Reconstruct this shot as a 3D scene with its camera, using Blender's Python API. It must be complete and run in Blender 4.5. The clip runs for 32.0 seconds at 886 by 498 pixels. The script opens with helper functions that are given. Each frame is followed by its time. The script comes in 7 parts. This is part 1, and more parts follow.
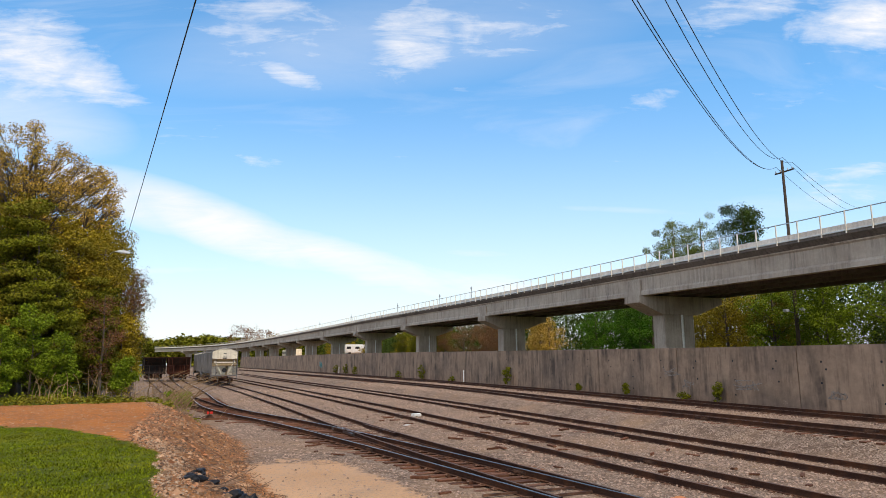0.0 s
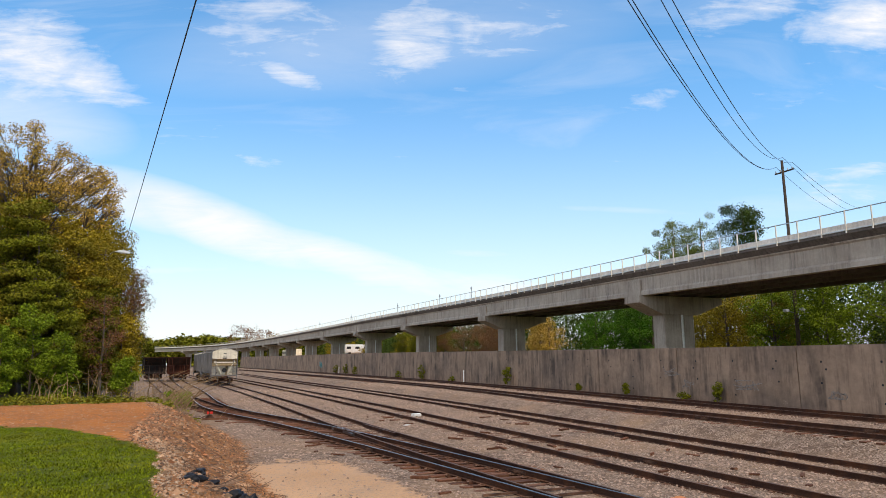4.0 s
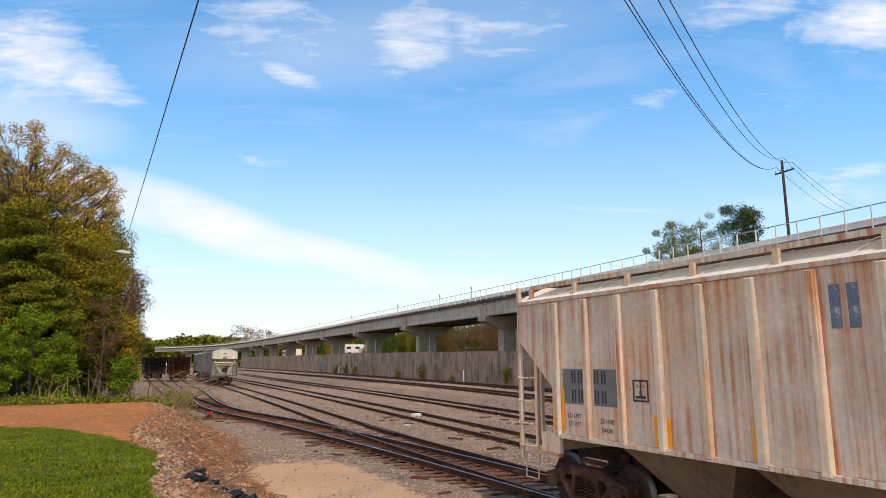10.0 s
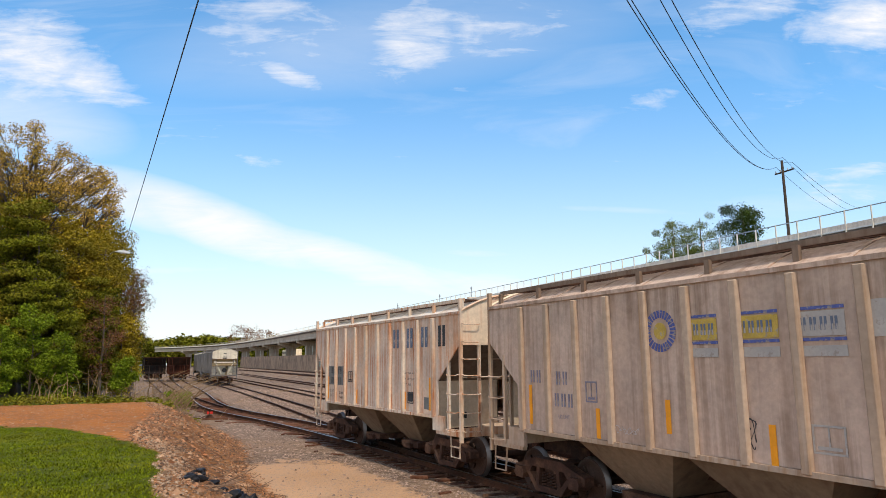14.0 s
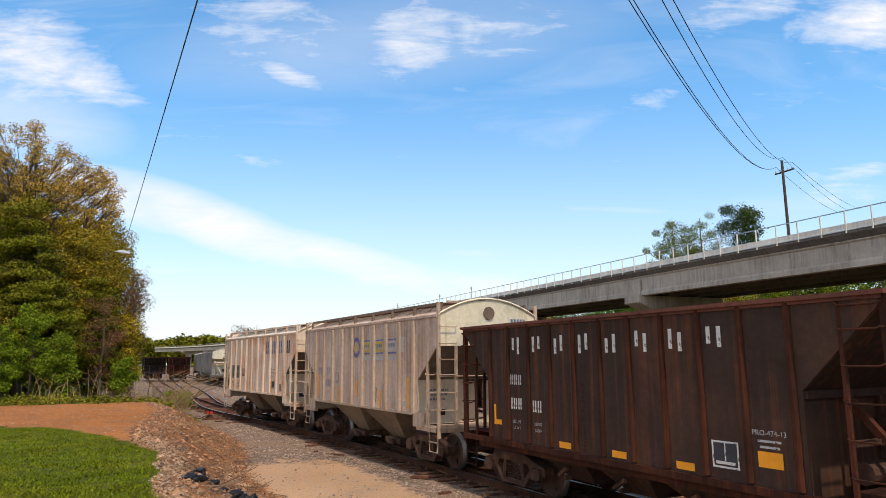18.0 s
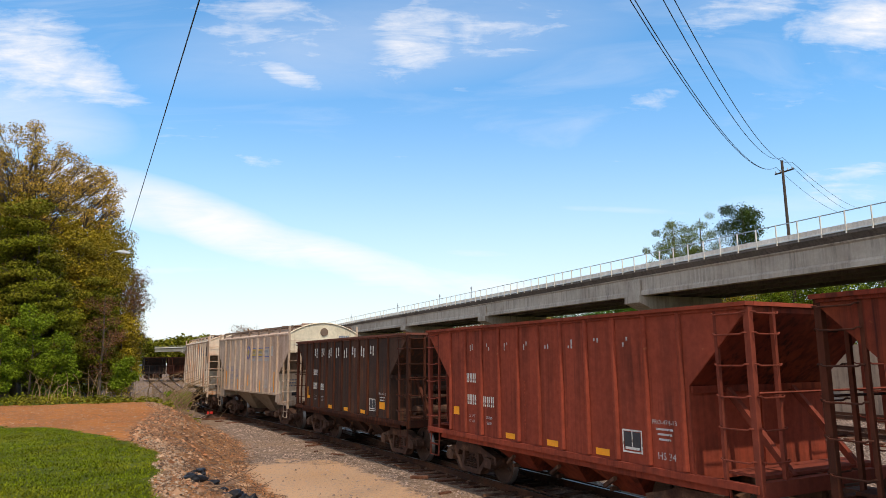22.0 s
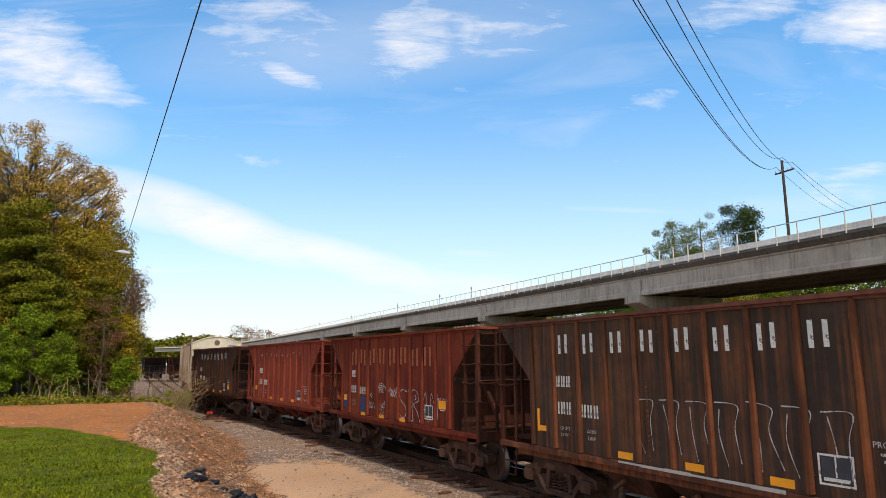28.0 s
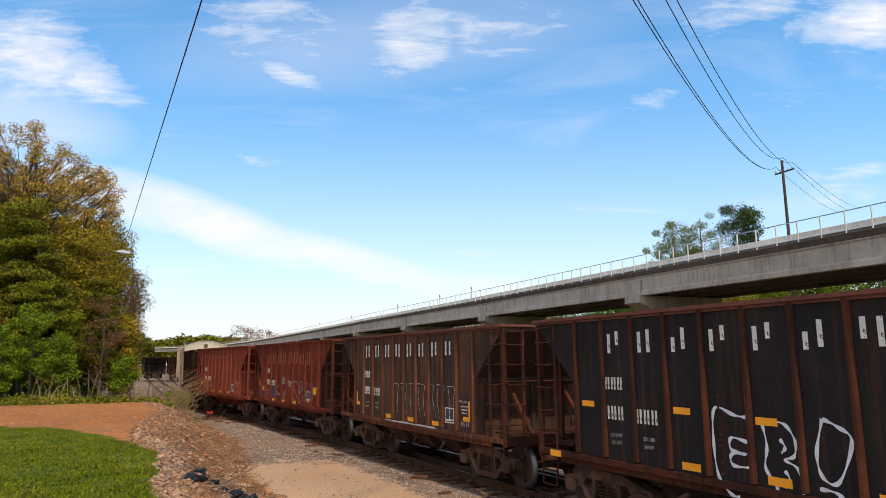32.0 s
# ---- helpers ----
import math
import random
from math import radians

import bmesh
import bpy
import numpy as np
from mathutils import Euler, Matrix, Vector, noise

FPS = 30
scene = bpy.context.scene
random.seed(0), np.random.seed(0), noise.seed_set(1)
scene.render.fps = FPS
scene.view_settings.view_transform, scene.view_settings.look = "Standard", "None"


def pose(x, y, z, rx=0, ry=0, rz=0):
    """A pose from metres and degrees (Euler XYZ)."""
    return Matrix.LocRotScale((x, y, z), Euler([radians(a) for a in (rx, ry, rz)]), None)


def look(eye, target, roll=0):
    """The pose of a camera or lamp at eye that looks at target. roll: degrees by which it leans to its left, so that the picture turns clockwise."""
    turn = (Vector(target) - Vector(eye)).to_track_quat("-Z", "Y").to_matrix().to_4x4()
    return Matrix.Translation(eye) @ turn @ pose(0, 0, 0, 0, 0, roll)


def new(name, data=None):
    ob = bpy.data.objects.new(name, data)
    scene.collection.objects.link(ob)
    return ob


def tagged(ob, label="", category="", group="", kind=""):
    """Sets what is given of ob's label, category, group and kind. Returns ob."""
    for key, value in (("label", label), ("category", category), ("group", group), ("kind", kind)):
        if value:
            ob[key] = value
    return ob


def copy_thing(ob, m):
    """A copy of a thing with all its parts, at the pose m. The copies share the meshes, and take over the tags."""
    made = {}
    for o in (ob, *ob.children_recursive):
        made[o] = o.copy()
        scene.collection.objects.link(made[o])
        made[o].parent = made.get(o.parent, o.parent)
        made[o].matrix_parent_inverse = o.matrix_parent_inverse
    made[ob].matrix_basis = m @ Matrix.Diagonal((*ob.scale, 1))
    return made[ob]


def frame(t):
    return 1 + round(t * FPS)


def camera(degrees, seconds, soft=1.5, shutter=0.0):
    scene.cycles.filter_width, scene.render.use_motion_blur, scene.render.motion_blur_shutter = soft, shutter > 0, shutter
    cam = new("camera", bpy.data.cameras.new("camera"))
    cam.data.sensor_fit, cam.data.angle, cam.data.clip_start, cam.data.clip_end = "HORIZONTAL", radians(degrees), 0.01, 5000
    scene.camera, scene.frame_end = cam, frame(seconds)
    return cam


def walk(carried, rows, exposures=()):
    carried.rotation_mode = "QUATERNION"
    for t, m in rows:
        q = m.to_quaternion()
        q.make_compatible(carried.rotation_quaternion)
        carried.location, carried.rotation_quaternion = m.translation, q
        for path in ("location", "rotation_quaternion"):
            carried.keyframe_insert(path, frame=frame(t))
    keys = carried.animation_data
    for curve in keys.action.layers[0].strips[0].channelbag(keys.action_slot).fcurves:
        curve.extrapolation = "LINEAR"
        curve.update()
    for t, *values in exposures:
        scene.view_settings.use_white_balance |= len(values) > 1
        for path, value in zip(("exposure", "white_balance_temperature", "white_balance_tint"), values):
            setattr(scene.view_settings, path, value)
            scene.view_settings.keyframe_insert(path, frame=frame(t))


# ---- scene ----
cam = camera(66.63, 32.0, soft=0.5)
EYE = Vector((0.0, 0.0, 2.764))
AIM = Vector((0.36556, 0.91646, 0.16266))
HOLD = look(EYE, EYE + AIM, -0.43)
walk(cam, [(0.0, HOLD), (32.0, HOLD)])

# ---- world: clear spring sky with thin cloud, sun high behind the viewer ----
SUN_EL, SUN_AZ = radians(61), radians(180)      # azimuth clockwise from +Y
TO_SUN = Vector((math.sin(SUN_AZ) * math.cos(SUN_EL), math.cos(SUN_AZ) * math.cos(SUN_EL), math.sin(SUN_EL)))


def make_world():
    w = bpy.data.worlds.new("sky")
    w.use_nodes = True
    scene.world = w
    nt = w.node_tree
    N, L = nt.nodes, nt.links
    N.clear()
    out = N.new("ShaderNodeOutputWorld")
    bg = N.new("ShaderNodeBackground")
    sky = N.new("ShaderNodeTexSky")
    sky.sky_type, sky.sun_disc = "NISHITA", False
    sky.sun_elevation, sky.sun_rotation = SUN_EL, SUN_AZ
    sky.air_density, sky.dust_density, sky.ozone_density = 1.0, 0.6, 2.2
    geo = N.new("ShaderNodeTexCoord")

    def math_node(op, a, b=None, clamp=False):
        n = N.new("ShaderNodeMath")
        n.operation, n.use_clamp = op, clamp
        for i, v in enumerate((a, b)):
            if v is None:
                continue
            if isinstance(v, (int, float)):
                n.inputs[i].default_value = v
            else:
                L.new(v, n.inputs[i])
        return n.outputs[0]

    def dot(vec):
        n = N.new("ShaderNodeVectorMath")
        n.operation = "DOT_PRODUCT"
        L.new(geo.outputs["Generated"], n.inputs[0])
        n.inputs[1].default_value = vec
        return n.outputs["Value"]

    # flat sky chart: east-west and up-down slopes about the open end of the yard
    fw, rt = Vector((0.3705, 0.9288, 0)), Vector((0.9288, -0.3705, 0))
    d = math_node("MAXIMUM", dot(fw), 0.05)
    u = math_node("DIVIDE", dot(rt), d)
    v = math_node("DIVIDE", dot((0, 0, 1)), d)
    uv = N.new("ShaderNodeCombineXYZ")
    L.new(u, uv.inputs[0]); L.new(v, uv.inputs[1])

    def noise_at(sx, sy, rot, detail, rough, dist=0.0):
        mp = N.new("ShaderNodeMapping")
        mp.inputs["Scale"].default_value = (sx, sy, 1)
        mp.inputs["Rotation"].default_value = (0, 0, rot)
        L.new(uv.outputs[0], mp.inputs["Vector"])
        n = N.new("ShaderNodeTexNoise")
        n.inputs["Scale"].default_value = 1.0
        n.inputs["Detail"].default_value = detail
        n.inputs["Roughness"].default_value = rough
        n.inputs["Distortion"].default_value = dist
        L.new(mp.outputs[0], n.inputs["Vector"])
        return n.outputs["Fac"]

    def blob(cu, cv, ru, rv, rot=0.0):
        c, s = math.cos(rot), math.sin(rot)
        du, dv = math_node("SUBTRACT", u, cu), math_node("SUBTRACT", v, cv)
        a = math_node("ADD", math_node("MULTIPLY", du, c / ru), math_node("MULTIPLY", dv, s / ru))
        b = math_node("ADD", math_node("MULTIPLY", du, -s / rv), math_node("MULTIPLY", dv, c / rv))
        r = math_node("ADD", math_node("MULTIPLY", a, a), math_node("MULTIPLY", b, b))
        return math_node("SUBTRACT", 1.0, math_node("MULTIPLY", r, 1.0, False), True)

    # torn cirrus fields in the chart's slopes, combed by stretched noise, and smooth veils
    def gather(fields):
        total = None
        for cu, cv, ru, rv, rot, gain in fields:
            b = math_node("MULTIPLY", blob(cu, cv, ru, rv, rot), gain)
            total = b if total is None else math_node("MAXIMUM", total, b)
        return total
    combed = noise_at(6, 30, 0.42, 10, 0.66, 0.9)
    ripple = noise_at(9, 44, 0.06, 8, 0.6, 0.7)
    puffs = noise_at(8, 13, 0.3, 9, 0.62, 0.4)
    wisps = noise_at(2.2, 9, 0.35, 6, 0.6, 1.2)
    torn = math_node("ADD", math_node("MULTIPLY", math_node("SUBTRACT", combed, 0.5), 1.7),
                     math_node("ADD", math_node("MULTIPLY", math_node("SUBTRACT", ripple, 0.5), 1.1), math_node("MULTIPLY", math_node("SUBTRACT", puffs, 0.5), 1.5)))
    cover = math_node("MULTIPLY", math_node("SUBTRACT", math_node("ADD", gather(CLOUDS), torn), 0.26), 0.85, True)
    veil = math_node("MULTIPLY", gather(VEILS), math_node("ADD", 0.1, math_node("ADD", math_node("MULTIPLY", wisps, 1.0), math_node("MULTIPLY", combed, 0.75))), True)
    cover = math_node("MULTIPLY", math_node("MAXIMUM", cover, veil), 0.96, True)
    thin = math_node("MULTIPLY", math_node("SUBTRACT", wisps, 0.47), 0.7, True)
    haze = math_node("SUBTRACT", 1.0, math_node("MULTIPLY", math_node("MAXIMUM", v, 0.0), 2.1), True)
    haze = math_node("MULTIPLY", math_node("MULTIPLY", haze, haze), 1.0)
    # away from the open end an unseen bright broken cloud layer whitens the light
    n3 = N.new("ShaderNodeTexNoise")
    n3.inputs["Scale"].default_value, n3.inputs["Detail"].default_value = 2.2, 7
    L.new(geo.outputs["Generated"], n3.inputs["Vector"])
    back = math_node("SUBTRACT", 0.62, math_node("MULTIPLY", dot(fw), 1.5), True)
    layer = math_node("MULTIPLY", back, math_node("MULTIPLY", math_node("SUBTRACT", n3.outputs["Fac"], 0.22), 2.6, True))
    fac = math_node("MAXIMUM", math_node("MAXIMUM", cover, layer), math_node("MAXIMUM", haze, thin))
    tint = N.new("ShaderNodeMixRGB")
    tint.blend_type = "MULTIPLY"
    tint.inputs[0].default_value = 1.0
    L.new(sky.outputs[0], tint.inputs[1])
    tint.inputs[2].default_value = SKY_TINT
    mix = N.new("ShaderNodeMixRGB")
    L.new(fac, mix.inputs[0])
    # the air dims a little towards the horizon, below the bright cloud
    low = N.new("ShaderNodeMapRange")
    for key, value in (("From Min", 0.02), ("From Max", 0.42), ("To Min", 0.85), ("To Max", 1.0)):
        low.inputs[key].default_value = value
    L.new(v, low.inputs["Value"])
    dim = N.new("ShaderNodeMixRGB")
    dim.blend_type = "MULTIPLY"
    dim.inputs[0].default_value = 1.0
    grey = N.new("ShaderNodeCombineColor")
    for i in range(3):
        L.new(low.outputs[0], grey.inputs[i])
    L.new(tint.outputs[0], dim.inputs[1])
    L.new(grey.outputs[0], dim.inputs[2])
    L.new(dim.outputs[0], mix.inputs[1])
    mix.inputs[2].default_value = CLOUD
    L.new(mix.outputs[0], bg.inputs[0])
    bg.inputs[1].default_value = SKY_STRENGTH
    L.new(bg.outputs[0], out.inputs[0])


SKY_STRENGTH, SKY_TINT, CLOUD = 0.13, (0.83, 1.32, 1.47, 1), (6.3, 6.15, 6.15, 1)
CLOUDS = (
    (-0.655, 0.48, 0.17, 0.10, -0.45, 1.0),
    (-0.56, 0.435, 0.12, 0.05, -0.35, 0.95),
    (-0.72, 0.41, 0.12, 0.04, -0.2, 0.5),
    (-0.27, 0.52, 0.14, 0.08, -0.1, 0.72),
    (-0.24, 0.445, 0.07, 0.022, -0.42, 0.75),
    (-0.045, 0.50, 0.105, 0.085, 0.5, 0.85),
    (0.08, 0.525, 0.14, 0.06, 0.1, 0.65),
    (0.68, 0.535, 0.16, 0.07, 0.15, 1.0),
    (0.48, 0.55, 0.14, 0.05, 0.2, 0.75),
    (0.32, 0.395, 0.07, 0.022, 0.35, 0.35),
    (0.60, 0.42, 0.06, 0.02, 0.1, 0.4),
    (0.645, 0.27, 0.13, 0.04, 0.12, 0.7),
    (0.62, 0.235, 0.12, 0.025, 0.05, 0.55),
    (-0.28, 0.303, 0.06, 0.016, -0.08, 0.7),
)
VEILS = (
    (-0.50, 0.25, 0.20, 0.045, -0.40, 0.85),
    (-0.33, 0.20, 0.30, 0.052, -0.36, 1.0),
    (-0.14, 0.145, 0.30, 0.045, -0.28, 0.95),
    (0.02, 0.105, 0.40, 0.05, -0.10, 0.8),
    (-0.42, 0.135, 0.25, 0.015, 0.02, 0.6),
    (0.06, 0.157, 0.14, 0.014, -0.04, 0.55),
    (0.28, 0.222, 0.17, 0.010, -0.05, 0.45),
    (-0.66, 0.37, 0.22, 0.08, -0.2, 0.5),
    (-0.10, 0.50, 0.45, 0.10, 0.1, 0.22),
    (0.52, 0.22, 0.35, 0.07, 0.1, 0.35),
)
make_world()
sun = new("sun", bpy.data.lights.new("sun", "SUN"))
sun.data.energy, sun.data.angle, sun.data.color = 2.6, radians(0.7), (1.0, 0.845, 0.66)
sun.matrix_world = look(TO_SUN * 50, (0, 0, 0))
scene.view_settings.exposure = 0.36

# ---- materials ----
def material(name, base, rough=0.8, metal=0.0, scale=4.0, vary=0.25, second=None, second_scale=0.6, second_amount=0.5,
             bump=0.2, bump_scale=40.0, streak=None, streak_amount=0.0, streak_scale=5.0, streak_lo=0.46, stretch=(1, 1, 1), random_tone=0.0, spec=0.3,
             island=0.0, third=None, third_scale=2.0, third_cut=0.6):
    """Two scales of variation, an optional second colour in patches, optional upright streaks, and fine relief."""
    m = bpy.data.materials.new(name)
    m.use_nodes = True
    nt = m.node_tree
    N, L = nt.nodes, nt.links
    b = N["Principled BSDF"]
    b.inputs["Roughness"].default_value = rough
    b.inputs["Metallic"].default_value = metal
    b.inputs["Specular IOR Level"].default_value = spec
    co = N.new("ShaderNodeTexCoord")
    mp = N.new("ShaderNodeMapping")
    mp.inputs["Scale"].default_value = stretch
    L.new(co.outputs["Object"], mp.inputs["Vector"])
    vec = mp.outputs[0]
    if random_tone:
        info = N.new("ShaderNodeObjectInfo")
        shift = N.new("ShaderNodeVectorMath")
        shift.operation = "ADD"
        mul = N.new("ShaderNodeMath")
        mul.operation = "MULTIPLY"
        mul.inputs[1].default_value = 57.0
        L.new(info.outputs["Random"], mul.inputs[0])
        L.new(vec, shift.inputs[0])
        L.new(mul.outputs[0], shift.inputs[1])
        vec = shift.outputs[0]

    def noise_tex(s, detail=6, r=0.6, v=None):
        n = N.new("ShaderNodeTexNoise")
        n.inputs["Scale"].default_value = s
        n.inputs["Detail"].default_value = detail
        n.inputs["Roughness"].default_value = r
        L.new(v or vec, n.inputs["Vector"])
        return n.outputs["Fac"]

    def ramp(x, lo, hi):
        n = N.new("ShaderNodeMapRange")
        n.inputs["From Min"].default_value, n.inputs["From Max"].default_value = lo, hi
        L.new(x, n.inputs["Value"])
        return n.outputs[0]

    def mix(f, a, c, kind="MIX"):
        n = N.new("ShaderNodeMixRGB")
        n.blend_type = kind
        if isinstance(f, float):
            n.inputs[0].default_value = f
        else:
            L.new(f, n.inputs[0])
        for i, q in ((1, a), (2, c)):
            if isinstance(q, tuple):
                n.inputs[i].default_value = (*q, 1) if len(q) == 3 else q
            else:
                L.new(q, n.inputs[i])
        return n.outputs[0]

    def grey(x, lo, hi):
        n = N.new("ShaderNodeMapRange")
        n.inputs["To Min"].default_value, n.inputs["To Max"].default_value = lo, hi
        n.inputs["From Min"].default_value, n.inputs["From Max"].default_value = 0.3, 0.7
        L.new(x, n.inputs["Value"])
        return n.outputs[0]

    col = base
    if second:
        f = ramp(noise_tex(second_scale), 0.62 - 0.3 * second_amount, 0.78 - 0.3 * second_amount)
        col = mix(f, col, second)
    if third:
        f = ramp(noise_tex(third_scale, 8, 0.7), third_cut, third_cut + 0.06)
        col = mix(f, col, third)
    if streak:
        mp2 = N.new("ShaderNodeMapping")
        mp2.inputs["Scale"].default_value = (streak_scale, streak_scale, 0.2)
        L.new(vec, mp2.inputs["Vector"])
        a = noise_tex(1.0, 7, 0.65, mp2.outputs[0])
        mask = noise_tex(0.7, 3)
        mm = N.new("ShaderNodeMath")
        mm.operation = "MULTIPLY"
        L.new(ramp(a, streak_lo, streak_lo + 0.16), mm.inputs[0])
        L.new(ramp(mask, 0.3, 0.62), mm.inputs[1])
        m3 = N.new("ShaderNodeMath")
        m3.operation = "MULTIPLY"
        L.new(mm.outputs[0], m3.inputs[0])
        m3.inputs[1].default_value = streak_amount
        col = mix(m3.outputs[0], col, streak)
    tone = grey(noise_tex(scale), 1 - vary, 1 + vary)
    fine = grey(noise_tex(scale * 9, 4), 1 - vary * 0.6, 1 + vary * 0.6)
    tm = N.new("ShaderNodeMath")
    tm.operation = "MULTIPLY"
    L.new(tone, tm.inputs[0])
    L.new(fine, tm.inputs[1])
    last = tm.outputs[0]
    for amount, kind in ((random_tone, "Object"), (island, "Island")):
        if not amount:
            continue
        src = N.new("ShaderNodeObjectInfo" if kind == "Object" else "ShaderNodeNewGeometry")
        rn = N.new("ShaderNodeMapRange")
        rn.inputs["To Min"].default_value, rn.inputs["To Max"].default_value = 1 - amount, 1 + amount
        L.new(src.outputs["Random" if kind == "Object" else "Random Per Island"], rn.inputs["Value"])
        t2 = N.new("ShaderNodeMath")
        t2.operation = "MULTIPLY"
        L.new(last, t2.inputs[0])
        L.new(rn.outputs[0], t2.inputs[1])
        last = t2.outputs[0]
    cmb = N.new("ShaderNodeCombineColor")
    for i in range(3):
        L.new(last, cmb.inputs[i])
    col = mix(1.0, col, cmb.outputs[0], "MULTIPLY")
    L.new(col, b.inputs["Base Color"])
    if bump:
        bp = N.new("ShaderNodeBump")
        bp.inputs["Strength"].default_value = bump
        bp.inputs["Distance"].default_value = 0.03
        L.new(noise_tex(bump_scale, 5), bp.inputs["Height"])
        L.new(bp.outputs[0], b.inputs["Normal"])
    rr = N.new("ShaderNodeMapRange")
    rr.inputs["To Min"].default_value, rr.inputs["To Max"].default_value = max(0.05, rough - 0.12), min(1, rough + 0.12)
    L.new(noise_tex(scale * 2), rr.inputs["Value"])
    L.new(rr.outputs[0], b.inputs["Roughness"])
    return m


M = {}
M["stone"] = material("stone", (0.2554, 0.1798, 0.1391), 0.9, scale=3, vary=0.2, bump=0.3, bump_scale=30, island=0.5)
M["tie"] = material("tie", (0.088, 0.034, 0.0171), 0.95, scale=3, vary=0.35, second=(0.1375, 0.066, 0.038), second_scale=2.0, bump=0.5, bump_scale=25, random_tone=0.35, island=0.3, stretch=(0.66, 4, 3.8))
M["rail_side"] = material("rail_side", (0.065, 0.029, 0.017), 0.85, 0.2, scale=3, vary=0.3, second=(0.11, 0.045, 0.021), second_scale=0.8, bump=0.2)
M["rail_top"] = material("rail_top", (0.17, 0.165, 0.165), 0.34, 0.9, scale=2, vary=0.15, second=(0.18, 0.13, 0.11), second_scale=0.4, second_amount=0.35, bump=0.02, spec=0.5)
M["rail_dull"] = material("rail_dull", (0.12, 0.065, 0.04), 0.6, 0.5, scale=2, vary=0.25, bump=0.05)
M["concrete"] = material("concrete", (0.47, 0.395, 0.325), 0.92, scale=0.6, vary=0.12, second=(0.38, 0.31, 0.25), second_scale=0.25, streak=(0.13, 0.11, 0.10), streak_amount=0.55, bump=0.15, bump_scale=30)
M["wall"] = material("wall", (0.3551, 0.2425, 0.1662), 0.95, scale=0.45, vary=0.2, second=(0.2332, 0.1633, 0.1187), second_scale=0.25, streak=(0.0795, 0.0594, 0.0475), streak_amount=0.85, streak_scale=1.7, streak_lo=0.45, bump=0.2, bump_scale=12, third=(0.3922, 0.2871, 0.2137), third_scale=1.1, third_cut=0.66)
# Stained concrete, its base darkened as well to paint the shade under the deck.
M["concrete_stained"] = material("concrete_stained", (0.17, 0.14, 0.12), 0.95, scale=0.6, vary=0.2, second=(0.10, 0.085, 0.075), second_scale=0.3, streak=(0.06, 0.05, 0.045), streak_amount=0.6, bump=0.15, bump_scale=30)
# The same concrete darker still, as painted soffit shade.
M["soffit_shaded"] = material("soffit_shaded", (0.085, 0.072, 0.062), 0.95, scale=0.6, vary=0.25, second=(0.055, 0.047, 0.042), second_scale=0.3, bump=0.15, bump_scale=30)
M["steel_white"] = material("steel_white", (0.72, 0.72, 0.70), 0.55, 0.2, scale=3, vary=0.1, bump=0.02)
M["red_soil"] = material("red_soil", (0.40, 0.165, 0.065), 0.97, scale=1.3, vary=0.2, second=(0.33, 0.20, 0.12), second_scale=0.5, bump=0.6, bump_scale=12, third=(0.45, 0.36, 0.26), third_scale=9.0, third_cut=0.64)
M["leaf_green"] = material("leaf_green", (0.1196, 0.1261, 0.0072), 0.7, scale=0.5, vary=0.4, second=(0.156, 0.1365, 0.0144), second_scale=0.3, bump=0, island=0.5, spec=0.06)
M["leaf_bright"] = material("leaf_bright", (0.138, 0.1898, 0.0099), 0.65, scale=0.5, vary=0.3, bump=0, island=0.45, spec=0.06)
M["leaf_olive"] = material("leaf_olive", (0.3, 0.2196, 0.0154), 0.75, scale=0.5, vary=0.35, second=(0.108, 0.1, 0.0143), second_scale=0.25, bump=0, island=0.5, spec=0.06)
M["leaf_gold"] = material("leaf_gold", (0.46, 0.29, 0.05), 0.75, scale=0.5, vary=0.3, second=(0.27, 0.19, 0.035), second_scale=0.3, bump=0, island=0.5, spec=0.06)
M["leaf_rust"] = material("leaf_rust", (0.19, 0.095, 0.042), 0.75, scale=0.5, vary=0.3, bump=0, island=0.5, spec=0.06)
M["leaf_vivid"] = material("leaf_vivid", (0.075, 0.175, 0.012), 0.65, scale=0.5, vary=0.3, second=(0.06, 0.12, 0.012), second_scale=0.4, bump=0, island=0.4, spec=0.06)
M["leaf_pale"] = material("leaf_pale", (0.16, 0.19, 0.045), 0.7, scale=0.5, vary=0.3, second=(0.10, 0.13, 0.02), second_scale=0.4, bump=0, island=0.4, spec=0.06)
M["leaf_dark"] = material("leaf_dark", (0.046, 0.072, 0.012), 0.7, scale=0.5, vary=0.3, bump=0, island=0.5, spec=0.06)
M["bark"] = material("bark", (0.11, 0.085, 0.065), 0.95, scale=3, vary=0.3, bump=0.5, bump_scale=14)
M["parapet_pale"] = material("parapet_pale", (0.84, 0.76, 0.67), 0.9, scale=0.8, vary=0.2, second=(0.70, 0.61, 0.53), second_scale=0.3, streak=(0.40, 0.33, 0.28), streak_amount=0.4, bump=0.05)
M["post_cream"] = material("post_cream", (0.74, 0.68, 0.58), 0.6, scale=3, vary=0.12, bump=0.02)
M["wood_pole"] = material("wood_pole", (0.075, 0.055, 0.042), 0.95, scale=3, vary=0.3, bump=0.3, stretch=(1, 1, 0.15))
M["black"] = material("black", (0.02, 0.02, 0.022), 0.6, scale=4, vary=0.3, bump=0.1)
M["grey_metal"] = material("grey_metal", (0.35, 0.36, 0.37), 0.5, 0.6, scale=4, vary=0.15, bump=0.05)
M["red_paint"] = material("red_paint", (0.55, 0.03, 0.02), 0.5, scale=4, vary=0.2, bump=0.05)


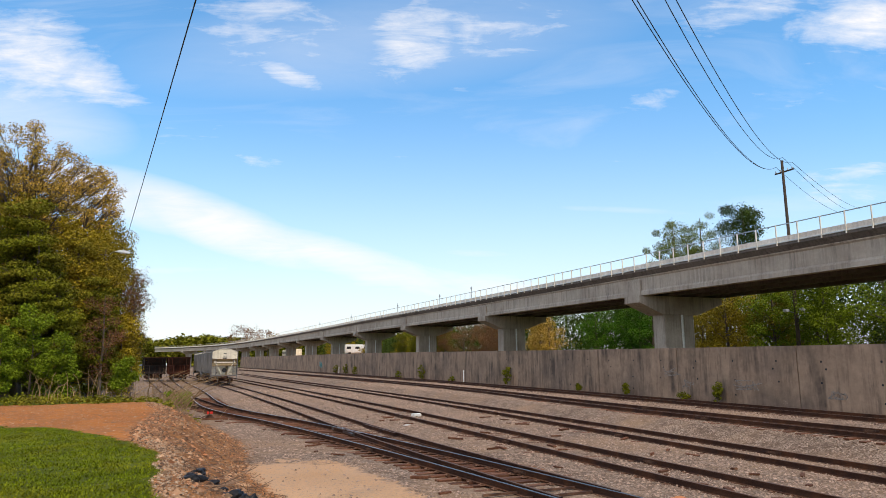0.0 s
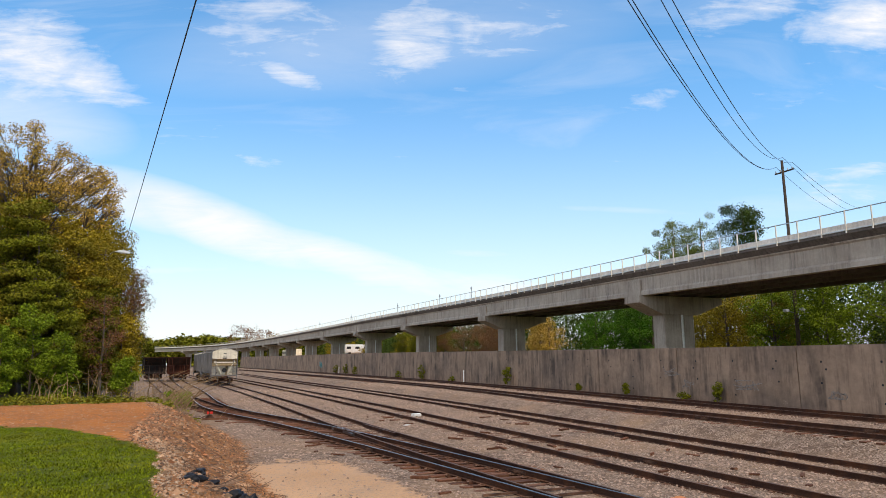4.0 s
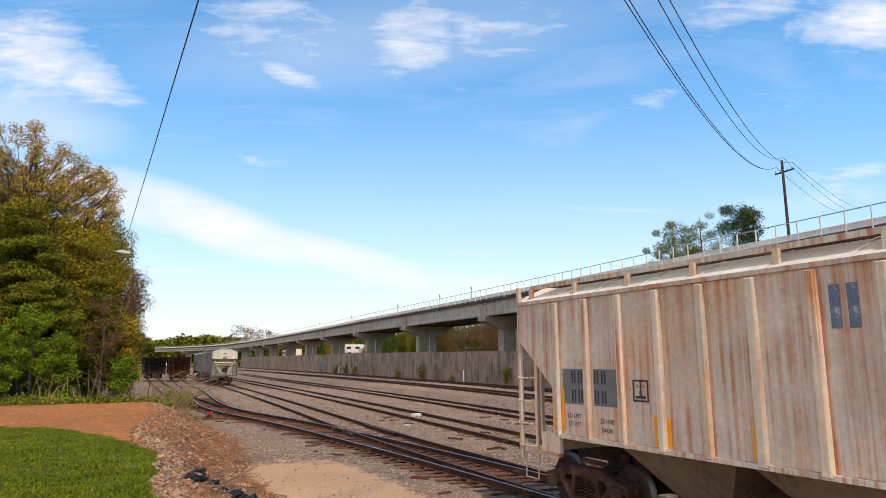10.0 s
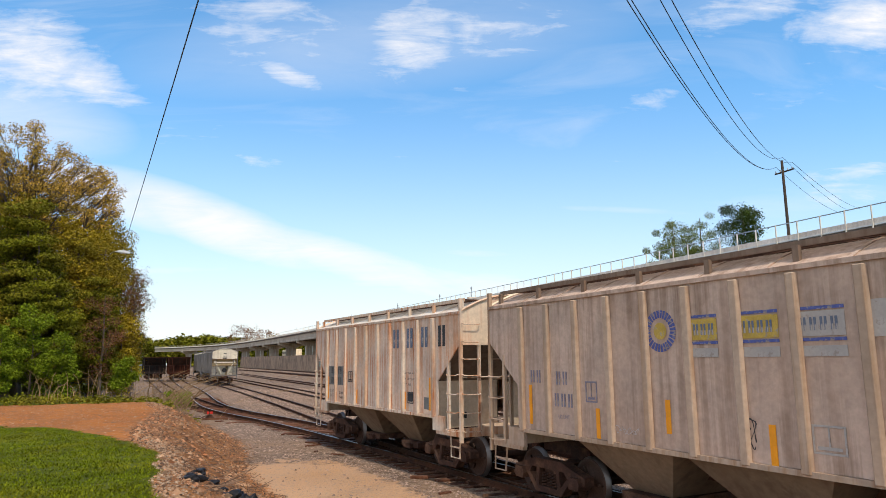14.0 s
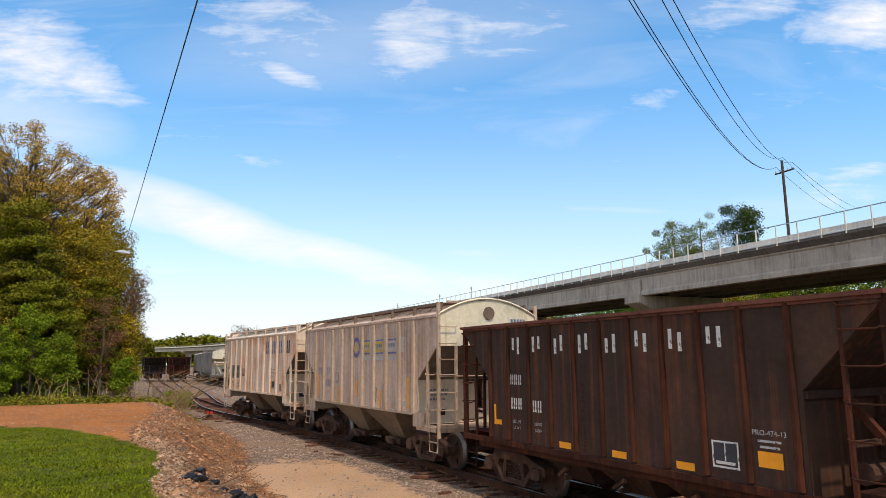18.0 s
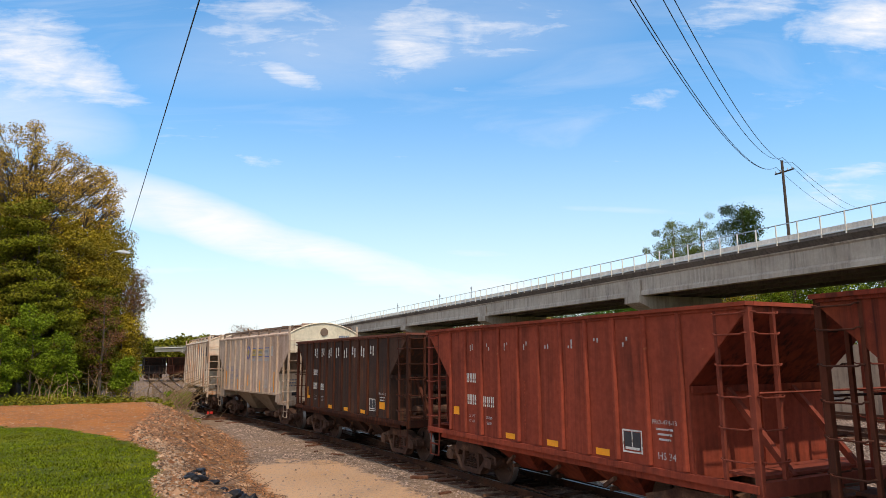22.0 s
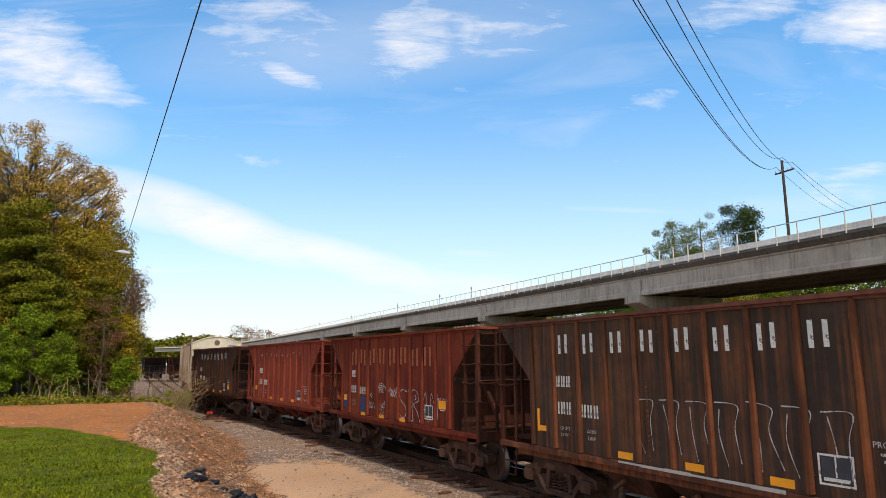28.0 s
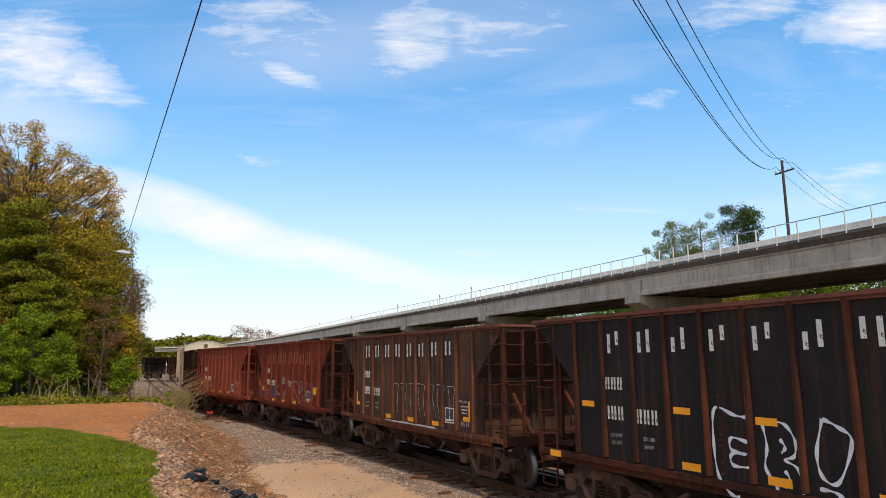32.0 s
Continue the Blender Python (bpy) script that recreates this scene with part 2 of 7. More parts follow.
# ---- helpers for meshes ----
def finish(bm, name, mat, parent=None, smooth=False):
    me = bpy.data.meshes.new(name)
    bm.to_mesh(me)
    bm.free()
    for q in (mat if isinstance(mat, (list, tuple)) else [mat]):
        me.materials.append(q)
    if smooth:
        for f in me.polygons:
            f.use_smooth = True
    ob = new(name, me)
    if parent:
        ob.parent = parent
    return ob


def part(name, bm, mat, parent, label="", smooth=False):
    ob = finish(bm, name, mat, parent, smooth)
    return tagged(ob, label)


def thing(name, m, label, category, group="", kind=""):
    ob = new(name)
    ob.matrix_basis = m
    ob.empty_display_size = 0.2
    return tagged(ob, label, category, group, kind)


def add_box(bm, x0, x1, y0, y1, z0, z1, mi=0):
    vs = [bm.verts.new((x, y, z)) for z in (z0, z1) for y in (y0, y1) for x in (x0, x1)]
    for q in ((0, 2, 3, 1), (4, 5, 7, 6), (0, 1, 5, 4), (2, 6, 7, 3), (0, 4, 6, 2), (1, 3, 7, 5)):
        bm.faces.new([vs[i] for i in q]).material_index = mi


def add_bar(bm, a, b, w=0.04, h=None, sides=4, w2=None, mi=0, cap=True):
    """A straight bar or rod from a to b; four sides make a square section."""
    a, b = Vector(a), Vector(b)
    d = (b - a).normalized()
    up = Vector((0, 0, 1)) if abs(d.z) < 0.95 else Vector((0, 1, 0))
    s = d.cross(up).normalized()
    t = s.cross(d).normalized()
    h = h or w
    k = 1.4142 if sides == 4 else 1.0
    rings = []
    for p, g in ((a, 1.0), (b, (w2 / w) if w2 else 1.0)):
        ring = []
        for i in range(sides):
            q = 2 * math.pi * (i + 0.5) / sides
            ring.append(bm.verts.new(p + s * (math.cos(q) * w * 0.5 * k * g) + t * (math.sin(q) * h * 0.5 * k * g)))
        rings.append(ring)
    for i in range(sides):
        j = (i + 1) % sides
        bm.faces.new((rings[0][i], rings[0][j], rings[1][j], rings[1][i])).material_index = mi
    if cap:
        bm.faces.new(rings[0][::-1]).material_index = mi
        bm.faces.new(rings[1]).material_index = mi


def add_tube(bm, pts, r, sides=6, r2=None, mi=0):
    pts = [Vector(p) for p in pts]
    prev = None
    n = len(pts)
    for i, p in enumerate(pts):
        d = (pts[min(i + 1, n - 1)] - pts[max(i - 1, 0)]).normalized()
        up = Vector((0, 0, 1)) if abs(d.z) < 0.9 else Vector((1, 0, 0))
        s = d.cross(up).normalized()
        t = s.cross(d)
        rr = r + ((r2 if r2 is not None else r) - r) * i / max(1, n - 1)
        ring = [bm.verts.new(p + s * math.cos(2 * math.pi * k / sides) * rr + t * math.sin(2 * math.pi * k / sides) * rr) for k in range(sides)]
        if prev:
            for k in range(sides):
                j = (k + 1) % sides
                bm.faces.new((prev[k], prev[j], ring[j], ring[k])).material_index = mi
        else:
            bm.faces.new(ring[::-1]).material_index = mi
        prev = ring
    bm.faces.new(prev).material_index = mi


def add_prism(bm, outline, axis, lo, hi, mi=0):
    """An outline of (a, b) pairs pushed along an axis; the pairs are the other two axes in xyz order."""
    def place(a, b, c):
        return {"x": (c, a, b), "y": (a, c, b), "z": (a, b, c)}[axis]
    v0 = [bm.verts.new(place(a, b, lo)) for a, b in outline]
    v1 = [bm.verts.new(place(a, b, hi)) for a, b in outline]
    n = len(outline)
    for i in range(n):
        j = (i + 1) % n
        bm.faces.new((v0[i], v0[j], v1[j], v1[i])).material_index = mi
    bm.faces.new(v0[::-1]).material_index = mi
    bm.faces.new(v1).material_index = mi


def tidy(bm):
    bmesh.ops.recalc_face_normals(bm, faces=bm.faces)
    return bm


def spline(xs, ys):
    """Natural cubic through the knots; straight beyond them."""
    n = len(xs)
    h = [xs[i + 1] - xs[i] for i in range(n - 1)]
    A, r = np.zeros((n, n)), np.zeros(n)
    A[0, 0] = A[-1, -1] = 1
    for i in range(1, n - 1):
        A[i, i - 1], A[i, i], A[i, i + 1] = h[i - 1], 2 * (h[i - 1] + h[i]), h[i]
        r[i] = 6 * ((ys[i + 1] - ys[i]) / h[i] - (ys[i] - ys[i - 1]) / h[i - 1])
    m = np.linalg.solve(A, r)

    def inner(x):
        i = min(max(int(np.searchsorted(xs, x)) - 1, 0), n - 2)
        d, g = x - xs[i], h[i]
        b = (ys[i + 1] - ys[i]) / g - g * (2 * m[i] + m[i + 1]) / 6
        return ys[i] + d * (b + d * (m[i] / 2 + d * (m[i + 1] - m[i]) / (6 * g)))

    def f(x):
        if x < xs[0]:
            return inner(xs[0]) + (x - xs[0]) * (inner(xs[0] + 0.1) - inner(xs[0])) / 0.1
        if x > xs[-1]:
            return inner(xs[-1]) + (x - xs[-1]) * (inner(xs[-1]) - inner(xs[-1] - 0.1)) / 0.1
        return inner(x)
    return f

# ---- plan of the yard: x across the tracks, y along them, z = 0 at the yard's rail tops ----
LEAD = spline([-20, 2, 11, 18, 26, 34, 42, 50, 62, 90, 140], [10.79, 9.18, 8.29, 7.49, 6.35, 4.97, 3.25, 2.53, 2.40, 1.75, 0.44])
SIDING = spline([8, 11, 14.7, 21, 30, 44, 68, 88, 140, 220], [8.59, 8.36, 8.15, 7.78, 7.52, 7.36, 6.80, 6.20, 4.0, 0.0])
SPUR = spline([42, 48, 57, 66, 83, 110], [3.0, 2.2, 1.3, 0.4, -0.6, -2.1])
YARD_A = spline([-20, 10, 40, 66, 100, 160], [12.0, 11.85, 11.9, 11.4, 10.3, 8.4])
YARD_B = spline([-20, 12, 35, 64, 93, 170], [15.3, 16.3, 17.1, 17.0, 16.3, 15.0])
MAIN_A = spline([-20, 17, 30, 45, 74, 120, 215], [20.2, 20.8, 21.2, 22.4, 23.0, 22.2, 18.5])
MAIN_B = spline([-20, 21, 38, 56, 95, 160, 300], [25.0, 26.1, 27.1, 28.0, 28.9, 28.6, 25.0])
WALL = spline([-20, 20, 42, 64, 100, 150, 300], [28.0, 28.7, 29.9, 31.0, 31.5, 31.0, 26.5])
WALL_TOP = spline([-20, 20, 60, 100, 160, 300], [3.28, 3.32, 3.62, 3.95, 4.2, 4.6])
DECK = spline([-40, 45, 74, 102, 131, 160, 188, 217, 245, 290, 335, 373, 400, 425], [34.0, 34.0, 34.0, 33.6, 33.0, 32.4, 31.5, 30.6, 29.4, 26.5, 20.5, 10.5, -1.0, -14.0])
BED, MAIN_Z = -0.17, 0.45


def smooth(a, b, x):
    t = min(1.0, max(0.0, (x - a) / (b - a)))
    return t * t * (3 - 2 * t)


def toe_x(y):
    """Foot of the earth bank along the yard."""
    return 2.45 + 0.35 * math.sin(y * 0.23) + (0.3 if 20 < y < 28 else 0.0) * math.sin((y - 20) / 8 * math.pi) - max(0, y - 27) * 0.15


def ground_z(x, y):
    n = noise.noise((x * 0.5, y * 0.5, 0)) * 0.05 + noise.noise((x * 0.13, y * 0.13, 4)) * 0.08
    z = BED + 0.25 * n
    z += smooth(18.3, 19.6, x) * (MAIN_Z - 0.02) - smooth(29.2, 34, x) * 0.35
    # spoil bank and lawn
    t = toe_x(y)
    bank = 1 - smooth(t - 2.5 - 0.012 * max(0, y), t, x)
    end = 1 - smooth(31, 41, y + 0.6 * x)
    rough = bank * (1 - bank) * 4
    z += bank * end * (1.27 + 0.25 * n) + rough * end * (noise.noise((x * 1.3, y * 1.3, 9)) * 0.16 + noise.noise((x * 3.3, y * 3.3, 2)) * 0.07)
    z += (1 - end) * (1 - smooth(-6, 0.5, x - (y - 45) * -0.05)) * 0.6
    # tan track beside the rails lies a little lower
    z -= 0.06 * math.exp(-((x - 4.2) / 1.1) ** 2) * smooth(6, 12, y) * (1 - smooth(19, 25, y))
    if -2 < y < 60:
        z -= (0.055 - 0.07 * (1 - smooth(13.0, 16.0, y))) * math.exp(-((x - LEAD(y)) / 1.5) ** 4)
    if x > 40 or x < -25:
        z += 0.6 * noise.noise((x * 0.02, y * 0.02, 7))
    return z


def ground_cover(x, y):
    n = noise.noise((x * 0.9, y * 0.9, 3)) * 0.5 + noise.noise((x * 2.7, y * 2.7, 5)) * 0.3
    edge = -0.12 - 0.16 * max(0.0, y - 14) ** 1.35 * 0.5
    far = 20.5 - 0.5 * (x + 2) - 0.8 * max(0.0, x + 3.4) ** 1.6
    grass = smooth(-0.18, 0.18, edge - x + 0.35 * n) * smooth(-0.8, 0.8, far - y + 0.9 * n)
    if y > 42 and x < -4:
        grass = max(grass, 0.75 * (1 - smooth(-7, -4, x)))
    grass = max(grass, smooth(31.0, 33.0, y + 0.5 * n) * (1 - smooth(-0.5, 1.2, x + n)) * 0.8 * (1 - smooth(42, 47, y)))
    if x > 33:
        grass = 0.9
    if x < -15:
        grass = 0.9
    soil = (1 - smooth(-0.3, 0.25, x - toe_x(y) + 0.5 * n)) * (1 - smooth(40, 46, y))
    tan = math.exp(-((x - 3.45) / (2.15 - 0.09 * max(0, y - 14) + 0.3 * n)) ** 4) * (1 - smooth(19.5, 23.0, y + 2.0 * n))
    t = toe_x(y)
    litter = smooth(t - 3.2, t - 2.4, x + 0.5 * n) * (1 - smooth(t - 0.3, t, x)) * (1 - smooth(30, 36, y)) * (0.85 + 0.5 * n)
    return grass, soil, tan, max(0.0, litter)


def ground_material():
    m = bpy.data.materials.new("yard_ground")
    m.use_nodes = True
    nt = m.node_tree
    N, L = nt.nodes, nt.links
    b = N["Principled BSDF"]
    b.inputs["Roughness"].default_value = 0.95
    b.inputs["Specular IOR Level"].default_value = 0.15
    co = N.new("ShaderNodeTexCoord")

    def nz(s, d=6, r=0.6):
        n = N.new("ShaderNodeTexNoise")
        n.inputs["Scale"].default_value, n.inputs["Detail"].default_value, n.inputs["Roughness"].default_value = s, d, r
        L.new(co.outputs["Object"], n.inputs["Vector"])
        return n.outputs["Fac"]

    def rng(x, a, c, lo=0.0, hi=1.0):
        n = N.new("ShaderNodeMapRange")
        for k, q in (("From Min", a), ("From Max", c), ("To Min", lo), ("To Max", hi)):
            n.inputs[k].default_value = q
        L.new(x, n.inputs["Value"])
        return n.outputs[0]

    def mix(f, a, c, kind="MIX"):
        n = N.new("ShaderNodeMixRGB")
        n.blend_type = kind
        if isinstance(f, float):
            n.inputs[0].default_value = f
        else:
            L.new(f, n.inputs[0])
        for i, q in ((1, a), (2, c)):
            if isinstance(q, tuple):
                n.inputs[i].default_value = (*q, 1)
            else:
                L.new(q, n.inputs[i])
        return n.outputs[0]

    def mul(a, c):
        n = N.new("ShaderNodeMath")
        n.operation = "MULTIPLY"
        L.new(a, n.inputs[0])
        if isinstance(c, float):
            n.inputs[1].default_value = c
        else:
            L.new(c, n.inputs[1])
        return n.outputs[0]

    vor = N.new("ShaderNodeTexVoronoi")
    vor.inputs["Scale"].default_value = 17.0
    L.new(co.outputs["Object"], vor.inputs["Vector"])
    cell = N.new("ShaderNodeSeparateColor")
    L.new(vor.outputs["Color"], cell.inputs[0])
    gravel = mix(cell.outputs[0], (0.21, 0.148, 0.112), (0.425, 0.32, 0.255))
    big = N.new("ShaderNodeTexVoronoi")
    big.inputs["Scale"].default_value = 7.0
    L.new(co.outputs["Object"], big.inputs["Vector"])
    bc = N.new("ShaderNodeSeparateColor")
    L.new(big.outputs["Color"], bc.inputs[0])
    gravel = mix(rng(bc.outputs[1], 0.0, 1.0, 0.0, 0.55), gravel, (0.445, 0.34, 0.27))
    gravel = mix(rng(bc.outputs[2], 0.72, 0.78, 0.0, 0.75), gravel, (0.12, 0.085, 0.065))
    coarse = N.new("ShaderNodeTexVoronoi")
    coarse.inputs["Scale"].default_value = 3.2
    L.new(co.outputs["Object"], coarse.inputs["Vector"])
    cs = N.new("ShaderNodeSeparateColor")
    L.new(coarse.outputs["Color"], cs.inputs[0])
    gravel = mix(rng(cs.outputs[0], 0.55, 0.95, 0.0, 0.6), gravel, (0.13, 0.085, 0.06))
    gravel = mix(rng(cs.outputs[1], 0.7, 0.95, 0.0, 0.5), gravel, (0.45, 0.36, 0.29))
    gravel = mix(rng(vor.outputs["Distance"], 0.25, 0.75), gravel, (0.11, 0.072, 0.05))
    gravel = mix(mul(rng(nz(0.22), 0.46, 0.66), 0.75), gravel, (0.27, 0.175, 0.11))
    gravel = mix(mul(rng(nz(0.9), 0.5, 0.7), 0.4), gravel, (0.18, 0.13, 0.10))
    soil = mix(rng(nz(0.8), 0.4, 0.65), (0.37, 0.135, 0.032), (0.28, 0.115, 0.042))
    soil = mix(rng(nz(7.0, 8, 0.7), 0.58, 0.66), soil, (0.50, 0.40, 0.29))
    soil = mix(rng(nz(4.0, 8, 0.7), 0.56, 0.66), soil, (0.15, 0.10, 0.07))
    grass = mix(rng(nz(1.6), 0.35, 0.65), (0.05, 0.07, 0.004), (0.085, 0.10, 0.005))
    grass = mix(rng(nz(9.0, 7, 0.7), 0.56, 0.68), grass, (0.13, 0.10, 0.04))
    tan = mix(rng(nz(0.7), 0.35, 0.65), (0.52, 0.31, 0.17), (0.44, 0.28, 0.17))
    tan = mix(rng(nz(14.0, 6, 0.7), 0.55, 0.64), tan, (0.27, 0.22, 0.18))
    at = N.new("ShaderNodeAttribute")
    at.attribute_name = "cover"
    sep = N.new("ShaderNodeSeparateColor")
    L.new(at.outputs["Color"], sep.inputs[0])
    ragged = rng(nz(3.5, 7, 0.7), 0.3, 0.7, -0.28, 0.28)

    def mask(ch):
        n = N.new("ShaderNodeMath")
        n.operation = "ADD"
        L.new(sep.outputs[ch], n.inputs[0])
        L.new(ragged, n.inputs[1])
        return rng(n.outputs[0], 0.38, 0.62)
    col = mix(mask(2), gravel, tan)
    litter = mix(rng(nz(2.6, 7, 0.7), 0.4, 0.62), (0.14, 0.068, 0.036), (0.36, 0.165, 0.062))
    litter = mix(rng(nz(11.0, 7, 0.75), 0.57, 0.65), litter, (0.42, 0.31, 0.21))
    col = mix(mask(1), col, mix(at.outputs["Alpha"], soil, litter))
    col = mix(mask(0), col, grass)
    tone = rng(nz(0.35), 0.3, 0.7, 0.86, 1.14)
    cc = N.new("ShaderNodeCombineColor")
    for i in range(3):
        L.new(tone, cc.inputs[i])
    L.new(mix(1.0, col, cc.outputs[0], "MULTIPLY"), b.inputs["Base Color"])
    bp = N.new("ShaderNodeBump")
    bp.inputs["Strength"].default_value, bp.inputs["Distance"].default_value = 0.9, 0.05
    hh = N.new("ShaderNodeMath")
    hh.operation = "ADD"
    L.new(rng(vor.outputs["Distance"], 0.0, 0.8, 0.7, 0.0), hh.inputs[0])
    L.new(nz(22.0, 5), hh.inputs[1])
    L.new(hh.outputs[0], bp.inputs["Height"])
    L.new(bp.outputs[0], b.inputs["Normal"])
    return m


def axis_steps(marks):
    """Grid lines: (end, step) pairs one after another."""
    out = [marks[0]]
    for end, step in marks[1:]:
        n = max(1, round((end - out[-1]) / step))
        a = out[-1]
        out += [a + (end - a) * (i + 1) / n for i in range(n)]
    return out


def make_ground():
    xs = axis_steps([-1500, (-300, 300), (-60, 30), (-14, 3), (-6, 0.8), (6.5, 0.22), (20, 0.5), (36, 1.0), (80, 8), (300, 40), (1500, 300)])
    ys = axis_steps([-300, (-40, 30), (4, 2.0), (9, 0.4), (40, 0.25), (70, 1.0), (160, 5), (400, 40), (1600, 300)])
    verts = [(x, y, ground_z(x, y)) for y in ys for x in xs]
    nx = len(xs)
    faces = [(j * nx + i, j * nx + i + 1, (j + 1) * nx + i + 1, (j + 1) * nx + i) for j in range(len(ys) - 1) for i in range(nx - 1)]
    me = bpy.data.meshes.new("ground")
    me.from_pydata(verts, [], faces)
    at = me.color_attributes.new("cover", "FLOAT_COLOR", "POINT")
    buf = np.ones((len(verts), 4), dtype=np.float32)
    buf[:, :4] = [ground_cover(v[0], v[1]) for v in verts]
    at.data.foreach_set("color", buf.ravel())
    me.materials.append(ground_material())
    for f in me.polygons:
        f.use_smooth = True
    tagged(new("ground", me), "railway yard ground of grey ballast, red soil bank and lawn", "ground", kind="structure")


make_ground()

RAIL = [(-0.068, -0.165), (0.068, -0.165), (0.068, -0.15), (0.012, -0.135), (0.012, -0.04), (0.036, -0.03), (0.036, -0.004), (0.03, 0.0), (-0.03, 0.0), (-0.036, -0.004), (-0.036, -0.03), (-0.012, -0.04), (-0.012, -0.135), (-0.068, -0.15)]


def rail_mesh(f, off, y0, y1, z, step):
    """One rail swept along a plan line; the head's top has its own material."""
    bm = bmesh.new()
    n = max(2, int((y1 - y0) / step))
    prev = None
    for i in range(n + 1):
        y = y0 + (y1 - y0) * i / n
        x, dx = f(y), (f(y + 0.2) - f(y - 0.2)) / 0.4
        k = 1 / math.hypot(1, dx)
        ring = [bm.verts.new((x + (off + a) * k, y - (off + a) * dx * k, z + h)) for a, h in RAIL]
        if prev:
            for q in range(len(RAIL)):
                r = (q + 1) % len(RAIL)
                bm.faces.new((prev[q], prev[r], ring[r], ring[q])).material_index = 1 if q in (6, 7, 8) else 0
        prev = ring
    return tidy(bm)


def tie_mesh(length):
    bm = bmesh.new()
    add_box(bm, -length / 2, length / 2, -0.11, 0.11, -0.09, 0.09)
    bmesh.ops.bevel(bm, geom=list(bm.edges), offset=0.012, segments=1, affect="EDGES")
    me = bpy.data.meshes.new("tie")
    bm.to_mesh(me)
    bm.free()
    me.materials.append(M["tie"])
    return me


TIE = tie_mesh(2.6)
TIE_LONG = tie_mesh(3.3)


def railway_track(name, f, y0, y1, z, label, near=None, shiny=True, step=1.5, tie_gap=0.56, long_ties=None):
    top = thing(name, pose(0, 0, 0), label, "railway track", kind="structure")
    for off in (-0.7475, 0.7475):
        part("rail", rail_mesh(f, off, y0, y1, z, step), [M["rail_side"], M["rail_top" if shiny else "rail_dull"]], top)
    rnd = random.Random(name)
    rest = bmesh.new()
    y = y0
    while y < y1:
        a = math.atan(-(f(y + 0.2) - f(y - 0.2)) / 0.4) + rnd.uniform(-0.03, 0.03)
        side, sink = rnd.uniform(-0.09, 0.09), rnd.uniform(-0.03, 0.012)
        mesh, shift = TIE, 0
        if long_ties and long_ties[0] < y < long_ties[1]:
            mesh, shift = TIE_LONG, 0.3
        m = Matrix.Translation((f(y) + side + shift, y, z - 0.262 + sink)) @ Matrix.Rotation(a, 4, "Z")
        if near and near[0] < y < near[1]:
            t = new("tie", mesh)
            t.parent = top
            t.matrix_basis = m
        elif y < 150:
            n0 = len(rest.verts)
            add_box(rest, -1.3, 1.3, -0.11, 0.11, -0.09, 0.09)
            rest.verts.ensure_lookup_table()
            for v in rest.verts[n0:]:
                v.co = m @ v.co
        y += tie_gap * rnd.uniform(0.92, 1.08)
    tagged(part("ties", rest, M["tie"], top), kind="stuff")
    return top


railway_track("track_lead", LEAD, -110, 140, 0.0, "curving yard lead track with polished steel rails on worn timber ties", near=(8, 46), long_ties=(13, 30))
railway_track("track_siding", SIDING, 12.5, 200, 0.0, "storage siding with rusty rails on sunken timber ties", near=(30, 70), shiny=False)
railway_track("track_spur", SPUR, 46, 110, 0.0, "rusty spur track curving away into the brush", shiny=False)
railway_track("track_yard_a", YARD_A, -60, 160, 0.0, "yard track with dull rails and half-buried ties", near=(8, 40), shiny=False)
railway_track("track_yard_b", YARD_B, -60, 170, 0.0, "yard track with dull rails and half-buried ties", near=(8, 30), shiny=False)
railway_track("track_main_a", MAIN_A, -60, 215, MAIN_Z, "main line track with rusty brown rails on clean ballast", shiny=False, step=3)
railway_track("track_main_b", MAIN_B, -60, 300, MAIN_Z, "main line track with rusty brown rails close to the concrete wall", shiny=False, step=3)


def make_wall():
    top = thing("wall_concrete", pose(0, 0, 0), "long weathered grey concrete crash wall with dark vertical streaks", "wall", kind="structure")
    y = -40.0
    while y < 290:
        ln = 9.3
        bm = bmesh.new()
        for k in range(3):
            ya, yb = y + ln * k / 3 + (0.03 if k == 0 else 0), y + ln * (k + 1) / 3 - (0.03 if k == 2 else 0)
            xa, xb, za, zb = WALL(ya), WALL(yb), WALL_TOP(ya), WALL_TOP(yb)
            lo = -0.4
            v = [bm.verts.new(q) for q in ((xa, ya, lo), (xb, yb, lo), (xb, yb, zb), (xa, ya, za), (xa + 0.35, ya, lo), (xb + 0.35, yb, lo), (xb + 0.35, yb, zb), (xa + 0.35, ya, za))]
            for q in ((0, 3, 2, 1), (4, 5, 6, 7), (3, 7, 6, 2), (0, 4, 7, 3), (1, 2, 6, 5)):
                bm.faces.new([v[i] for i in q])
        bmesh.ops.remove_doubles(bm, verts=bm.verts, dist=0.002)
        panel = part("panel", tidy(bm), M["wall"], top)
        if 8 < y < 60:
            for k in range(3):
                for z in (WALL_TOP(y) - 0.75, 1.55, 0.75 if k == 1 else 2.2):
                    yh = y + 1.5 + 3.1 * k + 0.25 * math.sin(7 * z + y)
                    hole = bmesh.new()
                    add_tube(hole, [(WALL(yh) - 0.006, yh, z), (WALL(yh) + 0.03, yh, z)], 0.055, 8)
                    part("form_hole", hole, M["black"], panel)
        y += ln


make_wall()

# ---- elevated transit line ----
SPAN, PIER0, DECK_Z = 28.6, 44.5, 9.60


def deck_rise(y):
    return 0.0062 * (min(y, 120) - 30) + 0.002 * max(0, min(y, 250) - 120)


